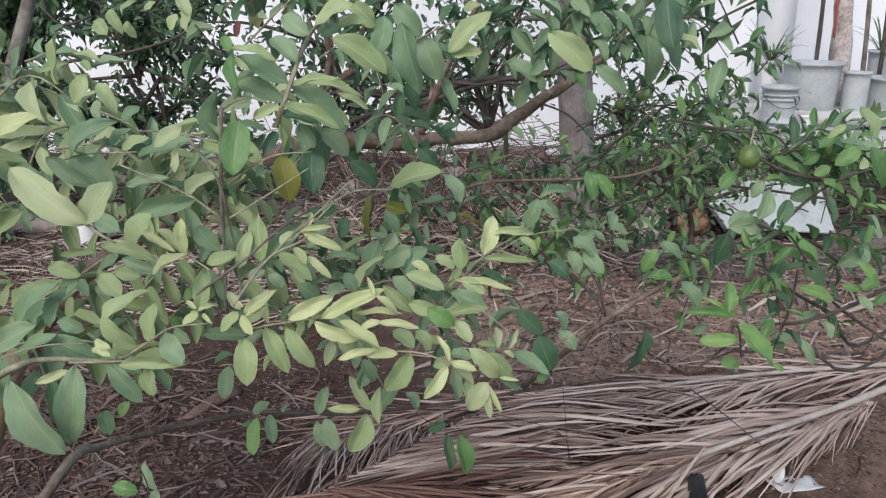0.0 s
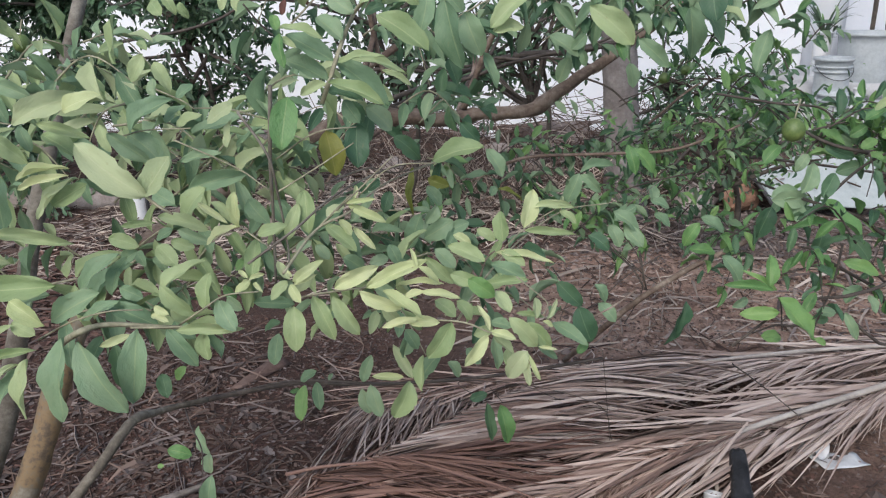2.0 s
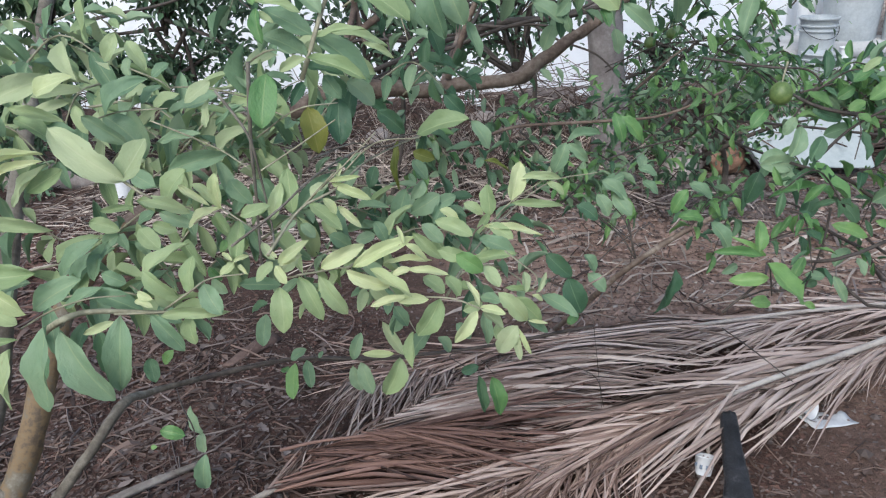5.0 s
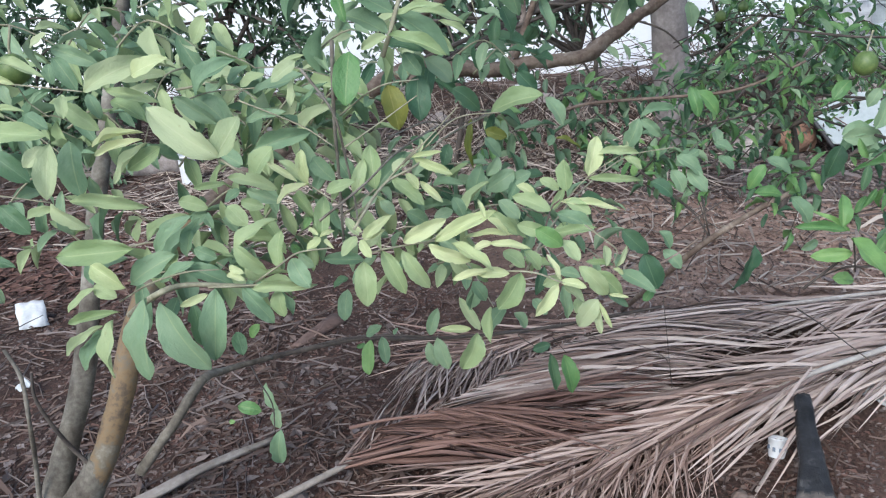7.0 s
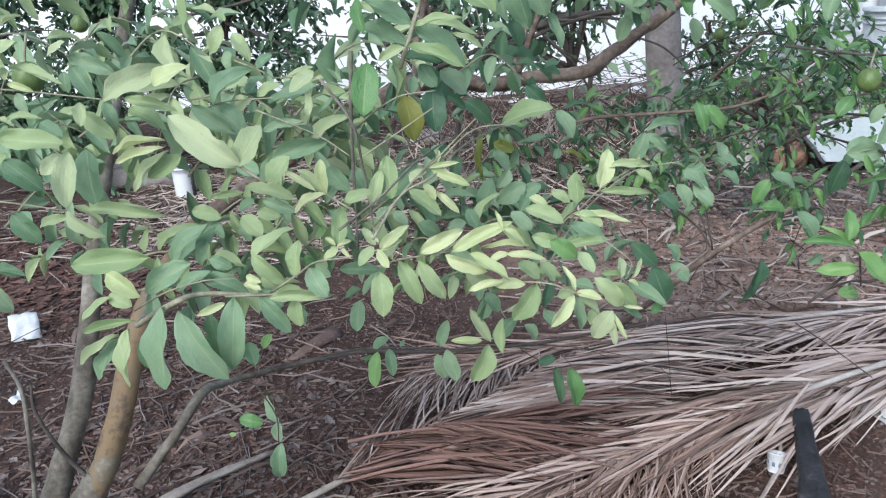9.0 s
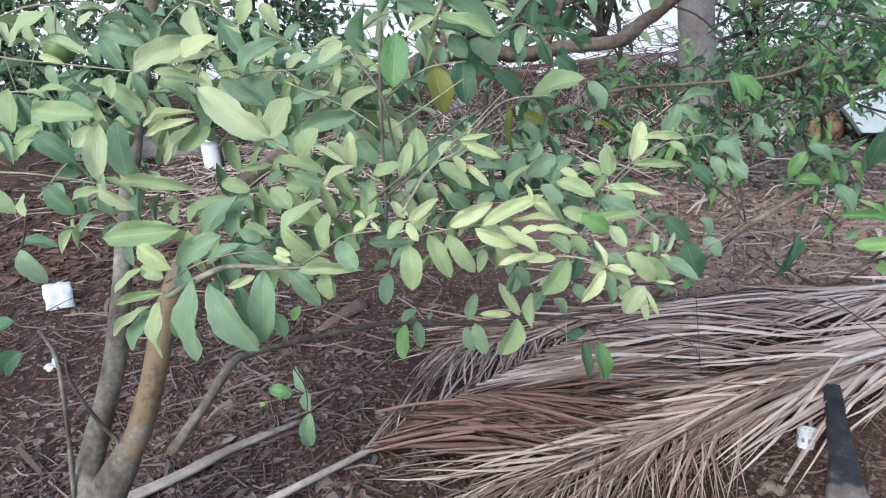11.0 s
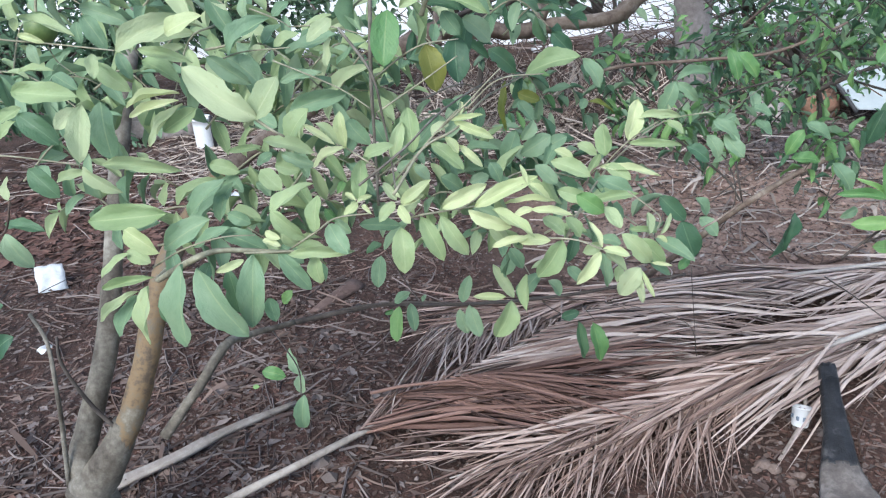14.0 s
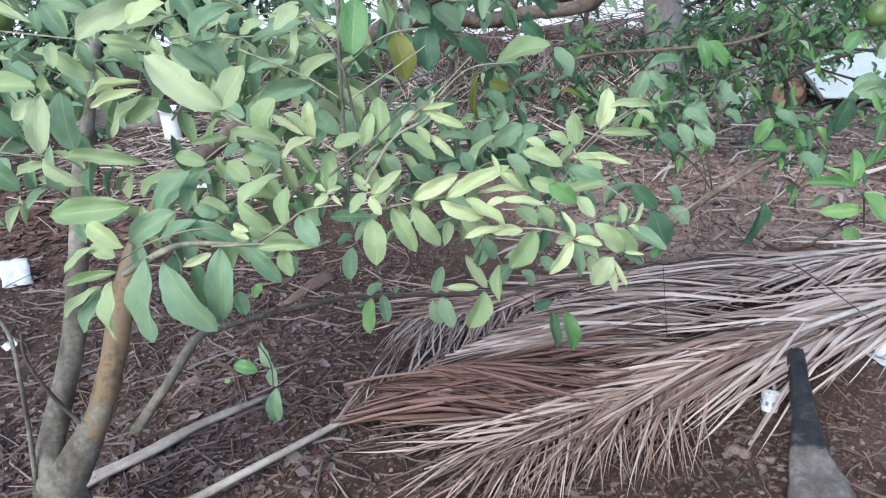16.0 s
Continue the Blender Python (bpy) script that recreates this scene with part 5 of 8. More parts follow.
leaf(guava, (0.420, 1.600, 1.443), (0.436, 1.592, 1.345), 0.0476, "green")
leaf(guava, (0.426, 1.500, 1.511), (0.441, 1.484, 1.420), 0.0523, "dark")
leaf(guava, (0.429, 1.550, 1.447), (0.468, 1.527, 1.378), 0.0395, "green")
leaf(guava, (0.450, 1.500, 1.443), (0.494, 1.485, 1.422), 0.0234, "mid")
leaf(guava, (0.161, 1.700, 1.385), (0.224, 1.686, 1.347), 0.0390, "green")
leaf(guava, (0.236, 1.700, 1.387), (0.208, 1.687, 1.357), 0.0293, "green")
leaf(guava, (0.208, 1.750, 1.334), (0.186, 1.738, 1.283), 0.0457, "green")
leaf(guava, (0.228, 1.700, 1.356), (0.237, 1.693, 1.322), 0.0245, "green")
leaf(guava, (0.335, 1.700, 1.426), (0.369, 1.687, 1.390), 0.0508, "green")
leaf(guava, (0.321, 1.700, 1.475), (0.372, 1.684, 1.438), 0.0624, "green")
leaf(guava, (0.293, 1.750, 1.485), (0.347, 1.748, 1.476), 0.0518, "green")
leaf(guava, (-0.038, 1.350, 1.471), (-0.014, 1.326, 1.361), 0.0512, "green")
leaf(guava, (-0.068, 1.380, 1.481), (-0.083, 1.355, 1.415), 0.0367, "green")
leaf(guava, (-0.007, 1.420, 1.447), (0.021, 1.406, 1.374), 0.0472, "green")
leaf(guava, (0.038, 1.450, 1.417), (0.113, 1.464, 1.487), 0.0372, "mid")
leaf(guava, (0.042, 1.460, 1.411), (0.096, 1.454, 1.421), 0.0271, "mid")
leaf(guava, (0.026, 1.450, 1.376), (0.048, 1.434, 1.312), 0.0219, "green")
leaf(guava, (-0.063, 1.300, 1.392), (-0.148, 1.312, 1.445), 0.0446, "mid")
leaf(guava, (-0.053, 1.400, 1.499), (-0.010, 1.394, 1.449), 0.0410, "green")
leaf(guava, (-0.041, 1.500, 1.360), (-0.021, 1.484, 1.315), 0.0411, "dark")
leaf(guava, (-0.166, 1.150, 1.398), (-0.084, 1.154, 1.376), 0.0180, "mid")
leaf(guava, (-0.126, 1.200, 1.374), (-0.080, 1.187, 1.355), 0.0103, "mid")
leaf(guava, (-0.102, 1.200, 1.500), (-0.068, 1.195, 1.469), 0.0266, "mid")
leaf(guava, (-0.134, 1.020, 1.465), (-0.170, 1.034, 1.491), 0.0249, "green")
leaf(guava, (-0.150, 1.020, 1.433), (-0.186, 1.038, 1.466), 0.0265, "green")
leaf(guava, (-0.163, 1.020, 1.407), (-0.224, 1.028, 1.443), 0.0282, "green")
leaf(guava, (-0.174, 1.030, 1.380), (-0.229, 1.028, 1.405), 0.0317, "green")
leaf(guava, (-0.159, 1.020, 1.405), (-0.097, 1.014, 1.414), 0.0130, "mid")
leaf(guava, (-0.164, 1.040, 1.405), (-0.094, 1.032, 1.353), 0.0310, "green")
leaf(guava, (-0.168, 1.000, 1.382), (-0.096, 0.988, 1.360), 0.0186, "mid")
leaf(guava, (-0.170, 1.000, 1.382), (-0.207, 0.998, 1.370), 0.0143, "mid")
leaf(guava, (-0.178, 1.040, 1.367), (-0.130, 1.028, 1.360), 0.0194, "dark")
leaf(guava, (-0.157, 1.080, 1.347), (-0.138, 1.073, 1.318), 0.0336, "dark")
leaf(guava, (-0.135, 1.120, 1.321), (-0.144, 1.098, 1.281), 0.0351, "dark")
leaf(guava, (-0.125, 1.020, 1.475), (-0.081, 1.018, 1.504), 0.0234, "mid")
leaf(guava, (-0.101, 1.040, 1.475), (-0.066, 1.037, 1.483), 0.0159, "mid")
leaf(guava, (-0.101, 1.060, 1.472), (-0.126, 1.054, 1.464), 0.0162, "dark")
leaf(guava, (-0.228, 1.000, 1.447), (-0.236, 1.017, 1.462), 0.0140, "lime")
leaf(guava, (-0.225, 1.000, 1.449), (-0.170, 0.995, 1.440), 0.0133, "mid")
leaf(guava, (-0.224, 1.000, 1.443), (-0.218, 0.974, 1.406), 0.0168, "lime")
leaf(guava, (-0.222, 1.000, 1.439), (-0.205, 0.991, 1.428), 0.0091, "mid")
leaf(guava, (-0.438, 2.000, 1.513), (-0.407, 1.996, 1.446), 0.0211, "dead")
leaf(guava, (-0.467, 2.000, 1.458), (-0.473, 1.984, 1.422), 0.0185, "dead")
leaf(guava, (-0.419, 2.000, 1.501), (-0.430, 1.992, 1.456), 0.0169, "dead")
leaf(guava, (-0.440, 0.860, 1.373), (-0.401, 0.858, 1.394), 0.0234, "young")
leaf(guava, (-0.401, 1.000, 1.421), (-0.421, 0.996, 1.387), 0.0212, "mid")
leaf(guava, (-0.395, 1.000, 1.425), (-0.413, 1.018, 1.436), 0.0106, "mid")
leaf(guava, (-0.388, 1.000, 1.411), (-0.367, 0.988, 1.379), 0.0184, "mid")
leaf(guava, (-0.384, 1.050, 1.495), (-0.369, 1.037, 1.469), 0.0145, "mid")
leaf(guava, (-0.370, 1.050, 1.489), (-0.356, 1.062, 1.508), 0.0109, "mid")
leaf(guava, (-0.377, 1.080, 1.480), (-0.367, 1.075, 1.460), 0.0240, "mid")
leaf(guava, (-0.416, 1.080, 1.481), (-0.396, 1.060, 1.464), 0.0278, "mid")
leaf(guava, (-0.301, 1.050, 1.489), (-0.309, 1.039, 1.471), 0.0196, "mid")
leaf(guava, (-0.287, 1.050, 1.496), (-0.289, 1.034, 1.471), 0.0217, "mid")
leaf(guava, (-0.295, 1.050, 1.509), (-0.281, 1.033, 1.491), 0.0202, "mid")
leaf(guava, (-0.436, 1.100, 1.378), (-0.433, 1.084, 1.353), 0.0173, "green")
leaf(guava, (-0.508, 1.100, 1.414), (-0.521, 1.102, 1.429), 0.0203, "green")
leaf(guava, (-0.583, 1.300, 1.457), (-0.569, 1.314, 1.474), 0.0329, "dark")
leaf(guava, (-0.550, 1.200, 1.433), (-0.559, 1.216, 1.456), 0.0221, "green")
leaf(guava, (-0.359, 1.100, 1.493), (-0.346, 1.108, 1.503), 0.0137, "mid")
leaf(guava, (0.067, 1.600, 1.485), (0.099, 1.609, 1.501), 0.0247, "mid")
leaf(guava, (0.145, 1.800, 1.500), (0.168, 1.778, 1.460), 0.0278, "dark")
leaf(guava, (0.177, 1.800, 1.436), (0.214, 1.792, 1.400), 0.0256, "green")
LIME_FOOT = (2.15, 2.9, -0.02)
lime = tagged(empty_thing("lime_tree", LIME_FOOT), "small citrus tree with glossy leaves and green fruit", "tree")
part("trunk", tube([LIME_FOOT, (2.12, 2.8, 0.35), (1.95, 2.6, 0.75)], 0.045, 0.03, 10, 5, 0.1), BARK, lime)
stem(lime, "branch", [(1.976, 2.657, 0.755), (1.044, 1.716, 0.751), (0.802, 1.496, 0.907), (0.690, 1.463, 0.974), (0.657, 1.473, 1.006), (0.616, 1.526, 1.012)], 0.0048, 0.0016, BARK_DARK)
stem(lime, "branch", [(1.976, 2.657, 0.755), (0.933, 1.579, 0.979), (0.722, 1.445, 1.070), (0.616, 1.452, 1.103), (0.627, 1.807, 1.057), (0.588, 2.128, 1.072)], 0.0048, 0.0015, BARK_DARK)
stem(lime, "branch", [(1.976, 2.657, 0.755), (0.993, 1.630, 1.121), (0.744, 1.484, 1.180), (0.659, 1.541, 1.202), (0.654, 1.868, 1.231), (0.600, 2.286, 1.219), (0.440, 2.461, 1.130)], 0.0048, 0.0015, BARK_DARK)
stem(lime, "branch", [(1.976, 2.657, 0.755), (1.374, 2.311, 1.521), (1.018, 2.204, 1.554), (0.774, 2.068, 1.489), (0.579, 2.026, 1.389)], 0.0070, 0.0020, BARK_DARK)
stem(lime, "branch", [(1.976, 2.657, 0.755), (0.987, 1.606, 0.746), (0.711, 1.431, 0.880), (0.614, 1.374, 0.878), (0.572, 1.373, 0.878), (0.546, 1.413, 0.842)], 0.0042, 0.0015, BARK_DARK)
stem(lime, "branch", [(1.976, 2.657, 0.755), (0.832, 1.456, 0.941), (0.636, 1.390, 0.922), (0.575, 1.357, 0.892)], 0.0050, 0.0015, BARK_DARK)
stem(lime, "branch", [(1.976, 2.657, 0.755), (0.729, 2.003, 1.053), (0.574, 1.966, 1.029), (0.419, 1.930, 1.004), (0.249, 1.880, 0.957)], 0.0042, 0.0015, BARK_DARK)
stem(lime, "branch", [(0.902, 1.445, 0.865), (0.824, 1.465, 0.914), (0.770, 1.439, 0.956), (0.738, 1.463, 0.964)], 0.0033, 0.0023, BARK_DARK)
stem(lime, "branch", [(0.687, 1.409, 1.026), (0.680, 1.405, 0.952), (0.669, 1.415, 0.884), (0.643, 1.381, 0.853)], 0.0024, 0.0016, BARK_DARK)
stem(lime, "branch", [(0.538, 1.284, 0.974), (0.549, 1.285, 0.909)], 0.0018, 0.0012, BARK_DARK)
stem(lime, "branch", [(0.474, 1.307, 0.867), (0.521, 1.296, 0.921), (0.535, 1.283, 0.944)], 0.0026, 0.0018, BARK_DARK)
stem(lime, "branch", [(0.786, 1.488, 0.906), (0.827, 1.504, 0.875), (0.855, 1.487, 0.847)], 0.0012, 0.0008, BARK_DARK)
stem(lime, "branch", [(0.895, 1.483, 0.865), (0.888, 1.494, 0.822), (0.864, 1.499, 0.805)], 0.0012, 0.0008, BARK_DARK)
stem(lime, "branch", [(0.486, 1.601, 1.276), (0.604, 1.581, 1.258), (0.697, 1.611, 1.244), (0.730, 1.593, 1.210), (0.787, 1.611, 1.174)], 0.0026, 0.0018, BARK_DARK)
stem(lime, "branch", [(0.656, 1.430, 1.111), (0.724, 1.468, 1.155), (0.775, 1.454, 1.194), (0.843, 1.469, 1.208)], 0.0031, 0.0021, BARK_DARK)
stem(lime, "branch", [(0.712, 1.419, 1.196), (0.721, 1.413, 1.164), (0.703, 1.384, 1.124)], 0.0013, 0.0009, BARK_DARK)
fruit(lime, (0.600, 1.484, 1.225), 0.0210)
fruit(guava, (-1.106, 1.918, 1.369), 0.0210)
fruit(guava, (-0.675, 1.001, 1.368), 0.0203)
fruit(lime, (0.618, 2.396, 1.230), 0.0151)
fruit(lime, (0.557, 2.393, 1.207), 0.0168)
fruit(lime, (0.643, 2.045, 1.485), 0.0167)
fruit(lime, (0.727, 2.318, 0.968), 0.0134)
stem(guava, "twig", [(-0.676, 0.852, 1.388), (-0.619, 0.848, 1.378), (-0.574, 0.857, 1.370), (-0.496, 0.850, 1.360)], 0.0013, 0.0008, TWIG_PALE)
stem(guava, "twig", [(-0.705, 0.827, 1.256), (-0.643, 0.837, 1.248), (-0.573, 0.853, 1.229)], 0.0013, 0.0008, TWIG_PALE)
stem(guava, "twig", [(-0.693, 0.869, 1.182), (-0.712, 0.868, 1.141), (-0.738, 0.852, 1.132), (-0.777, 0.861, 1.122)], 0.0015, 0.0010, BARK_BROWN)
stem(guava, "twig", [(-0.653, 0.863, 1.387), (-0.651, 0.860, 1.366), (-0.648, 0.858, 1.343)], 0.0009, 0.0006, TWIG_PALE)
stem(guava, "twig", [(-0.599, 0.891, 1.361), (-0.606, 0.913, 1.339), (-0.583, 0.910, 1.321)], 0.0009, 0.0006, TWIG_PALE)
stem(guava, "twig", [(-0.509, 0.839, 1.101), (-0.466, 0.839, 1.124), (-0.407, 0.821, 1.147), (-0.366, 0.824, 1.148)], 0.0013, 0.0008, TWIG_PALE)
stem(guava, "twig", [(-0.379, 0.814, 1.130), (-0.346, 0.817, 1.129), (-0.312, 0.821, 1.129)], 0.0014, 0.0009, TWIG_PALE)
stem(guava, "twig", [(-0.333, 0.841, 1.121), (-0.291, 0.818, 1.153), (-0.270, 0.833, 1.163), (-0.231, 0.835, 1.167)], 0.0014, 0.0009, TWIG_PALE)
stem(guava, "twig", [(-0.261, 0.880, 1.232), (-0.237, 0.870, 1.219), (-0.225, 0.879, 1.205)], 0.0011, 0.0008, TWIG_PALE)
stem(guava, "twig", [(-0.184, 0.888, 1.141), (-0.139, 0.913, 1.138), (-0.104, 0.911, 1.145), (-0.058, 0.901, 1.172)], 0.0014, 0.0009, TWIG_PALE)
stem(guava, "twig", [(-0.179, 0.894, 1.139), (-0.201, 0.912, 1.128), (-0.213, 0.902, 1.137)], 0.0014, 0.0009, TWIG_PALE)
stem(guava, "twig", [(-0.071, 0.921, 1.091), (-0.028, 0.920, 1.093), (0.006, 0.910, 1.094), (0.037, 0.907, 1.082), (0.068, 0.913, 1.073)], 0.0014, 0.0009, TWIG_PALE)
stem(guava, "twig", [(-0.129, 0.948, 1.249), (-0.085, 0.940, 1.288), (-0.032, 0.944, 1.292)], 0.0010, 0.0007, TWIG_PALE)
stem(guava, "twig", [(-0.173, 0.949, 1.216), (-0.133, 0.926, 1.255), (-0.081, 0.926, 1.305)], 0.0011, 0.0008, TWIG_PALE)
stem(guava, "twig", [(-0.223, 0.934, 1.163), (-0.177, 0.923, 1.215), (-0.134, 0.931, 1.257)], 0.0014, 0.0009, TWIG_PALE)
stem(guava, "twig", [(0.045, 1.129, 1.102), (0.087, 1.125, 1.149), (0.142, 1.145, 1.178)], 0.0011, 0.0008, TWIG_PALE)
stem(guava, "twig", [(0.022, 1.071, 1.093), (0.031, 1.077, 1.119), (0.043, 1.071, 1.133)], 0.0016, 0.0010, BARK_BROWN)
stem(guava, "twig", [(-0.328, 0.794, 1.292), (-0.310, 0.783, 1.284), (-0.298, 0.786, 1.275)], 0.0018, 0.0012, TWIG_PALE)
stem(guava, "twig", [(-0.264, 0.927, 1.359), (-0.229, 0.915, 1.309), (-0.222, 0.922, 1.252), (-0.219, 0.932, 1.190), (-0.213, 0.908, 1.169)], 0.0018, 0.0012, BARK_GUAVA)
stem(guava, "twig", [(-0.230, 0.957, 1.386), (-0.240, 0.962, 1.292), (-0.247, 0.978, 1.222), (-0.251, 0.973, 1.121)], 0.0028, 0.0018, BARK_GUAVA)
stem(guava, "twig", [(-0.236, 0.962, 1.250), (-0.184, 0.965, 1.281), (-0.133, 0.960, 1.314)], 0.0013, 0.0008, TWIG_PALE)
stem(guava, "twig", [(-0.237, 0.979, 1.290), (-0.181, 0.966, 1.326), (-0.133, 0.986, 1.329)], 0.0013, 0.0008, TWIG_PALE)
stem(guava, "twig", [(-0.356, 0.952, 1.321), (-0.282, 0.954, 1.285), (-0.241, 0.947, 1.258)], 0.0011, 0.0008, TWIG_PALE)
stem(guava, "twig", [(-0.348, 1.014, 1.350), (-0.295, 0.986, 1.353), (-0.248, 0.994, 1.338)], 0.0011, 0.0008, TWIG_PALE)
stem(guava, "twig", [(-0.397, 1.014, 1.375), (-0.360, 1.008, 1.360), (-0.343, 0.997, 1.352)], 0.0011, 0.0008, TWIG_PALE)
stem(guava, "twig", [(0.070, 0.963, 1.136), (0.095, 0.954, 1.118), (0.111, 0.960, 1.100), (0.105, 0.944, 1.091)], 0.0011, 0.0008, TWIG_PALE)
stem(guava, "twig", [(0.037, 1.391, 0.730), (0.064, 1.398, 0.690)], 0.0009, 0.0006, BARK_DARK)
stem(guava, "twig", [(-0.415, 1.489, 0.601), (-0.524, 1.496, 0.535), (-0.612, 1.514, 0.570)], 0.0009, 0.0006, BARK_DARK)
stem(guava, "twig", [(0.147, 1.245, 0.970), (0.196, 1.235, 0.953), (0.240, 1.236, 0.972), (0.282, 1.240, 1.004)], 0.0023, 0.0015, BARK_BROWN)
stem(guava, "twig", [(0.288, 1.509, 1.046), (0.313, 1.496, 1.082), (0.368, 1.494, 1.127)], 0.0013, 0.0008, BARK_GUAVA)
stem(guava, "twig", [(-0.416, 0.938, 1.328), (-0.395, 0.964, 1.331), (-0.331, 0.948, 1.336)], 0.0011, 0.0008, TWIG_PALE)
stem(guava, "twig", [(0.354, 1.391, 1.011), (0.289, 1.387, 0.967), (0.239, 1.387, 0.913)], 0.0014, 0.0009, BARK_DARK)
leaf(guava, (-0.671, 0.860, 1.293), (-0.665, 0.875, 1.342), 0.0355, "mid")
leaf(guava, (-0.624, 0.840, 1.323), (-0.545, 0.841, 1.312), 0.0272, "mid")
leaf(guava, (-0.532, 0.820, 1.309), (-0.534, 0.794, 1.251), 0.0264, "pale")
leaf(guava, (-0.551, 0.840, 1.300), (-0.573, 0.823, 1.282), 0.0245, "pale")
leaf(guava, (-0.558, 0.900, 1.293), (-0.554, 0.883, 1.225), 0.0405, "green")
leaf(guava, (-0.701, 0.840, 1.290), (-0.661, 0.831, 1.280), 0.0322, "mid")
leaf(guava, (-0.638, 0.850, 1.286), (-0.666, 0.847, 1.262), 0.0154, "mid")
leaf(guava, (-0.640, 0.870, 1.297), (-0.672, 0.856, 1.282), 0.0178, "mid")
leaf(guava, (-0.707, 0.950, 1.269), (-0.657, 0.942, 1.229), 0.0313, "dark")
leaf(guava, (-0.586, 0.860, 1.426), (-0.640, 0.856, 1.400), 0.0276, "mid")
leaf(guava, (-0.644, 0.860, 1.393), (-0.621, 0.864, 1.399), 0.0101, "mid")
leaf(guava, (-0.680, 0.900, 1.400), (-0.689, 0.893, 1.381), 0.0211, "mid")
leaf(guava, (-0.603, 0.850, 1.382), (-0.573, 0.845, 1.374), 0.0087, "young")
leaf(guava, (-0.612, 0.860, 1.385), (-0.619, 0.871, 1.401), 0.0101, "young")
leaf(guava, (-0.611, 0.870, 1.398), (-0.547, 0.864, 1.377), 0.0142, "mid")
leaf(guava, (-0.611, 0.950, 1.400), (-0.581, 0.951, 1.413), 0.0146, "pale")
leaf(guava, (-0.595, 0.970, 1.395), (-0.536, 0.964, 1.373), 0.0216, "green")
leaf(guava, (-0.589, 0.960, 1.385), (-0.560, 0.944, 1.346), 0.0229, "green")
leaf(guava, (-0.611, 0.980, 1.376), (-0.607, 0.969, 1.351), 0.0174, "green")
leaf(guava, (-0.662, 0.950, 1.356), (-0.652, 0.941, 1.331), 0.0157, "green")
leaf(guava, (-0.635, 0.950, 1.328), (-0.614, 0.960, 1.344), 0.0076, "green")
leaf(guava, (-0.629, 0.870, 1.337), (-0.586, 0.865, 1.342), 0.0105, "mid")
leaf(guava, (-0.642, 0.950, 1.318), (-0.605, 0.938, 1.297), 0.0197, "green")
leaf(guava, (-0.501, 0.860, 1.358), (-0.421, 0.863, 1.393), 0.0288, "pale")
leaf(guava, (-0.554, 0.900, 1.349), (-0.545, 0.877, 1.325), 0.0155, "mid")
leaf(guava, (-0.567, 0.920, 1.332), (-0.523, 0.907, 1.303), 0.0232, "mid")
leaf(guava, (-0.550, 0.950, 1.340), (-0.536, 0.943, 1.309), 0.0163, "green")
leaf(guava, (-0.496, 0.900, 1.351), (-0.430, 0.891, 1.336), 0.0140, "mid")
leaf(guava, (-0.504, 0.920, 1.334), (-0.456, 0.906, 1.314), 0.0230, "mid")
leaf(guava, (-0.398, 0.780, 1.326), (-0.465, 0.784, 1.318), 0.0067, "young")
leaf(guava, (-0.400, 0.780, 1.319), (-0.460, 0.776, 1.306), 0.0092, "young")
leaf(guava, (-0.402, 0.790, 1.313), (-0.449, 0.787, 1.270), 0.0131, "pale")
leaf(guava, (-0.393, 0.800, 1.305), (-0.431, 0.790, 1.284), 0.0190, "mid")
leaf(guava, (-0.540, 0.840, 1.234), (-0.453, 0.846, 1.224), 0.0175, "mid")
leaf(guava, (-0.565, 0.840, 1.232), (-0.529, 0.833, 1.198), 0.0176, "pale")
leaf(guava, (-0.687, 0.860, 1.185), (-0.698, 0.883, 1.209), 0.0164, "pale")
leaf(guava, (-0.738, 0.860, 1.226), (-0.699, 0.856, 1.195), 0.0295, "mid")
leaf(guava, (-0.738, 0.980, 1.185), (-0.698, 0.970, 1.145), 0.0300, "dark")
leaf(guava, (-0.645, 0.900, 1.192), (-0.604, 0.900, 1.208), 0.0138, "mid")
leaf(guava, (-0.776, 0.950, 1.115), (-0.715, 0.943, 1.108), 0.0193, "dark")
leaf(guava, (-0.781, 0.950, 1.101), (-0.756, 0.944, 1.048), 0.0304, "green")
leaf(guava, (-0.473, 0.840, 1.171), (-0.587, 0.845, 1.162), 0.0327, "mid")
leaf(guava, (-0.510, 0.880, 1.143), (-0.576, 0.882, 1.124), 0.0241, "green")
leaf(guava, (-0.522, 0.820, 1.160), (-0.484, 0.809, 1.134), 0.0240, "young")
leaf(guava, (-0.531, 0.830, 1.128), (-0.502, 0.826, 1.113), 0.0196, "mid")
leaf(guava, (-0.525, 0.820, 1.130), (-0.558, 0.814, 1.099), 0.0122, "mid")
leaf(guava, (-0.488, 0.800, 1.107), (-0.563, 0.799, 1.093), 0.0120, "mid")
leaf(guava, (-0.506, 0.790, 1.094), (-0.557, 0.786, 1.055), 0.0120, "pale")
leaf(guava, (-0.511, 0.800, 1.084), (-0.539, 0.786, 1.035), 0.0208, "green")
leaf(guava, (-0.473, 0.760, 1.117), (-0.486, 0.744, 1.049), 0.0296, "mid")
leaf(guava, (-0.428, 0.760, 1.144), (-0.440, 0.743, 1.047), 0.0383, "green")
leaf(guava, (-0.406, 0.750, 1.144), (-0.362, 0.734, 1.062), 0.0351, "green")
leaf(guava, (-0.349, 0.770, 1.150), (-0.362, 0.757, 1.063), 0.0315, "green")
leaf(guava, (-0.410, 0.830, 1.101), (-0.404, 0.821, 1.041), 0.0230, "dark")
leaf(guava, (-0.374, 0.800, 1.128), (-0.405, 0.787, 1.119), 0.0103, "young")
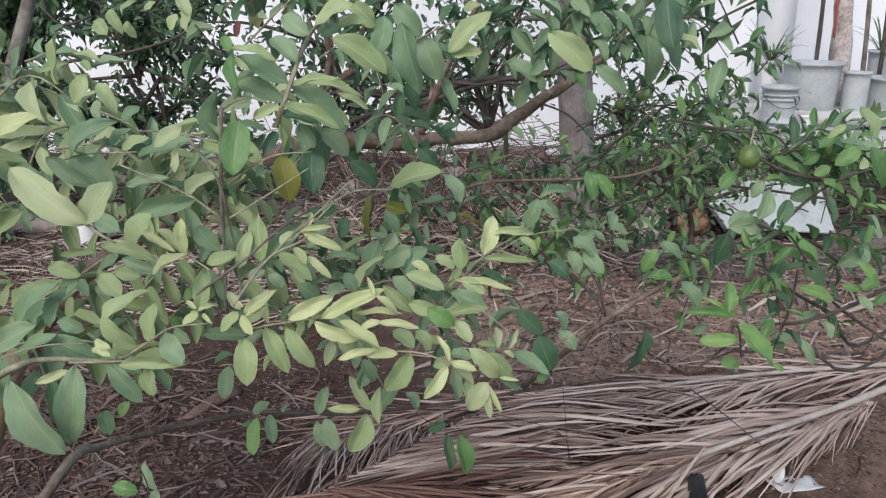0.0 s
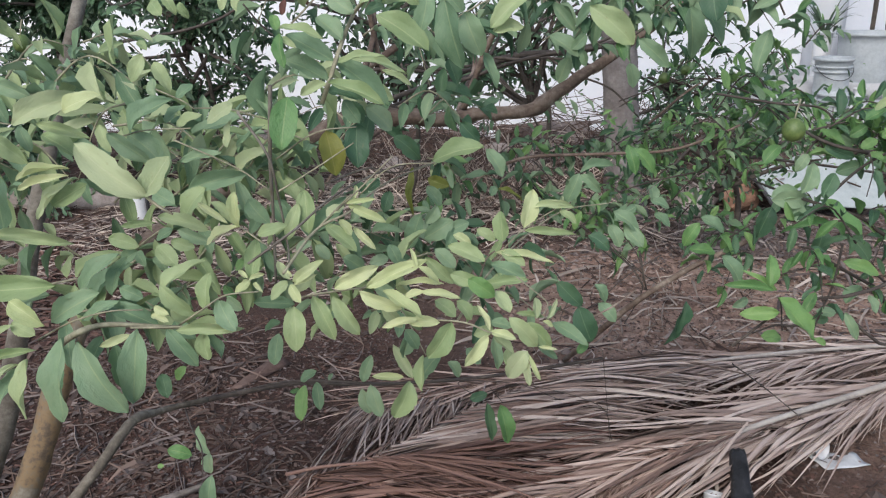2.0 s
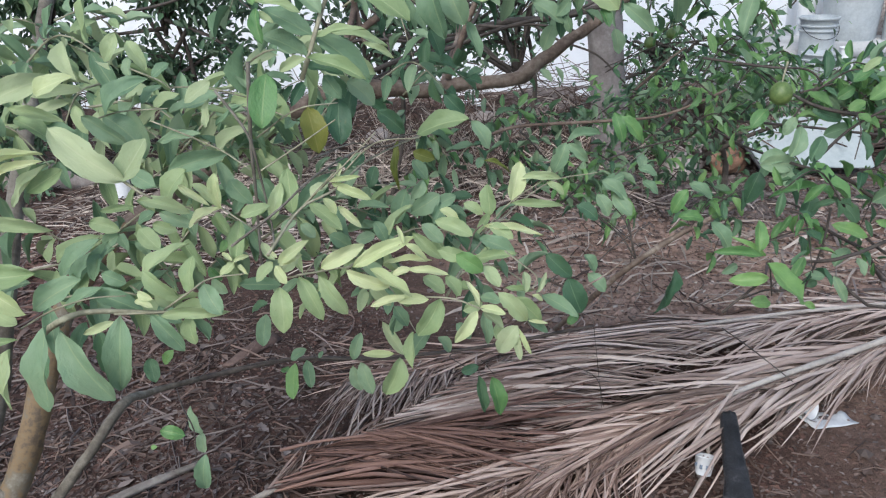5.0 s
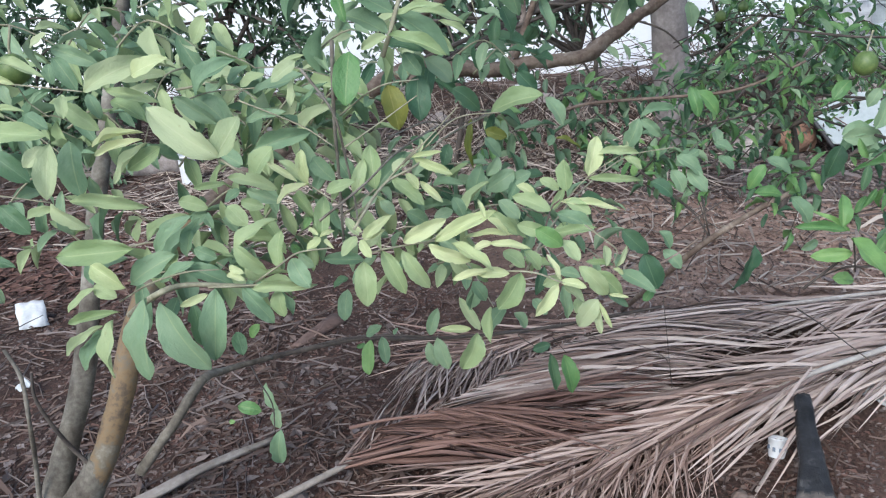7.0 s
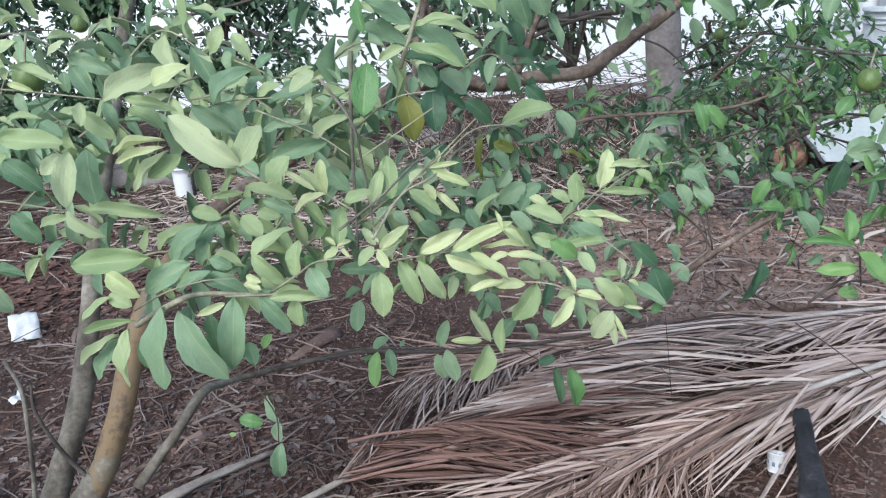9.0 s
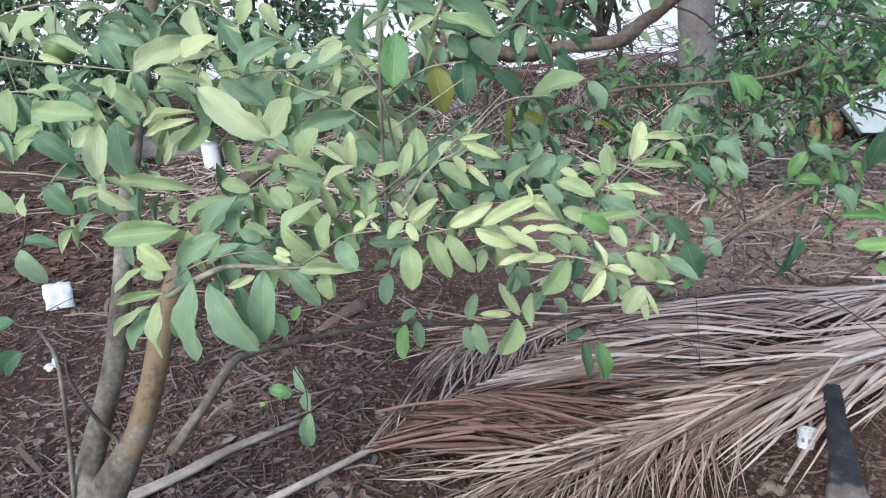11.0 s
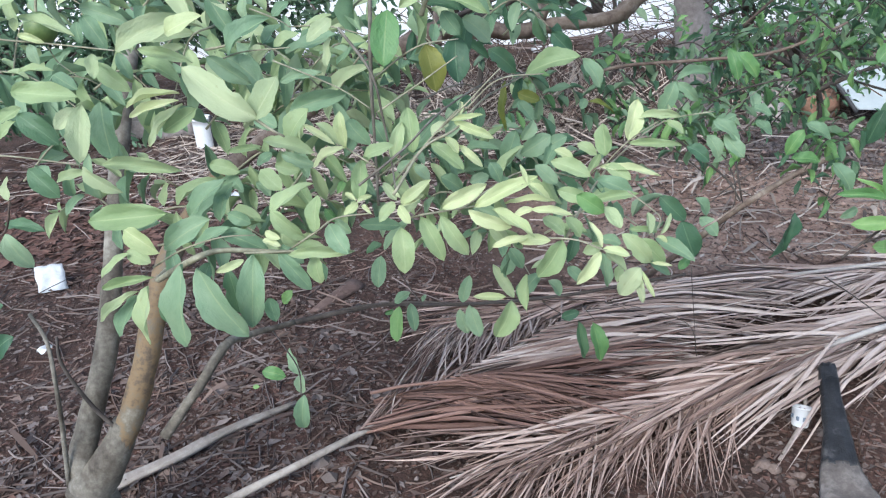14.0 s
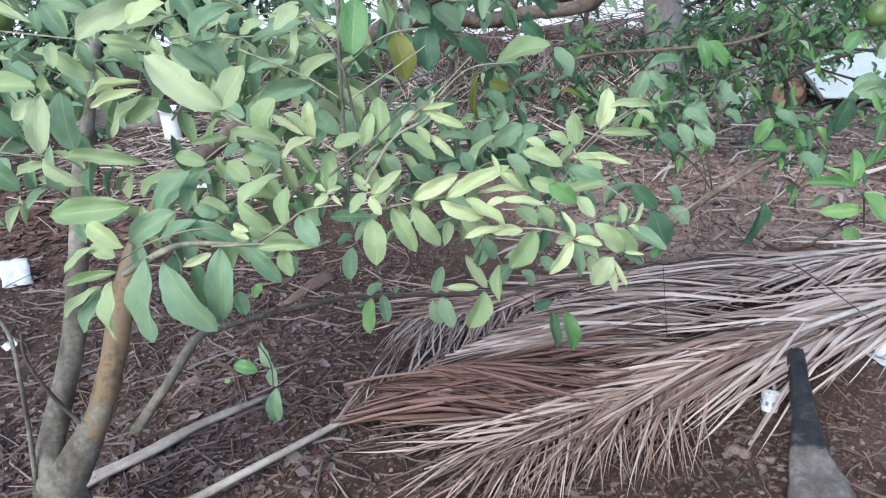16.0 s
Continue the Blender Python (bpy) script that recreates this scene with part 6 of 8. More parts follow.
leaf(guava, (-0.340, 0.820, 1.126), (-0.307, 0.817, 1.079), 0.0209, "green")
leaf(guava, (-0.299, 0.830, 1.119), (-0.297, 0.820, 1.085), 0.0238, "mid")
leaf(guava, (-0.329, 0.820, 1.124), (-0.253, 0.824, 1.125), 0.0146, "mid")
leaf(guava, (-0.281, 0.840, 1.153), (-0.257, 0.821, 1.123), 0.0250, "green")
leaf(guava, (-0.282, 0.870, 1.146), (-0.263, 0.868, 1.130), 0.0165, "green")
leaf(guava, (-0.297, 0.840, 1.141), (-0.296, 0.853, 1.184), 0.0217, "mid")
leaf(guava, (-0.345, 0.830, 1.176), (-0.309, 0.828, 1.137), 0.0206, "mid")
leaf(guava, (-0.350, 0.840, 1.166), (-0.306, 0.853, 1.205), 0.0217, "mid")
leaf(guava, (-0.468, 0.880, 1.150), (-0.421, 0.884, 1.197), 0.0268, "green")
leaf(guava, (-0.444, 0.900, 1.142), (-0.418, 0.908, 1.183), 0.0182, "green")
leaf(guava, (-0.433, 0.860, 1.154), (-0.494, 0.854, 1.117), 0.0305, "green")
leaf(guava, (-0.405, 0.850, 1.147), (-0.454, 0.844, 1.125), 0.0158, "green")
leaf(guava, (-0.425, 0.860, 1.138), (-0.366, 0.858, 1.113), 0.0233, "green")
leaf(guava, (-0.419, 0.880, 1.153), (-0.392, 0.881, 1.138), 0.0229, "green")
leaf(guava, (-0.355, 0.830, 1.149), (-0.336, 0.819, 1.145), 0.0098, "young")
leaf(guava, (-0.360, 0.830, 1.138), (-0.336, 0.818, 1.137), 0.0091, "young")
leaf(guava, (-0.343, 0.850, 1.141), (-0.326, 0.847, 1.121), 0.0164, "mid")
leaf(guava, (-0.417, 0.950, 0.995), (-0.403, 0.927, 0.971), 0.0301, "dark")
leaf(guava, (-0.380, 0.950, 1.007), (-0.396, 0.944, 0.989), 0.0182, "lime")
leaf(guava, (-0.303, 0.870, 1.263), (-0.267, 0.856, 1.244), 0.0082, "young")
leaf(guava, (-0.292, 0.880, 1.262), (-0.263, 0.876, 1.238), 0.0124, "mid")
leaf(guava, (-0.260, 0.870, 1.277), (-0.256, 0.857, 1.238), 0.0155, "young")
leaf(guava, (-0.258, 0.870, 1.234), (-0.302, 0.870, 1.215), 0.0130, "young")
leaf(guava, (-0.240, 0.880, 1.221), (-0.207, 0.887, 1.233), 0.0167, "mid")
leaf(guava, (-0.253, 0.880, 1.164), (-0.251, 0.905, 1.209), 0.0207, "mid")
leaf(guava, (-0.252, 0.870, 1.167), (-0.266, 0.855, 1.158), 0.0120, "young")
leaf(guava, (-0.253, 0.870, 1.167), (-0.236, 0.879, 1.173), 0.0064, "young")
leaf(guava, (-0.247, 0.870, 1.164), (-0.235, 0.858, 1.158), 0.0057, "young")
leaf(guava, (-0.254, 0.870, 1.169), (-0.270, 0.885, 1.174), 0.0064, "young")
leaf(guava, (-0.358, 0.880, 1.243), (-0.299, 0.881, 1.228), 0.0169, "mid")
leaf(guava, (-0.394, 0.860, 1.238), (-0.354, 0.862, 1.242), 0.0090, "mid")
leaf(guava, (-0.310, 0.920, 1.268), (-0.343, 0.909, 1.231), 0.0344, "mid")
leaf(guava, (-0.390, 0.950, 1.256), (-0.356, 0.935, 1.241), 0.0315, "green")
leaf(guava, (-0.286, 1.000, 1.231), (-0.259, 0.982, 1.204), 0.0359, "green")
leaf(guava, (-0.258, 1.020, 1.224), (-0.239, 1.009, 1.193), 0.0301, "green")
leaf(guava, (-0.215, 0.920, 1.201), (-0.202, 0.936, 1.244), 0.0174, "mid")
leaf(guava, (-0.191, 0.930, 1.206), (-0.195, 0.954, 1.255), 0.0262, "mid")
leaf(guava, (-0.227, 1.000, 1.158), (-0.207, 1.010, 1.168), 0.0207, "green")
leaf(guava, (-0.203, 0.880, 1.161), (-0.168, 0.883, 1.187), 0.0142, "young")
leaf(guava, (-0.202, 0.880, 1.158), (-0.174, 0.884, 1.169), 0.0071, "young")
leaf(guava, (-0.203, 0.870, 1.162), (-0.189, 0.862, 1.142), 0.0127, "young")
leaf(guava, (-0.209, 0.890, 1.160), (-0.226, 0.902, 1.180), 0.0115, "pale")
leaf(guava, (-0.212, 0.890, 1.158), (-0.229, 0.871, 1.142), 0.0158, "mid")
leaf(guava, (-0.208, 0.900, 1.141), (-0.186, 0.916, 1.159), 0.0197, "pale")
leaf(guava, (-0.212, 0.880, 1.177), (-0.202, 0.877, 1.169), 0.0049, "young")
leaf(guava, (-0.213, 0.920, 1.114), (-0.265, 0.914, 1.120), 0.0181, "green")
leaf(guava, (-0.207, 0.890, 1.125), (-0.205, 0.872, 1.070), 0.0292, "mid")
leaf(guava, (-0.264, 1.020, 1.043), (-0.287, 1.012, 1.034), 0.0272, "dark")
leaf(guava, (-0.262, 1.000, 1.034), (-0.267, 0.986, 0.992), 0.0226, "green")
leaf(guava, (-0.427, 0.900, 1.171), (-0.434, 0.881, 1.143), 0.0202, "green")
leaf(guava, (-0.395, 0.950, 1.184), (-0.366, 0.936, 1.158), 0.0247, "mid")
leaf(guava, (-0.363, 0.920, 1.200), (-0.331, 0.916, 1.192), 0.0164, "mid")
leaf(guava, (-0.404, 0.950, 1.167), (-0.386, 0.948, 1.149), 0.0203, "green")
leaf(guava, (-0.356, 0.930, 1.211), (-0.313, 0.918, 1.197), 0.0157, "green")
leaf(guava, (-0.156, 0.900, 1.145), (-0.102, 0.901, 1.173), 0.0203, "young")
leaf(guava, (-0.182, 0.890, 1.139), (-0.156, 0.879, 1.083), 0.0224, "mid")
leaf(guava, (-0.157, 0.890, 1.139), (-0.126, 0.884, 1.087), 0.0208, "mid")
leaf(guava, (-0.117, 0.900, 1.145), (-0.041, 0.907, 1.180), 0.0194, "young")
leaf(guava, (-0.124, 0.890, 1.145), (-0.074, 0.883, 1.121), 0.0178, "young")
leaf(guava, (-0.095, 0.890, 1.146), (-0.048, 0.887, 1.108), 0.0184, "young")
leaf(guava, (-0.098, 0.890, 1.096), (-0.051, 0.899, 1.105), 0.0109, "young")
leaf(guava, (-0.053, 0.900, 1.173), (-0.061, 0.908, 1.195), 0.0063, "young")
leaf(guava, (-0.051, 0.900, 1.174), (-0.023, 0.898, 1.153), 0.0105, "young")
leaf(guava, (-0.081, 0.910, 1.144), (-0.022, 0.907, 1.151), 0.0079, "young")
leaf(guava, (-0.070, 0.900, 1.132), (-0.047, 0.903, 1.141), 0.0100, "young")
leaf(guava, (-0.050, 0.900, 1.140), (0.000, 0.903, 1.131), 0.0107, "young")
leaf(guava, (-0.067, 0.900, 1.099), (-0.027, 0.899, 1.100), 0.0146, "young")
leaf(guava, (-0.103, 0.930, 1.113), (-0.077, 0.924, 1.080), 0.0179, "pale")
leaf(guava, (-0.164, 1.100, 0.902), (-0.151, 1.111, 0.943), 0.0197, "green")
leaf(guava, (-0.081, 1.070, 0.926), (-0.112, 1.088, 0.974), 0.0171, "pale")
leaf(guava, (-0.093, 1.050, 0.939), (-0.140, 1.045, 0.943), 0.0124, "young")
leaf(guava, (-0.097, 1.080, 0.960), (-0.081, 1.088, 0.994), 0.0224, "green")
leaf(guava, (-0.073, 1.100, 0.900), (-0.046, 1.113, 0.947), 0.0287, "green")
leaf(guava, (-0.084, 1.050, 0.932), (-0.106, 1.033, 0.874), 0.0336, "mid")
leaf(guava, (-0.156, 1.120, 0.886), (-0.140, 1.106, 0.834), 0.0258, "green")
leaf(guava, (-0.175, 1.150, 0.862), (-0.164, 1.141, 0.817), 0.0207, "green")
leaf(guava, (-0.299, 1.250, 0.810), (-0.302, 1.233, 0.748), 0.0271, "lime")
leaf(guava, (-0.279, 1.260, 0.811), (-0.271, 1.235, 0.767), 0.0218, "green")
leaf(guava, (-0.308, 1.260, 0.812), (-0.279, 1.265, 0.831), 0.0295, "green")
leaf(guava, (-0.310, 1.250, 0.804), (-0.326, 1.245, 0.796), 0.0098, "lime")
leaf(guava, (-0.259, 1.270, 0.809), (-0.252, 1.278, 0.819), 0.0131, "green")
leaf(guava, (-0.013, 0.910, 1.096), (-0.042, 0.901, 1.046), 0.0292, "mid")
leaf(guava, (0.033, 0.900, 1.083), (0.004, 0.888, 1.044), 0.0173, "young")
leaf(guava, (0.036, 0.910, 1.081), (0.068, 0.900, 1.078), 0.0116, "young")
leaf(guava, (0.040, 0.920, 1.071), (0.067, 0.908, 1.054), 0.0148, "pale")
leaf(guava, (0.060, 0.920, 1.097), (0.098, 0.916, 1.056), 0.0233, "mid")
leaf(guava, (0.080, 0.940, 1.080), (0.117, 0.929, 1.051), 0.0208, "mid")
leaf(guava, (0.084, 0.920, 1.050), (0.057, 0.913, 1.013), 0.0266, "pale")
leaf(guava, (0.082, 0.920, 1.041), (0.087, 0.910, 1.005), 0.0104, "pale")
leaf(guava, (0.086, 0.920, 1.046), (0.101, 0.908, 1.015), 0.0067, "young")
leaf(guava, (0.041, 0.970, 1.047), (0.045, 0.955, 1.005), 0.0187, "green")
leaf(guava, (0.062, 0.950, 1.038), (0.057, 0.935, 1.022), 0.0207, "mid")
leaf(guava, (0.098, 0.930, 1.052), (0.123, 0.925, 1.050), 0.0052, "young")
leaf(guava, (0.098, 0.950, 1.044), (0.127, 0.949, 1.024), 0.0106, "green")
leaf(guava, (0.019, 0.920, 1.114), (0.037, 0.907, 1.086), 0.0080, "young")
leaf(guava, (0.094, 0.930, 1.091), (0.094, 0.955, 1.109), 0.0117, "pale")
leaf(guava, (0.109, 0.940, 1.086), (0.124, 0.950, 1.110), 0.0066, "pale")
leaf(guava, (0.069, 0.940, 1.094), (0.107, 0.945, 1.088), 0.0089, "mid")
leaf(guava, (0.103, 0.930, 1.088), (0.117, 0.929, 1.081), 0.0066, "young")
leaf(guava, (0.029, 1.050, 1.124), (-0.023, 1.058, 1.148), 0.0227, "mid")
leaf(guava, (0.045, 1.100, 1.120), (0.131, 1.097, 1.106), 0.0127, "young")
leaf(guava, (0.053, 1.100, 1.124), (0.087, 1.086, 1.103), 0.0202, "mid")
leaf(guava, (0.036, 1.050, 1.120), (0.091, 1.049, 1.096), 0.0227, "green")
leaf(guava, (-0.017, 0.980, 1.133), (0.025, 0.973, 1.120), 0.0199, "mid")
leaf(guava, (0.007, 0.970, 1.130), (0.042, 0.965, 1.106), 0.0257, "lime")
leaf(guava, (0.024, 1.000, 1.109), (0.088, 0.997, 1.119), 0.0141, "mid")
leaf(guava, (0.044, 0.980, 1.109), (0.061, 0.961, 1.084), 0.0214, "mid")
leaf(guava, (-0.036, 0.950, 1.107), (-0.008, 0.936, 1.092), 0.0317, "mid")
leaf(guava, (-0.008, 0.950, 1.107), (0.013, 0.945, 1.083), 0.0241, "mid")
leaf(guava, (0.037, 0.970, 1.067), (0.064, 0.962, 1.065), 0.0201, "green")
leaf(guava, (0.014, 0.950, 1.058), (0.041, 0.962, 1.063), 0.0168, "mid")
leaf(guava, (0.146, 1.200, 1.034), (0.189, 1.188, 0.995), 0.0297, "dark")
leaf(guava, (0.182, 1.200, 0.991), (0.205, 1.187, 0.930), 0.0394, "dark")
leaf(guava, (0.186, 1.220, 0.894), (0.205, 1.228, 0.911), 0.0216, "lime")
leaf(guava, (0.222, 1.300, 0.989), (0.244, 1.291, 0.961), 0.0280, "green")
leaf(guava, (0.229, 1.300, 0.952), (0.260, 1.284, 0.925), 0.0324, "green")
leaf(guava, (0.000, 1.100, 0.962), (0.022, 1.088, 0.942), 0.0279, "green")
leaf(guava, (-0.029, 1.100, 0.939), (-0.008, 1.097, 0.915), 0.0237, "green")
leaf(guava, (0.375, 1.270, 0.970), (0.352, 1.250, 0.888), 0.0262, "dark", shape=9)
leaf(guava, (-0.179, 1.020, 1.318), (-0.165, 1.007, 1.261), 0.0362, "yellow")
leaf(guava, (-0.144, 1.060, 1.320), (-0.142, 1.038, 1.263), 0.0372, "dark")
leaf(guava, (-0.159, 1.050, 1.353), (-0.137, 1.035, 1.325), 0.0319, "green")
leaf(guava, (-0.182, 1.100, 1.361), (-0.124, 1.091, 1.354), 0.0191, "dark")
leaf(guava, (-0.121, 1.100, 1.363), (-0.098, 1.084, 1.349), 0.0173, "mid")
leaf(guava, (-0.138, 1.100, 1.336), (-0.101, 1.098, 1.304), 0.0287, "green")
leaf(guava, (-0.112, 1.200, 1.274), (-0.071, 1.196, 1.239), 0.0282, "dark")
leaf(guava, (0.027, 1.280, 1.239), (-0.061, 1.281, 1.223), 0.0373, "mid")
leaf(guava, (0.029, 1.280, 1.236), (0.060, 1.273, 1.192), 0.0261, "green")
leaf(guava, (-0.016, 1.400, 1.259), (0.018, 1.397, 1.223), 0.0425, "dark")
leaf(guava, (-0.092, 1.300, 1.202), (-0.097, 1.275, 1.124), 0.0155, "yellow")
leaf(guava, (-0.077, 1.400, 1.157), (-0.038, 1.396, 1.143), 0.0242, "yellow")
leaf(guava, (-0.075, 1.350, 1.155), (-0.048, 1.339, 1.123), 0.0224, "green")
leaf(guava, (-0.047, 1.200, 1.163), (-0.064, 1.188, 1.135), 0.0200, "green")
leaf(guava, (-0.074, 1.200, 1.150), (-0.096, 1.192, 1.093), 0.0293, "green")
leaf(guava, (-0.022, 1.200, 1.139), (-0.069, 1.196, 1.110), 0.0439, "green")
leaf(guava, (-0.139, 0.930, 1.243), (-0.093, 0.932, 1.220), 0.0128, "young")
leaf(guava, (-0.142, 0.930, 1.245), (-0.102, 0.926, 1.250), 0.0071, "young")
leaf(guava, (-0.132, 0.930, 1.248), (-0.130, 0.950, 1.265), 0.0064, "young")
leaf(guava, (-0.167, 0.920, 1.221), (-0.128, 0.914, 1.188), 0.0186, "mid")
leaf(guava, (-0.149, 0.920, 1.227), (-0.133, 0.913, 1.210), 0.0114, "young")
leaf(guava, (-0.134, 0.930, 1.214), (-0.106, 0.922, 1.188), 0.0101, "young")
leaf(guava, (-0.166, 0.930, 1.226), (-0.148, 0.946, 1.240), 0.0173, "pale")
leaf(guava, (0.055, 1.130, 1.126), (0.053, 1.146, 1.170), 0.0345, "mid")
leaf(guava, (0.087, 1.130, 1.147), (0.102, 1.153, 1.202), 0.0272, "young")
leaf(guava, (-0.018, 1.100, 1.148), (0.010, 1.092, 1.134), 0.0152, "young")
leaf(guava, (0.016, 1.150, 1.140), (0.045, 1.145, 1.123), 0.0175, "mid")
leaf(guava, (0.039, 1.500, 1.094), (0.048, 1.521, 1.112), 0.0270, "green")
leaf(guava, (0.053, 1.500, 1.110), (0.106, 1.499, 1.093), 0.0123, "yellow")
leaf(guava, (0.087, 1.130, 1.145), (0.166, 1.127, 1.142), 0.0136, "mid")
leaf(guava, (0.099, 1.140, 1.177), (0.161, 1.138, 1.183), 0.0136, "mid")
leaf(guava, (0.139, 1.140, 1.177), (0.146, 1.153, 1.194), 0.0076, "pale")
leaf(guava, (0.139, 1.140, 1.172), (0.166, 1.135, 1.155), 0.0127, "mid")
leaf(guava, (0.212, 1.500, 1.142), (0.279, 1.513, 1.161), 0.0218, "green")
leaf(guava, (0.211, 1.500, 1.140), (0.184, 1.493, 1.081), 0.0327, "green")
leaf(guava, (0.214, 1.500, 1.138), (0.253, 1.489, 1.104), 0.0218, "green")
leaf(guava, (0.264, 1.450, 1.051), (0.288, 1.436, 1.011), 0.0281, "green")
leaf(guava, (0.272, 1.450, 1.078), (0.324, 1.447, 1.039), 0.0299, "green")
leaf(guava, (0.294, 1.450, 1.051), (0.328, 1.436, 1.010), 0.0301, "green")
leaf(guava, (0.325, 1.500, 1.072), (0.280, 1.491, 1.049), 0.0264, "green")
leaf(guava, (0.220, 1.400, 1.047), (0.259, 1.385, 1.025), 0.0336, "dark")
leaf(guava, (0.291, 1.450, 1.207), (0.306, 1.429, 1.155), 0.0226, "lime")
leaf(guava, (0.301, 1.450, 1.198), (0.345, 1.441, 1.157), 0.0257, "lime")
leaf(guava, (0.358, 1.500, 1.081), (0.355, 1.521, 1.113), 0.0219, "green")
leaf(guava, (0.350, 1.500, 1.086), (0.388, 1.496, 1.071), 0.0284, "green")
leaf(guava, (0.360, 1.500, 1.059), (0.390, 1.489, 1.035), 0.0242, "green")
leaf(guava, (0.450, 1.500, 1.039), (0.420, 1.496, 0.992), 0.0274, "lime")
leaf(guava, (0.433, 1.500, 0.982), (0.488, 1.502, 0.978), 0.0245, "lime")
leaf(guava, (0.450, 1.500, 1.050), (0.498, 1.488, 1.025), 0.0295, "green")
leaf(guava, (-0.325, 0.790, 1.293), (-0.400, 0.791, 1.352), 0.0336, "pale")
leaf(guava, (-0.331, 0.790, 1.293), (-0.303, 0.810, 1.331), 0.0299, "pale")
leaf(guava, (-0.410, 0.950, 1.330), (-0.366, 0.969, 1.376), 0.0306, "green")
leaf(guava, (-0.375, 0.980, 1.336), (-0.355, 0.998, 1.359), 0.0320, "green")
leaf(guava, (-0.361, 0.980, 1.332), (-0.332, 0.990, 1.348), 0.0193, "mid")
leaf(guava, (-0.341, 1.000, 1.382), (-0.361, 0.988, 1.368), 0.0162, "green")
leaf(guava, (-0.279, 0.960, 1.364), (-0.309, 0.944, 1.344), 0.0199, "pale")
leaf(guava, (-0.289, 0.950, 1.310), (-0.283, 0.964, 1.343), 0.0130, "pale")
leaf(guava, (-0.280, 0.960, 1.310), (-0.241, 0.964, 1.334), 0.0087, "green")
leaf(guava, (-0.417, 0.960, 1.327), (-0.376, 0.958, 1.289), 0.0383, "green")
leaf(guava, (-0.428, 0.930, 1.334), (-0.380, 0.928, 1.298), 0.0222, "green")
leaf(guava, (-0.345, 0.950, 1.258), (-0.274, 0.960, 1.277), 0.0245, "green")
leaf(guava, (-0.354, 0.960, 1.292), (-0.300, 0.959, 1.303), 0.0148, "green")
leaf(guava, (-0.213, 0.970, 1.370), (-0.220, 0.947, 1.307), 0.0353, "lime")
leaf(guava, (-0.003, 1.400, 0.696), (0.033, 1.402, 0.708), 0.0214, "dark")
leaf(guava, (0.032, 1.420, 0.677), (0.041, 1.409, 0.596), 0.0241, "dark")
leaf(guava, (0.058, 1.390, 0.691), (0.079, 1.369, 0.611), 0.0353, "lime")
leaf(guava, (-0.697, 1.500, 0.496), (-0.643, 1.501, 0.481), 0.0364, "lime")
leaf(guava, (-0.711, 1.500, 0.452), (-0.730, 1.503, 0.449), 0.0113, "lime")
leaf(guava, (-0.651, 1.580, 0.510), (-0.626, 1.567, 0.442), 0.0289, "green")
leaf(guava, (-0.635, 1.580, 0.434), (-0.639, 1.567, 0.380), 0.0396, "green")
leaf(guava, (-0.628, 1.560, 0.385), (-0.644, 1.538, 0.285), 0.0426, "green")
leaf(guava, (-1.126, 1.300, 0.792), (-1.183, 1.293, 0.762), 0.0488, "dark")
leaf(guava, (-1.216, 1.400, 0.655), (-1.288, 1.385, 0.604), 0.0537, "dark")
leaf(guava, (-1.171, 1.300, 0.812), (-1.199, 1.280, 0.763), 0.0488, "dark")
leaf(guava, (-0.365, 0.900, 1.099), (-0.333, 0.884, 1.081), 0.0198, "green")
leaf(guava, (-0.491, 0.950, 1.052), (-0.508, 0.933, 1.016), 0.0330, "dark")
leaf(guava, (-0.560, 0.950, 1.007), (-0.562, 0.926, 0.970), 0.0254, "dark")
leaf(guava, (-0.299, 1.000, 1.145), (-0.307, 0.983, 1.139), 0.0162, "lime")
leaf(guava, (-0.332, 1.000, 1.108), (-0.317, 0.997, 1.088), 0.0181, "lime")
leaf(guava, (-0.485, 1.000, 1.176), (-0.443, 0.993, 1.167), 0.0213, "mid")
leaf(guava, (-0.447, 1.000, 1.158), (-0.475, 0.997, 1.139), 0.0197, "green")
leaf(guava, (-0.393, 1.000, 1.189), (-0.418, 0.995, 1.176), 0.0177, "green")
leaf(guava, (-0.305, 1.050, 1.153), (-0.281, 1.046, 1.136), 0.0168, "green")
leaf(guava, (-0.211, 1.050, 1.149), (-0.191, 1.042, 1.130), 0.0183, "green")
leaf(guava, (-0.183, 1.100, 1.113), (-0.150, 1.100, 1.090), 0.0262, "green")
leaf(guava, (-0.136, 1.050, 1.121), (-0.109, 1.061, 1.127), 0.0249, "green")
leaf(guava, (-0.107, 1.050, 1.150), (-0.092, 1.041, 1.123), 0.0278, "green")
leaf(guava, (-0.092, 1.050, 1.128), (-0.077, 1.040, 1.111), 0.0181, "green")
leaf(guava, (-0.082, 1.000, 1.042), (-0.063, 0.991, 1.016), 0.0277, "green")
leaf(guava, (-0.045, 1.100, 1.126), (-0.017, 1.094, 1.097), 0.0341, "green")
leaf(guava, (-0.032, 1.200, 1.119), (0.003, 1.208, 1.134), 0.0240, "green")
leaf(guava, (-0.134, 1.300, 1.160), (-0.144, 1.284, 1.126), 0.0297, "dark")
leaf(guava, (-0.152, 1.300, 1.180), (-0.170, 1.284, 1.166), 0.0197, "dark")
leaf(guava, (-0.200, 1.300, 1.173), (-0.172, 1.299, 1.157), 0.0238, "dark")
spray(guava, (-0.591, 1.004, 1.054), (-0.368, 1.026, 1.021), 7, 0.070, ("green", "green", "mid"))
spray(guava, (-0.538, 1.145, 1.099), (-0.345, 1.134, 1.125), 7, 0.070, ("green", "mid"))
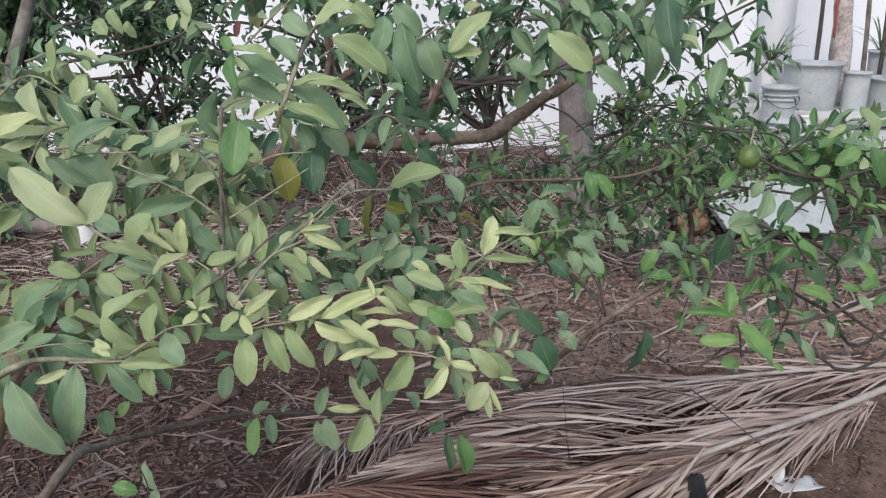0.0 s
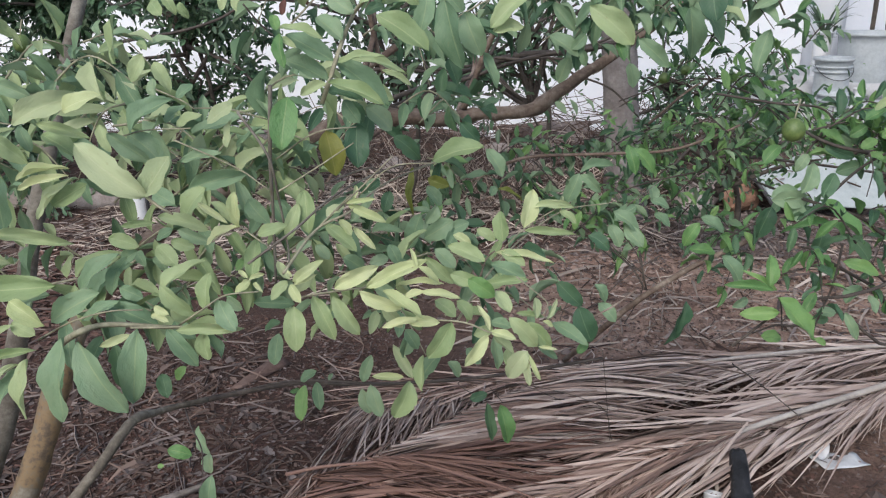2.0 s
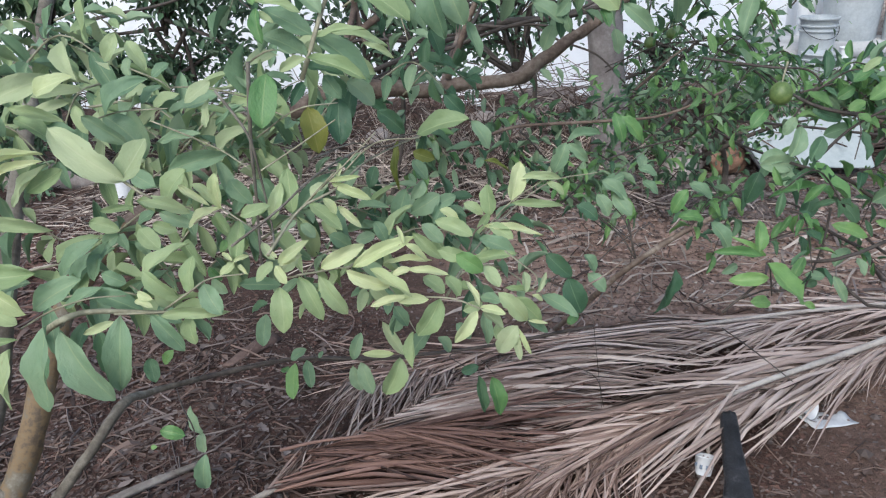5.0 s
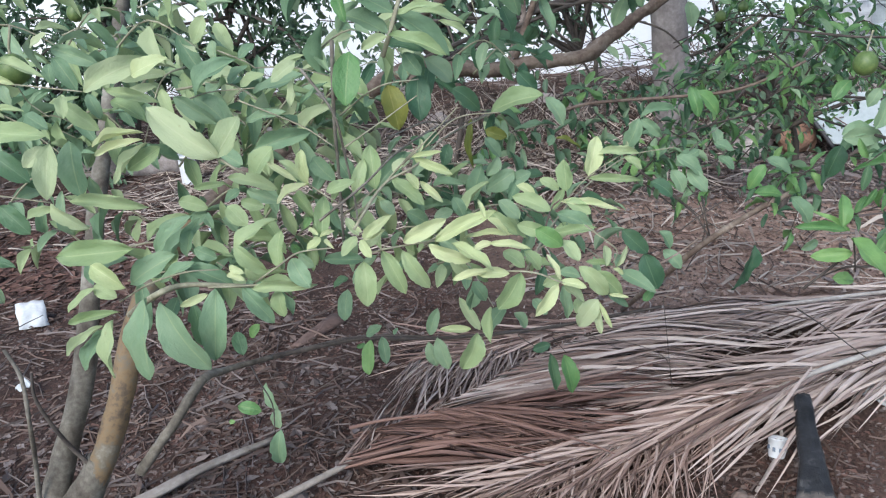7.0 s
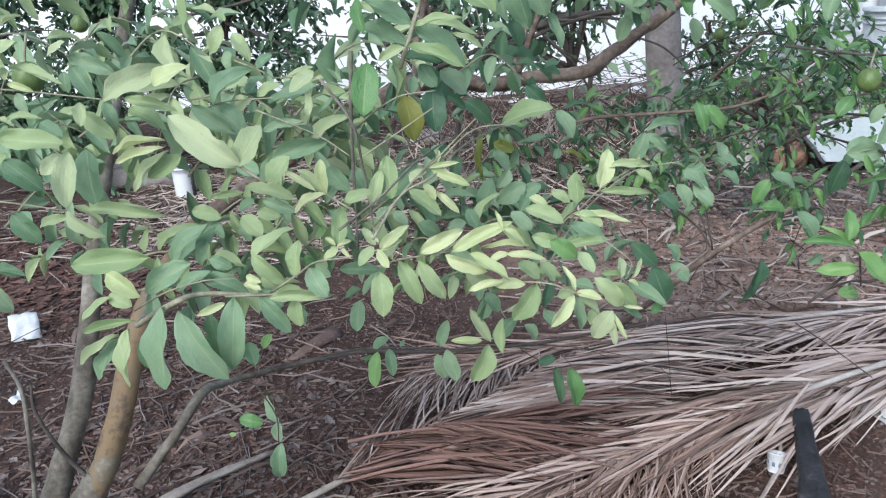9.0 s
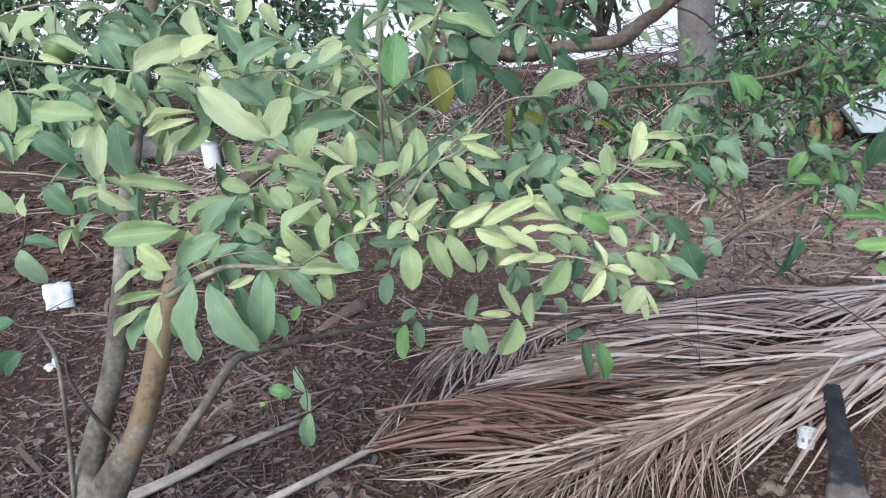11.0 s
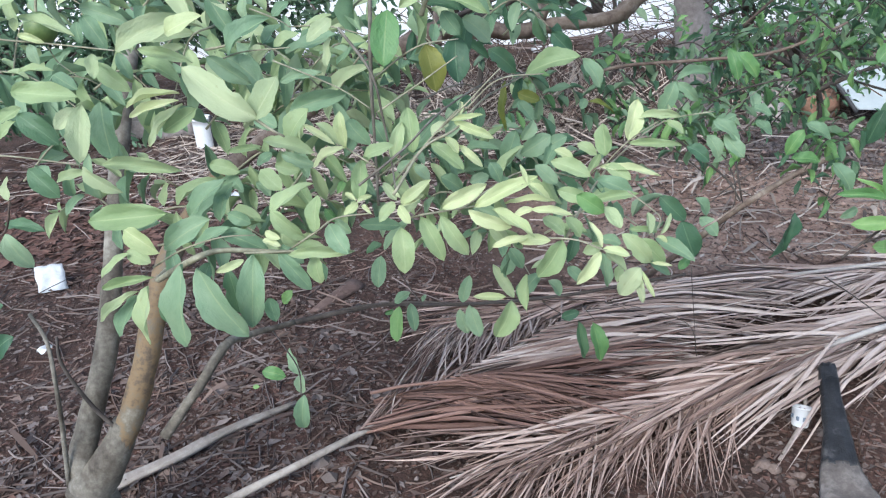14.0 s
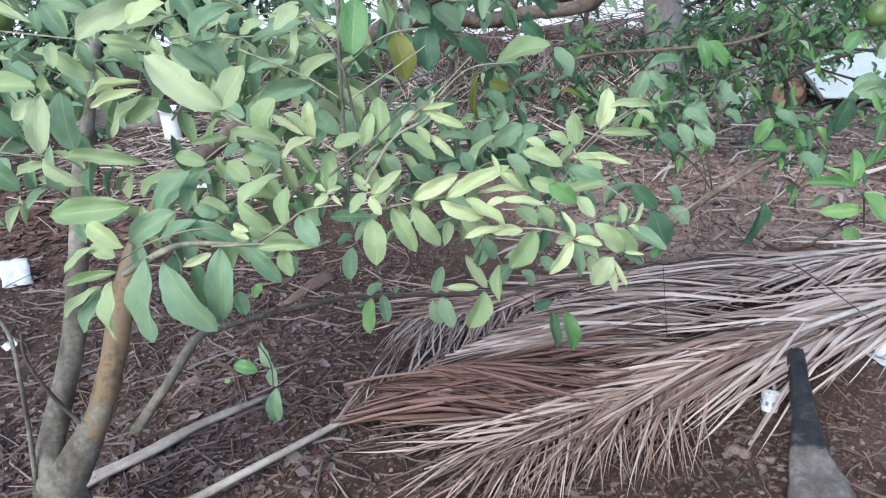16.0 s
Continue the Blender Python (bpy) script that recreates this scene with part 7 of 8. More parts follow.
spray(guava, (-0.501, 1.180, 1.162), (-0.291, 1.189, 1.223), 7, 0.075, ("green", "mid", "pale"))
spray(guava, (-0.412, 1.170, 1.226), (-0.272, 1.221, 1.285), 5, 0.075, ("green", "mid"))
spray(guava, (-0.293, 1.130, 1.097), (-0.123, 1.216, 1.098), 6, 0.070, ("green", "green", "mid"))
spray(guava, (-0.159, 1.083, 1.065), (0.039, 1.222, 1.052), 6, 0.065, ("green", "mid"))
spray(guava, (-0.034, 1.131, 1.004), (0.138, 1.151, 0.982), 5, 0.060, ("green", "mid"))
spray(guava, (-0.933, 1.161, 1.280), (-0.718, 1.156, 1.188), 6, 0.075, ("green", "mid"))
spray(guava, (-0.895, 1.163, 1.392), (-0.697, 1.227, 1.335), 6, 0.075, ("mid", "pale", "green"))
spray(guava, (-0.877, 1.147, 1.109), (-0.726, 1.199, 1.165), 4, 0.070, ("green",))
spray(guava, (-0.506, 1.107, 1.311), (-0.308, 1.040, 1.246), 6, 0.070, ("mid", "green", "pale"))
spray(guava, (-0.656, 1.072, 1.073), (-0.394, 1.015, 1.029), 6, 0.065, ("green", "mid"))
spray(guava, (-0.189, 1.416, 1.091), (-0.015, 1.388, 0.993), 5, 0.065, ("dark", "green"))
spray(guava, (-0.058, 1.638, 1.412), (0.186, 1.766, 1.446), 5, 0.075, ("dark", "green"))
spray(guava, (-0.313, 1.423, 1.432), (-0.107, 1.459, 1.513), 5, 0.080, ("dark", "green", "mid"))
spray(guava, (-0.705, 1.134, 1.256), (-0.584, 1.124, 1.212), 3, 0.075, ("green", "mid"))
spray(guava, (-0.563, 1.226, 1.251), (-0.413, 1.183, 1.211), 5, 0.070, ("mid", "green", "pale"))
spray(guava, (-0.537, 1.228, 1.326), (-0.587, 1.131, 1.224), 5, 0.070, ("mid", "green", "pale"))
spray(guava, (-0.499, 1.389, 1.206), (-0.377, 1.455, 1.258), 5, 0.070, ("mid", "green", "pale"))
spray(guava, (-0.475, 1.394, 1.234), (-0.344, 1.441, 1.189), 5, 0.070, ("mid", "green", "pale"))
spray(guava, (-0.490, 1.517, 1.167), (-0.355, 1.520, 1.115), 5, 0.070, ("mid", "green", "pale"))
spray(guava, (-0.340, 1.233, 1.325), (-0.189, 1.214, 1.332), 5, 0.070, ("mid", "green", "pale"))
spray(guava, (-0.815, 1.355, 1.345), (-0.680, 1.380, 1.394), 5, 0.070, ("mid", "green", "pale"))
spray(guava, (-0.838, 1.508, 1.322), (-0.703, 1.541, 1.332), 5, 0.070, ("mid", "green", "pale"))
spray(guava, (-0.633, 1.175, 1.355), (-0.464, 1.127, 1.360), 5, 0.070, ("mid", "green", "pale"))
spray(guava, (-0.681, 1.259, 1.256), (-0.552, 1.309, 1.278), 5, 0.070, ("mid", "green", "pale"))
spray(guava, (-0.694, 1.420, 1.406), (-0.577, 1.454, 1.346), 5, 0.070, ("mid", "green", "pale"))
spray(guava, (-0.196, 1.463, 1.019), (-0.072, 1.468, 0.999), 5, 0.060, ("green", "dark"))
spray(guava, (-0.113, 1.484, 0.969), (0.008, 1.459, 1.018), 5, 0.060, ("green", "dark"))
spray(guava, (-0.066, 1.527, 1.020), (0.031, 1.521, 0.936), 5, 0.060, ("green", "dark"))
spray(guava, (-0.023, 1.374, 1.019), (0.026, 1.325, 0.915), 5, 0.060, ("green", "dark"))
spray(guava, (0.030, 1.541, 0.930), (0.160, 1.591, 0.908), 5, 0.060, ("green", "dark"))
spray(guava, (-0.688, 1.113, 1.033), (-0.777, 1.074, 1.084), 5, 0.060, ("green", "mid"))
spray(guava, (-0.672, 1.258, 1.050), (-0.770, 1.207, 1.056), 5, 0.060, ("green", "mid"))
spray(guava, (-0.554, 1.156, 1.073), (-0.449, 1.159, 1.010), 5, 0.060, ("green", "mid"))
spray(guava, (-0.491, 1.197, 1.009), (-0.353, 1.169, 1.043), 5, 0.060, ("green", "mid"))
spray(guava, (-0.419, 1.097, 1.094), (-0.299, 1.119, 1.116), 5, 0.060, ("green", "mid"))
spray(guava, (-0.106, 1.148, 0.990), (-0.212, 1.149, 0.996), 5, 0.050, ("green", "mid"))
spray(guava, (-0.140, 1.074, 1.037), (-0.056, 1.024, 0.989), 5, 0.050, ("green", "mid"))
spray(guava, (-0.135, 1.128, 1.056), (-0.249, 1.159, 1.018), 5, 0.050, ("green", "mid"))
spray(guava, (-0.293, 1.600, 1.168), (-0.166, 1.654, 1.187), 5, 0.065, ("dark", "green"))
spray(guava, (-0.267, 1.768, 1.178), (-0.404, 1.798, 1.209), 5, 0.065, ("dark", "green"))
spray(guava, (-0.144, 1.552, 1.264), (-0.011, 1.492, 1.244), 5, 0.065, ("dark", "green"))
spray(guava, (-0.109, 1.624, 1.218), (0.024, 1.600, 1.251), 5, 0.065, ("dark", "green"))
spray(guava, (-0.110, 1.809, 1.103), (-0.013, 1.799, 1.007), 5, 0.065, ("dark", "green"))
spray(guava, (-0.336, 1.467, 1.353), (-0.213, 1.424, 1.275), 5, 0.070, ("dark", "green"))
spray(guava, (-0.287, 1.626, 1.481), (-0.177, 1.708, 1.566), 5, 0.070, ("dark", "green"))
spray(guava, (-0.198, 1.493, 1.405), (-0.050, 1.472, 1.400), 5, 0.070, ("dark", "green"))
spray(guava, (-0.144, 1.646, 1.478), (-0.291, 1.657, 1.500), 5, 0.070, ("dark", "green"))
spray(guava, (-0.149, 1.754, 1.410), (-0.090, 1.686, 1.285), 5, 0.070, ("dark", "dark", "green"))
spray(guava, (-0.143, 2.319, 1.376), (-0.258, 2.246, 1.303), 5, 0.070, ("dark", "dark", "green"))
spray(guava, (-0.067, 1.740, 1.368), (0.075, 1.737, 1.402), 5, 0.070, ("dark", "dark", "green"))
spray(guava, (-0.003, 2.322, 1.398), (0.140, 2.351, 1.429), 5, 0.070, ("dark", "dark", "green"))
spray(guava, (0.018, 2.265, 1.366), (-0.129, 2.330, 1.396), 5, 0.070, ("dark", "dark", "green"))
spray(guava, (0.088, 2.325, 1.373), (0.183, 2.416, 1.480), 5, 0.070, ("dark", "dark", "green"))
spray(guava, (0.146, 1.900, 1.409), (0.239, 1.984, 1.518), 5, 0.070, ("dark", "dark", "green"))
spray(guava, (0.166, 1.995, 1.351), (0.311, 1.987, 1.338), 5, 0.070, ("dark", "dark", "green"))
spray(guava, (0.196, 1.800, 1.456), (0.053, 1.763, 1.494), 5, 0.070, ("dark", "dark", "green"))
spray(guava, (-0.917, 1.225, 1.405), (-0.769, 1.231, 1.472), 5, 0.070, ("mid", "green"))
spray(guava, (-1.081, 1.469, 1.200), (-1.022, 1.535, 1.317), 5, 0.070, ("mid", "green"))
spray(guava, (-1.051, 1.454, 1.161), (-0.923, 1.505, 1.150), 5, 0.070, ("mid", "green"))
spray(guava, (-0.841, 1.192, 1.244), (-0.714, 1.237, 1.210), 5, 0.070, ("mid", "green"))
spray(guava, (-0.852, 1.395, 1.335), (-0.765, 1.422, 1.233), 5, 0.070, ("mid", "green"))
spray(guava, (-0.948, 1.579, 1.351), (-0.837, 1.592, 1.270), 5, 0.070, ("mid", "green"))
spray(guava, (-0.801, 1.435, 1.293), (-0.663, 1.397, 1.223), 5, 0.070, ("mid", "green"))
spray(guava, (-0.965, 1.222, 1.141), (-1.050, 1.163, 1.123), 4, 0.070, ("green", "dark"))
spray(guava, (-1.046, 1.294, 1.182), (-0.930, 1.308, 1.168), 4, 0.070, ("green", "dark"))
spray(guava, (-0.584, 1.225, 1.162), (-0.460, 1.246, 1.222), 5, 0.065, ("mid", "green", "pale"))
spray(guava, (-0.653, 1.523, 1.123), (-0.521, 1.479, 1.069), 5, 0.065, ("mid", "green", "pale"))
spray(guava, (-0.472, 1.269, 1.231), (-0.349, 1.327, 1.199), 5, 0.065, ("mid", "green", "pale"))
spray(guava, (-0.422, 1.305, 1.159), (-0.555, 1.318, 1.204), 5, 0.065, ("mid", "green", "pale"))
spray(guava, (-0.401, 1.339, 1.133), (-0.278, 1.395, 1.166), 5, 0.065, ("mid", "green", "pale"))
spray(guava, (-0.362, 1.172, 1.093), (-0.238, 1.176, 1.128), 5, 0.060, ("green", "mid"))
spray(guava, (-0.445, 1.256, 0.985), (-0.317, 1.251, 1.016), 5, 0.060, ("green", "mid"))
spray(guava, (-0.495, 1.194, 0.997), (-0.608, 1.238, 1.062), 5, 0.060, ("green", "mid"))
spray(guava, (-0.282, 1.297, 1.070), (-0.181, 1.335, 0.984), 5, 0.060, ("green", "dark"))
spray(guava, (-0.244, 1.324, 1.062), (-0.144, 1.358, 0.973), 5, 0.060, ("green", "dark"))
spray(guava, (-0.311, 1.433, 1.059), (-0.193, 1.505, 1.053), 5, 0.060, ("green", "dark"))
spray(guava, (-0.583, 1.427, 1.184), (-0.452, 1.391, 1.250), 5, 0.060, ("green", "mid"))
spray(guava, (-0.467, 1.237, 1.194), (-0.338, 1.229, 1.221), 5, 0.060, ("green", "mid"))
spray(guava, (-0.409, 1.230, 1.207), (-0.293, 1.275, 1.206), 5, 0.060, ("green", "mid"))
spray(guava, (-0.350, 1.178, 1.213), (-0.225, 1.142, 1.277), 5, 0.060, ("green", "mid"))
spray(guava, (-0.418, 1.677, 1.537), (-0.253, 1.669, 1.507), 5, 0.080, ("dark", "green"))
spray(guava, (-0.340, 1.690, 1.514), (-0.456, 1.663, 1.396), 5, 0.080, ("dark", "green"))
spray(guava, (-0.289, 1.931, 1.464), (-0.125, 1.978, 1.457), 5, 0.080, ("dark", "green"))
spray(guava, (-0.206, 1.546, 1.489), (-0.349, 1.629, 1.593), 5, 0.080, ("dark", "green"))
spray(guava, (-0.183, 1.937, 1.515), (-0.347, 1.965, 1.561), 5, 0.080, ("dark", "green"))
spray(guava, (-0.117, 2.000, 1.527), (0.047, 1.982, 1.490), 5, 0.080, ("dark", "green"))
spray(guava, (-0.009, 1.846, 1.529), (0.157, 1.825, 1.526), 5, 0.080, ("dark", "green"))
spray(guava, (0.021, 1.567, 1.515), (0.161, 1.576, 1.600), 5, 0.080, ("dark", "green"))
leaf(lime, (0.585, 1.500, 1.071), (0.562, 1.485, 1.012), 0.0482, "dark")
leaf(lime, (0.605, 1.450, 1.098), (0.623, 1.433, 1.056), 0.0509, "green")
leaf(lime, (0.631, 1.450, 1.100), (0.556, 1.443, 1.102), 0.0354, "green")
leaf(lime, (0.656, 1.400, 1.071), (0.572, 1.405, 1.057), 0.0161, "lime")
leaf(lime, (0.609, 1.350, 1.128), (0.679, 1.329, 1.052), 0.0349, "lime")
leaf(lime, (0.665, 1.450, 1.044), (0.653, 1.434, 0.991), 0.0402, "dark")
leaf(lime, (0.658, 1.400, 1.068), (0.686, 1.399, 1.048), 0.0248, "lime")
leaf(lime, (0.747, 1.500, 1.006), (0.777, 1.480, 0.968), 0.0465, "dark")
leaf(lime, (0.688, 1.400, 0.996), (0.757, 1.396, 0.971), 0.0251, "lime")
leaf(lime, (0.804, 1.400, 1.080), (0.757, 1.393, 1.038), 0.0451, "green")
leaf(lime, (0.758, 1.350, 1.062), (0.796, 1.332, 1.030), 0.0198, "lime")
leaf(lime, (0.803, 1.400, 0.992), (0.840, 1.403, 1.006), 0.0339, "lime")
leaf(lime, (0.766, 1.400, 1.001), (0.803, 1.399, 0.987), 0.0164, "lime")
leaf(lime, (0.800, 1.400, 0.978), (0.825, 1.388, 0.950), 0.0274, "green")
leaf(lime, (0.517, 1.280, 0.994), (0.522, 1.304, 1.045), 0.0252, "lime")
leaf(lime, (0.451, 1.350, 1.025), (0.486, 1.332, 0.980), 0.0305, "green")
leaf(lime, (0.523, 1.280, 0.986), (0.442, 1.277, 1.001), 0.0171, "lime")
leaf(lime, (0.531, 1.290, 0.982), (0.473, 1.290, 1.021), 0.0112, "lime")
leaf(lime, (0.524, 1.260, 0.982), (0.584, 1.249, 0.907), 0.0438, "lime")
leaf(lime, (0.538, 1.280, 0.946), (0.474, 1.288, 0.939), 0.0254, "lime")
leaf(lime, (0.588, 1.300, 0.934), (0.610, 1.315, 0.969), 0.0197, "lime")
leaf(lime, (0.526, 1.320, 0.881), (0.568, 1.325, 0.876), 0.0244, "lime")
leaf(lime, (0.623, 1.320, 0.877), (0.641, 1.311, 0.869), 0.0202, "lime")
leaf(lime, (0.691, 1.400, 0.891), (0.657, 1.407, 0.893), 0.0235, "green")
leaf(lime, (0.697, 1.380, 0.902), (0.719, 1.358, 0.855), 0.0187, "green")
leaf(lime, (0.745, 1.400, 0.928), (0.756, 1.382, 0.899), 0.0255, "green")
leaf(lime, (0.715, 1.420, 0.903), (0.744, 1.435, 0.937), 0.0260, "green")
leaf(lime, (0.675, 1.450, 0.854), (0.706, 1.456, 0.853), 0.0291, "dark")
leaf(lime, (0.679, 1.500, 0.935), (0.684, 1.482, 0.900), 0.0354, "dark")
leaf(lime, (0.617, 1.420, 1.177), (0.599, 1.396, 1.128), 0.0341, "green")
leaf(lime, (0.660, 1.420, 1.158), (0.632, 1.403, 1.116), 0.0300, "dark")
leaf(lime, (0.716, 1.400, 1.170), (0.717, 1.376, 1.123), 0.0263, "dark")
leaf(lime, (0.562, 1.450, 1.104), (0.613, 1.450, 1.118), 0.0386, "green")
leaf(lime, (0.674, 1.200, 1.306), (0.654, 1.220, 1.353), 0.0386, "mid")
leaf(lime, (0.697, 1.250, 1.286), (0.724, 1.230, 1.224), 0.0339, "lime")
leaf(lime, (0.677, 1.300, 1.313), (0.651, 1.299, 1.292), 0.0142, "mid")
leaf(lime, (0.733, 1.350, 1.265), (0.695, 1.350, 1.237), 0.0278, "lime")
leaf(lime, (0.744, 1.350, 1.248), (0.729, 1.329, 1.235), 0.0260, "mid")
leaf(lime, (0.687, 1.400, 1.257), (0.721, 1.404, 1.274), 0.0227, "lime")
leaf(lime, (0.750, 1.400, 1.205), (0.766, 1.386, 1.167), 0.0167, "lime")
leaf(lime, (0.750, 1.400, 1.174), (0.755, 1.377, 1.154), 0.0158, "lime")
leaf(lime, (0.559, 1.500, 1.157), (0.589, 1.509, 1.192), 0.0271, "lime")
leaf(lime, (0.667, 1.500, 1.189), (0.721, 1.502, 1.167), 0.0247, "dark")
leaf(lime, (0.695, 1.500, 1.140), (0.742, 1.497, 1.156), 0.0294, "dark")
leaf(lime, (0.710, 1.450, 1.197), (0.743, 1.459, 1.211), 0.0195, "lime")
leaf(lime, (0.710, 1.500, 1.208), (0.741, 1.500, 1.228), 0.0223, "lime")
leaf(lime, (0.755, 1.450, 1.176), (0.731, 1.458, 1.187), 0.0174, "lime")
leaf(lime, (0.639, 1.500, 1.176), (0.619, 1.496, 1.143), 0.0292, "green")
leaf(lime, (0.833, 1.400, 0.960), (0.855, 1.403, 0.981), 0.0286, "lime")
leaf(lime, (0.885, 1.500, 1.062), (0.859, 1.500, 1.085), 0.0253, "green")
leaf(lime, (0.524, 1.400, 0.920), (0.494, 1.384, 0.910), 0.0178, "green")
leaf(lime, (0.562, 1.350, 0.991), (0.584, 1.363, 1.019), 0.0148, "lime")
spray(lime, (0.591, 1.959, 1.191), (0.689, 1.637, 1.171), 8, 0.045, ("lime", "lime", "dark"))
spray(lime, (0.659, 1.545, 1.213), (0.878, 1.538, 1.173), 10, 0.050, ("lime", "lime", "dark"))
spray(lime, (0.602, 2.099, 0.984), (0.765, 2.026, 1.061), 8, 0.045, ("lime", "dark"))
spray(lime, (0.334, 2.390, 0.933), (0.599, 2.233, 1.067), 8, 0.050, ("lime", "green", "dark"))
spray(lime, (0.440, 2.455, 1.113), (0.727, 2.396, 1.219), 8, 0.050, ("lime", "green", "dark"))
spray(lime, (0.542, 1.659, 0.942), (0.699, 1.583, 1.016), 7, 0.050, ("lime", "dark"))
spray(lime, (0.701, 1.477, 1.015), (0.800, 1.396, 1.075), 6, 0.050, ("lime", "dark"))
spray(lime, (0.617, 1.543, 0.908), (0.810, 1.441, 0.900), 6, 0.045, ("lime", "dark"))
spray(lime, (0.115, 2.177, 0.954), (0.309, 2.178, 0.935), 5, 0.050, ("green", "dark"))
spray(lime, (0.125, 2.424, 1.053), (0.336, 2.464, 1.148), 5, 0.050, ("green", "dark"))
spray(lime, (0.238, 2.000, 0.980), (0.572, 2.222, 1.102), 9, 0.050, ("lime", "dark", "green"))
spray(lime, (0.443, 1.894, 0.919), (0.729, 2.025, 1.101), 10, 0.050, ("lime", "dark"))
spray(lime, (0.232, 1.753, 0.931), (0.418, 1.908, 0.957), 6, 0.050, ("lime", "green"))
spray(lime, (0.493, 1.785, 1.179), (0.618, 1.792, 1.161), 7, 0.042, ("lime", "lime", "dark", "green"))
spray(lime, (0.570, 2.030, 1.159), (0.704, 2.085, 1.178), 7, 0.042, ("lime", "lime", "dark", "green"))
spray(lime, (0.501, 1.719, 1.112), (0.607, 1.675, 1.089), 7, 0.042, ("lime", "lime", "dark", "green"))
spray(lime, (0.625, 2.123, 1.151), (0.715, 2.112, 1.221), 7, 0.042, ("lime", "lime", "dark", "green"))
spray(lime, (0.538, 1.773, 1.211), (0.626, 1.745, 1.277), 7, 0.042, ("lime", "lime", "dark", "green"))
spray(lime, (0.662, 2.056, 1.028), (0.798, 2.111, 1.042), 7, 0.042, ("lime", "lime", "dark", "green"))
spray(lime, (0.544, 1.686, 1.180), (0.420, 1.680, 1.199), 7, 0.042, ("lime", "lime", "dark", "green"))
spray(lime, (0.576, 1.708, 1.164), (0.653, 1.682, 1.244), 7, 0.042, ("lime", "lime", "dark", "green"))
spray(lime, (0.718, 2.065, 1.027), (0.619, 2.083, 1.099), 7, 0.042, ("lime", "lime", "dark", "green"))
spray(lime, (0.659, 1.857, 1.104), (0.757, 1.814, 1.140), 7, 0.042, ("lime", "lime", "dark", "green"))
spray(lime, (0.667, 1.873, 1.198), (0.805, 1.915, 1.156), 7, 0.042, ("lime", "lime", "dark", "green"))
spray(lime, (0.710, 1.942, 1.184), (0.813, 1.897, 1.193), 7, 0.042, ("lime", "lime", "dark", "green"))
spray(lime, (0.802, 2.166, 1.141), (0.863, 2.142, 1.035), 7, 0.042, ("lime", "lime", "dark", "green"))
spray(lime, (0.797, 2.097, 1.094), (0.873, 2.066, 1.171), 7, 0.042, ("lime", "lime", "dark", "green"))
spray(lime, (0.852, 2.216, 1.132), (0.985, 2.250, 1.075), 7, 0.042, ("lime", "lime", "dark", "green"))
spray(lime, (0.729, 1.829, 1.152), (0.585, 1.801, 1.208), 7, 0.048, ("lime", "lime", "dark", "green"))
spray(lime, (0.641, 1.540, 1.151), (0.775, 1.593, 1.211), 7, 0.048, ("lime", "lime", "dark", "green"))
spray(lime, (0.678, 1.571, 1.183), (0.795, 1.527, 1.192), 7, 0.048, ("lime", "lime", "dark", "green"))
spray(lime, (0.699, 1.581, 1.197), (0.806, 1.548, 1.249), 7, 0.048, ("lime", "lime", "dark", "green"))
spray(lime, (0.666, 1.492, 1.227), (0.807, 1.492, 1.211), 7, 0.048, ("lime", "lime", "dark", "green"))
spray(lime, (0.714, 1.514, 1.170), (0.835, 1.493, 1.103), 7, 0.048, ("lime", "lime", "dark", "green"))
spray(lime, (0.740, 1.529, 1.168), (0.874, 1.531, 1.189), 7, 0.048, ("lime", "lime", "dark", "green"))
spray(lime, (0.912, 1.864, 1.081), (1.065, 1.886, 1.031), 7, 0.048, ("lime", "lime", "dark", "green"))
spray(lime, (0.984, 1.932, 1.077), (1.132, 1.983, 1.118), 7, 0.048, ("lime", "lime", "dark", "green"))
spray(lime, (0.876, 1.692, 1.153), (0.982, 1.761, 1.251), 7, 0.048, ("lime", "lime", "dark", "green"))
spray(lime, (0.842, 1.590, 1.159), (0.739, 1.636, 1.237), 7, 0.048, ("lime", "lime", "dark", "green"))
spray(lime, (0.978, 1.837, 1.138), (1.039, 1.804, 1.013), 7, 0.048, ("lime", "lime", "dark", "green"))
spray(lime, (0.804, 1.464, 1.238), (0.943, 1.461, 1.184), 7, 0.048, ("lime", "lime", "dark", "green"))
spray(lime, (0.891, 1.569, 1.152), (0.791, 1.600, 1.246), 7, 0.048, ("lime", "lime", "dark", "green"))
spray(lime, (0.577, 1.320, 1.052), (0.593, 1.239, 0.971), 6, 0.045, ("lime", "dark", "dark"))
spray(lime, (0.774, 1.695, 0.950), (0.698, 1.710, 1.037), 6, 0.045, ("lime", "dark", "dark"))
spray(lime, (0.667, 1.320, 1.059), (0.536, 1.272, 1.106), 6, 0.045, ("lime", "dark", "dark"))
spray(lime, (0.876, 1.685, 1.006), (0.990, 1.690, 0.961), 6, 0.045, ("lime", "dark", "dark"))
spray(lime, (0.896, 1.615, 0.983), (0.833, 1.588, 0.894), 6, 0.045, ("lime", "dark", "dark"))
spray(lime, (0.965, 1.644, 0.986), (1.094, 1.668, 0.945), 6, 0.045, ("lime", "dark", "dark"))
spray(lime, (0.444, 2.034, 1.019), (0.551, 2.069, 0.945), 7, 0.038, ("lime", "dark", "green", "dark"))
spray(lime, (0.526, 2.270, 0.905), (0.421, 2.290, 0.933), 7, 0.038, ("lime", "dark", "green", "dark"))
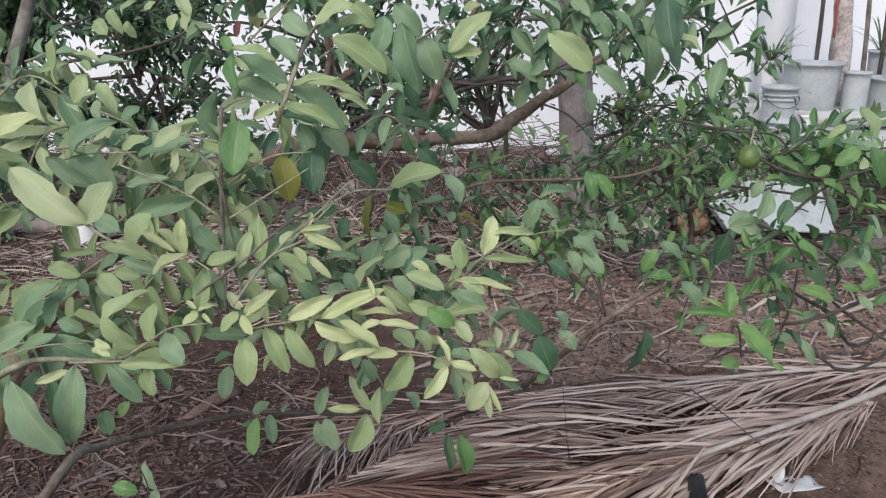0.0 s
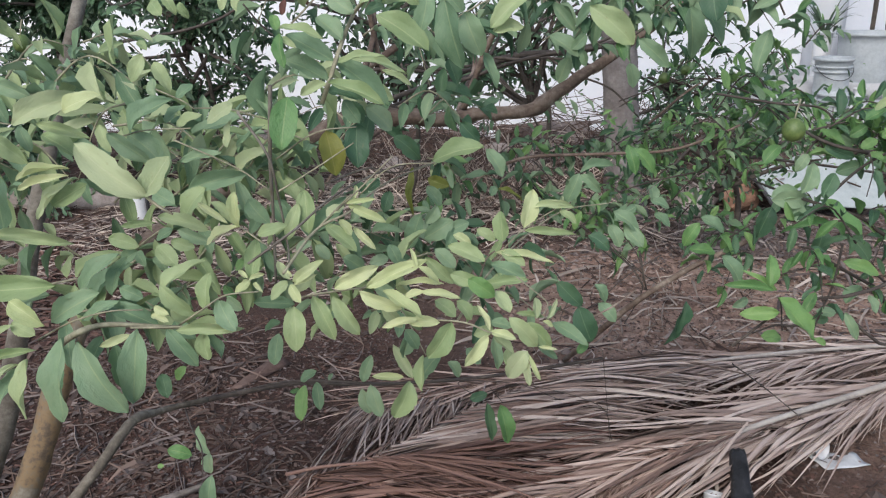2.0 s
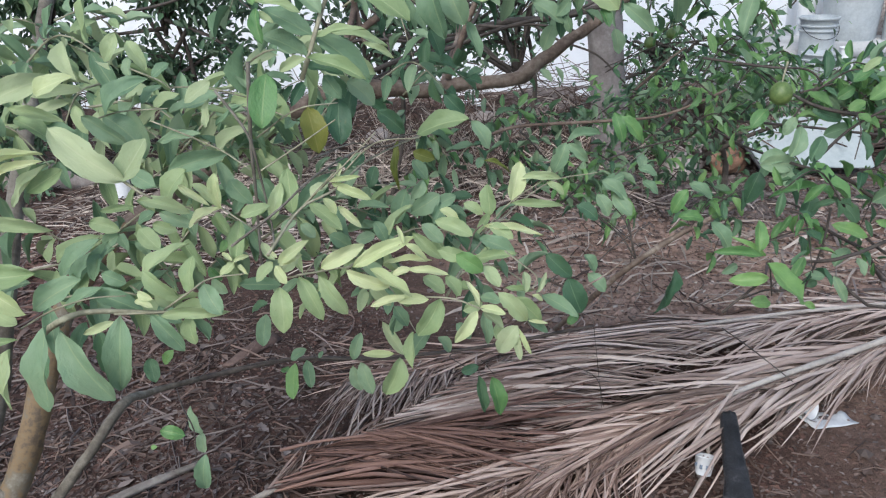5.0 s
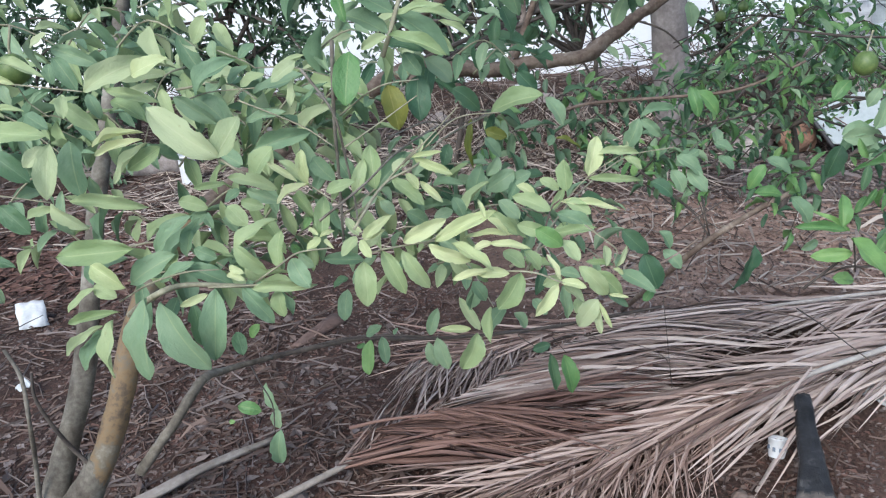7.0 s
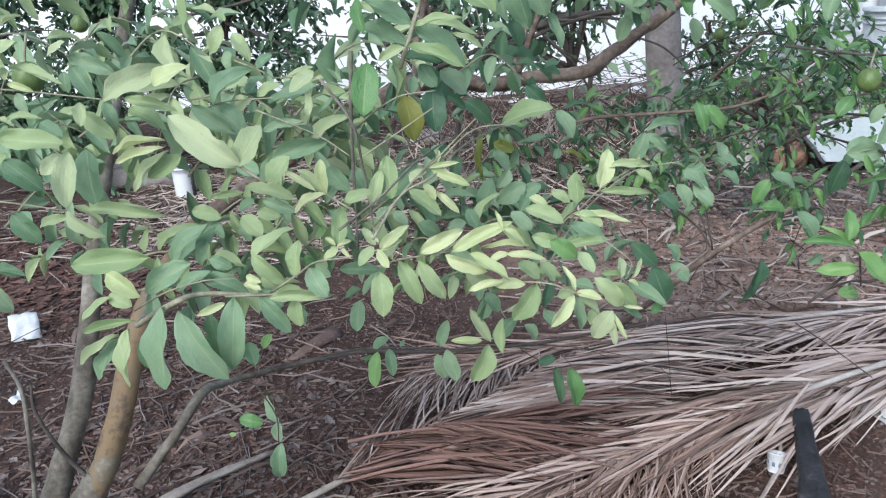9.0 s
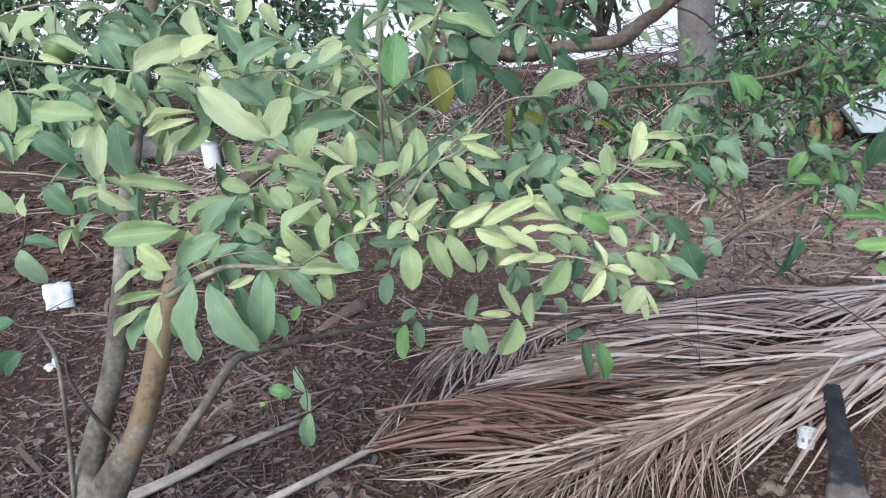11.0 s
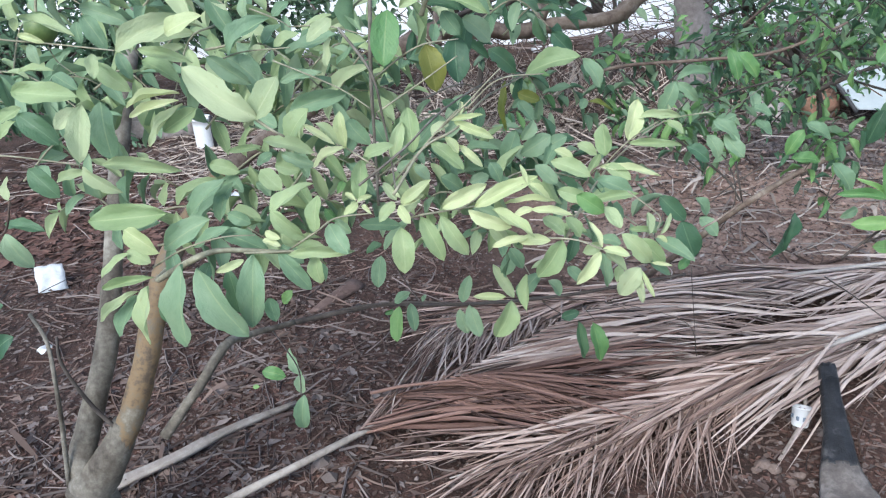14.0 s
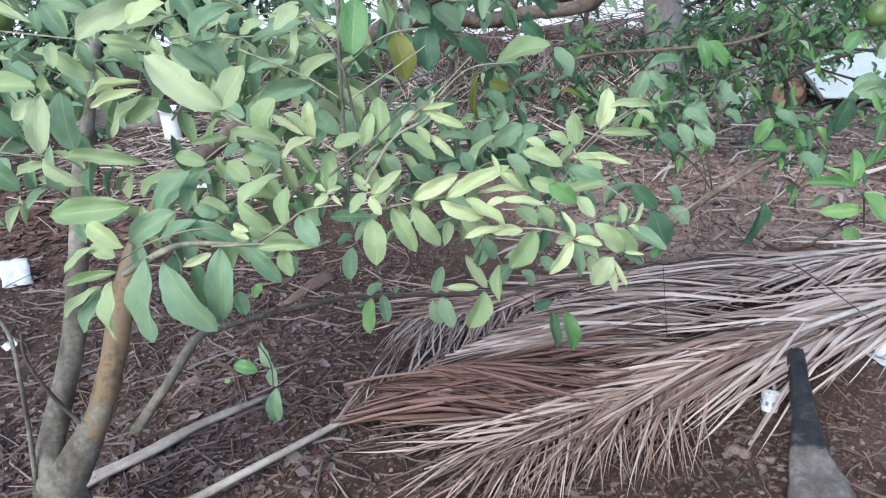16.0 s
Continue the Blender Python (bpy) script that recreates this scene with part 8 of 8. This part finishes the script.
spray(lime, (0.591, 2.381, 0.982), (0.517, 2.422, 1.055), 7, 0.038, ("lime", "dark", "green", "dark"))
spray(lime, (0.613, 2.236, 0.863), (0.704, 2.198, 0.818), 7, 0.038, ("lime", "dark", "green", "dark"))
spray(lime, (0.620, 2.194, 0.843), (0.498, 2.128, 0.843), 7, 0.038, ("lime", "dark", "green", "dark"))
spray(lime, (0.658, 2.271, 0.973), (0.769, 2.311, 1.008), 7, 0.038, ("lime", "dark", "green", "dark"))
spray(lime, (0.806, 2.516, 0.924), (0.906, 2.571, 0.980), 7, 0.038, ("lime", "dark", "green", "dark"))
spray(lime, (0.171, 1.872, 0.940), (0.283, 1.870, 0.927), 6, 0.045, ("green", "dark", "lime"))
spray(lime, (0.250, 1.879, 0.968), (0.318, 1.827, 0.894), 6, 0.045, ("green", "dark", "lime"))
spray(lime, (0.423, 2.151, 0.953), (0.347, 2.160, 0.867), 6, 0.045, ("green", "dark", "lime"))
spray(lime, (0.504, 2.250, 0.884), (0.400, 2.238, 0.841), 6, 0.045, ("green", "dark", "lime"))
spray(lime, (0.429, 2.216, 1.344), (0.529, 2.185, 1.306), 6, 0.045, ("lime", "dark", "green", "dark"))
spray(lime, (0.495, 2.156, 1.280), (0.511, 2.135, 1.387), 6, 0.045, ("lime", "dark", "green", "dark"))
spray(lime, (0.678, 2.570, 1.295), (0.739, 2.549, 1.378), 6, 0.045, ("lime", "dark", "green", "dark"))
spray(lime, (0.734, 2.701, 1.218), (0.642, 2.675, 1.156), 6, 0.045, ("lime", "dark", "green", "dark"))
spray(lime, (0.680, 2.206, 1.394), (0.570, 2.215, 1.398), 6, 0.045, ("lime", "dark", "green", "dark"))
spray(lime, (0.775, 2.324, 1.195), (0.871, 2.299, 1.226), 6, 0.045, ("lime", "dark", "green", "dark"))
spray(lime, (0.552, 1.575, 0.991), (0.476, 1.551, 0.939), 5, 0.045, ("lime", "dark"))
spray(lime, (0.492, 1.829, 0.881), (0.548, 1.764, 0.837), 5, 0.045, ("lime", "dark"))
spray(lime, (0.588, 1.597, 0.942), (0.542, 1.600, 0.857), 5, 0.045, ("lime", "dark"))
spray(lime, (0.462, 2.433, 0.986), (0.511, 2.349, 0.897), 7, 0.042, ("lime", "dark", "green"))
spray(lime, (0.476, 2.290, 1.009), (0.582, 2.270, 0.955), 7, 0.042, ("lime", "dark", "green"))
spray(lime, (0.455, 2.008, 1.152), (0.597, 2.084, 1.126), 7, 0.042, ("lime", "dark", "green"))
spray(lime, (0.616, 2.438, 1.009), (0.512, 2.426, 0.960), 7, 0.042, ("lime", "dark", "green"))
spray(lime, (0.694, 2.521, 1.028), (0.627, 2.525, 0.937), 7, 0.042, ("lime", "dark", "green"))
spray(lime, (0.806, 2.582, 0.951), (0.929, 2.596, 0.925), 7, 0.042, ("lime", "dark", "green"))
spray(lime, (0.808, 2.468, 1.067), (0.717, 2.492, 1.147), 7, 0.042, ("lime", "dark", "green"))
spray(lime, (0.697, 2.098, 1.110), (0.821, 2.119, 1.105), 7, 0.042, ("lime", "dark", "green"))
spray(lime, (0.947, 2.474, 0.969), (1.064, 2.477, 0.928), 7, 0.042, ("lime", "dark", "green"))
spray(lime, (0.234, 1.920, 0.925), (0.123, 1.916, 0.919), 6, 0.045, ("lime", "green", "dark"))
spray(lime, (0.251, 1.813, 0.959), (0.144, 1.845, 0.961), 6, 0.045, ("lime", "green", "dark"))
spray(lime, (0.395, 2.158, 0.865), (0.326, 2.167, 0.777), 6, 0.045, ("lime", "green", "dark"))
spray(lime, (0.360, 1.838, 1.004), (0.246, 1.746, 0.990), 6, 0.045, ("lime", "green", "dark"))
spray(lime, (0.450, 1.875, 0.857), (0.355, 1.892, 0.813), 6, 0.045, ("lime", "green", "dark"))
spray(lime, (0.653, 2.191, 0.770), (0.772, 2.224, 0.716), 6, 0.045, ("lime", "green", "dark"))
spray(lime, (0.177, 2.319, 0.976), (0.309, 2.286, 1.001), 6, 0.055, ("dark", "green", "dark"))
spray(lime, (0.286, 2.090, 1.084), (0.418, 2.088, 1.036), 6, 0.055, ("dark", "green", "dark"))
spray(lime, (0.160, 2.367, 1.023), (0.272, 2.319, 0.991), 6, 0.050, ("dark", "green", "lime"))
spray(lime, (0.255, 2.343, 0.955), (0.378, 2.389, 0.977), 6, 0.050, ("dark", "green", "lime"))
spray(lime, (0.384, 1.865, 1.412), (0.238, 1.814, 1.390), 4, 0.085, ("dark", "green", "green"))
spray(lime, (0.422, 1.893, 1.424), (0.553, 1.874, 1.454), 4, 0.085, ("dark", "green", "green"))
spray(lime, (0.516, 2.044, 1.539), (0.663, 2.057, 1.529), 4, 0.085, ("dark", "green", "green"))
spray(lime, (0.546, 2.048, 1.525), (0.693, 2.097, 1.570), 4, 0.085, ("dark", "green", "green"))
spray(lime, (0.477, 1.664, 1.468), (0.597, 1.640, 1.395), 4, 0.085, ("dark", "green", "green"))
spray(lime, (0.594, 1.904, 1.424), (0.480, 1.914, 1.510), 4, 0.085, ("dark", "green", "green"))
spray(lime, (0.629, 1.805, 1.497), (0.518, 1.878, 1.568), 4, 0.085, ("dark", "green", "green"))
spray(lime, (0.612, 1.633, 1.422), (0.521, 1.697, 1.517), 4, 0.085, ("dark", "green", "green"))
spray(lime, (0.400, 2.239, 1.454), (0.526, 2.235, 1.400), 5, 0.065, ("lime", "dark", "green"))
spray(lime, (0.465, 2.354, 1.426), (0.575, 2.305, 1.359), 5, 0.065, ("lime", "dark", "green"))
spray(lime, (0.398, 1.988, 1.458), (0.538, 2.005, 1.425), 5, 0.065, ("lime", "dark", "green"))
spray(lime, (0.447, 2.030, 1.484), (0.586, 2.037, 1.482), 5, 0.065, ("lime", "dark", "green"))
spray(lime, (0.476, 2.090, 1.533), (0.537, 2.068, 1.637), 5, 0.065, ("lime", "dark", "green"))
spray(lime, (0.570, 2.226, 1.510), (0.684, 2.195, 1.445), 5, 0.065, ("lime", "dark", "green"))
spray(lime, (0.569, 2.080, 1.428), (0.694, 2.045, 1.425), 5, 0.065, ("lime", "dark", "green"))
spray(lime, (0.830, 2.147, 1.510), (0.817, 2.067, 1.416), 4, 0.060, ("green", "dark"))
spray(lime, (0.924, 2.135, 1.537), (0.846, 2.164, 1.592), 4, 0.060, ("green", "dark"))
spray(guava, (0.296, 1.750, 1.472), (0.368, 1.720, 1.490), 4, 0.070, ("green", "dark", "green"))
spray(guava, (0.358, 1.750, 1.437), (0.273, 1.730, 1.452), 4, 0.070, ("green", "dark", "green"))
spray(guava, (0.403, 1.750, 1.472), (0.335, 1.761, 1.503), 4, 0.070, ("green", "dark", "green"))
spray(guava, (0.432, 1.750, 1.402), (0.348, 1.750, 1.400), 4, 0.070, ("green", "dark", "green"))
spray(guava, (0.385, 1.750, 1.391), (0.453, 1.717, 1.413), 4, 0.070, ("green", "dark", "green"))
spray(guava, (0.300, 1.750, 1.397), (0.218, 1.731, 1.380), 4, 0.070, ("green", "dark", "green"))
spray(guava, (0.237, 1.750, 1.461), (0.318, 1.740, 1.467), 4, 0.070, ("green", "dark", "green"))
spray(guava, (0.190, 1.750, 1.438), (0.118, 1.789, 1.410), 4, 0.070, ("green", "dark", "green"))
spray(lime, (0.551, 1.950, 1.337), (0.627, 1.940, 1.370), 5, 0.045, ("lime", "dark", "green"))
spray(lime, (0.608, 1.950, 1.311), (0.517, 1.965, 1.322), 5, 0.045, ("lime", "dark", "green"))
spray(lime, (0.665, 1.950, 1.284), (0.773, 1.982, 1.280), 5, 0.045, ("lime", "dark", "green"))
spray(lime, (0.717, 1.950, 1.310), (0.611, 1.915, 1.320), 5, 0.045, ("lime", "dark", "green"))
spray(lime, (0.764, 1.950, 1.256), (0.669, 1.926, 1.293), 5, 0.045, ("lime", "dark", "green"))
spray(lime, (0.642, 1.950, 1.236), (0.736, 1.968, 1.198), 5, 0.045, ("lime", "dark", "green"))
spray(lime, (0.572, 1.950, 1.257), (0.480, 1.939, 1.287), 5, 0.045, ("lime", "dark", "green"))
spray(lime, (0.713, 1.950, 1.222), (0.630, 1.971, 1.249), 5, 0.045, ("lime", "dark", "green"))
spray(lime, (0.782, 1.950, 1.337), (0.869, 1.966, 1.366), 5, 0.045, ("lime", "dark", "green"))
spray(lime, (0.722, 1.950, 1.390), (0.807, 1.950, 1.356), 5, 0.045, ("lime", "dark", "green"))
spray(guava, (-0.132, 1.900, 0.965), (-0.041, 1.900, 1.010), 5, 0.060, ("green", "dark", "mid"))
spray(guava, (-0.006, 1.950, 1.003), (0.077, 1.950, 0.956), 5, 0.060, ("green", "dark"))
spray(lime, (0.059, 2.000, 1.066), (0.129, 2.000, 1.013), 5, 0.060, ("green", "lime", "dark"))
spray(lime, (0.116, 2.000, 0.910), (0.215, 2.000, 0.936), 5, 0.050, ("green", "lime", "dark"))
spray(lime, (0.331, 2.100, 0.903), (0.431, 2.100, 0.936), 5, 0.050, ("lime", "green", "dark"))
spray(lime, (0.553, 2.100, 0.854), (0.651, 2.100, 0.873), 5, 0.050, ("lime", "green", "dark"))
spray(lime, (-0.130, 1.800, 0.997), (-0.066, 1.800, 0.946), 5, 0.055, ("lime", "green", "lime"))
spray(lime, (-0.104, 1.900, 1.058), (-0.031, 1.900, 1.020), 5, 0.055, ("lime", "green", "lime"))
spray(lime, (0.111, 2.000, 0.972), (0.183, 2.000, 0.925), 5, 0.055, ("lime", "green", "lime"))
spray(lime, (0.087, 2.200, 1.024), (0.178, 2.200, 1.050), 5, 0.055, ("lime", "green", "lime"))
spray(lime, (0.324, 1.900, 0.940), (0.399, 1.900, 0.894), 5, 0.055, ("lime", "green", "lime"))
spray(lime, (0.476, 2.100, 0.906), (0.550, 2.100, 0.932), 5, 0.055, ("lime", "green", "lime"))
spray(lime, (0.563, 1.900, 0.873), (0.636, 1.900, 0.898), 5, 0.055, ("lime", "green", "lime"))
spray(lime, (0.443, 2.200, 1.049), (0.532, 2.200, 1.014), 5, 0.055, ("lime", "green", "lime"))
spray(lime, (0.234, 1.900, 0.880), (0.299, 1.900, 0.913), 5, 0.055, ("lime", "green", "lime"))
for tree, bag in FOLIAGE.values():
    bag.make("foliage", tree)


# ---- dark trees in front of the wall ----
def back_tree(name, foot, top, crown, count, size, seed, label, tones=("far", "far", "dark"), gaps=0.1, limbs=10):
    """A bushy tree: stems, limbs and a ragged crown of small leaves in clumps."""
    rng = random.Random(seed)
    t = empty_thing(name, foot)
    f, c = Vector(foot), Vector(top)
    part("trunk", tube([f - Vector((0, 0, 0.05)), f.lerp(c, 0.5) + Vector((0.12, 0.05, 0)), c], 0.02, 0.01, 8, 5, 0.1), BARK_DARK, t)
    bag = Leaves()
    ends = []
    for k in range(limbs):
        e = c + Vector((rng.uniform(-1, 1) * crown[0], rng.uniform(-1, 1) * crown[1], rng.uniform(-1, 1) * crown[2]))
        s = f.lerp(c, rng.uniform(0.5, 1.0))
        part("branch", tube([s, s.lerp(e, 0.5) + Vector((rng.uniform(-.1, .1), 0, rng.uniform(0, .15))), e], 0.016, 0.003, 6, 4), BARK_DARK, t)
        ends += [s.lerp(e, q) for q in (0.45, 0.6, 0.75, 0.9, 1.0)]
    clumps = []
    for e in ends:
        for _ in range(3):
            p = e + Vector((rng.gauss(0, 0.16), rng.gauss(0, 0.14), rng.gauss(0, 0.15)))
            clumps.append((e, p))
    per = max(3, count // len(clumps))
    for e, p in clumps:
        way = (p - e).normalized()
        for i in range(per):
            q = e.lerp(p, rng.random()) + Vector((rng.gauss(0, 0.03), rng.gauss(0, 0.03), rng.gauss(0, 0.03)))
            out = (way + Vector((rng.uniform(-1, 1), rng.uniform(-1, 1), rng.uniform(-1.1, 0.5)))).normalized()
            ln = size * rng.uniform(0.6, 1.3)
            bag.add(q, q + out * ln, ln * rng.uniform(0.35, 0.5), rng.choice(tones), (rng.uniform(-1, 1), rng.uniform(-1, 0.3), 0.7), rng.randrange(7))
    bag.make("crown", t)
    return tagged(t, label, "tree")


back_tree("shade_tree", (-1.9, 5.1, 0), (-1.9, 5.0, 1.45), (0.85, 0.5, 0.75), 5200, 0.06, 1, "dense dark-leaved tree in front of the wall", limbs=20)
back_tree("shade_tree", (-2.95, 5.4, 0), (-2.95, 5.4, 1.35), (0.8, 0.6, 0.85), 8000, 0.07, 2, "dense dark-leaved tree in front of the wall", limbs=14)
back_tree("shade_tree", (-4.2, 5.6, 0), (-4.2, 5.6, 1.3), (0.8, 0.6, 0.85), 5000, 0.07, 12, "dense dark-leaved tree in front of the wall", limbs=14)
back_tree("shrub", (-3.5, 5.2, 0), (-3.5, 5.2, 0.55), (0.75, 0.4, 0.45), 4200, 0.055, 21, "low dark-leaved bush in front of the wall", limbs=22)
back_tree("shrub", (-0.5, 4.7, 0), (-0.5, 4.4, 1.25), (0.75, 0.5, 0.45), 1200, 0.06, 3, "open dark-twigged shrub in front of the wall", limbs=24)
back_tree("shrub", (0.35, 5.2, 0), (0.3, 5.1, 1.25), (0.7, 0.5, 0.45), 850, 0.06, 7, "open dark-twigged shrub in front of the wall", limbs=24)
back_tree("shrub", (1.4, 5.7, 0), (1.3, 5.6, 0.8), (0.5, 0.4, 0.35), 600, 0.05, 9, "open dark-twigged shrub in front of the wall", limbs=16)
back_tree("shrub", (1.3, 4.0, 0), (1.15, 3.9, 0.72), (0.5, 0.4, 0.26), 800, 0.045, 4, "small-leaved green shrub behind the citrus tree", ("lime", "far", "dark"), limbs=14)
back_tree("shrub", (2.6, 5.4, 0), (2.55, 5.35, 0.42), (0.6, 0.2, 0.14), 700, 0.045, 5, "small-leaved green shrub behind the citrus tree", ("lime", "far", "lime"), limbs=10)
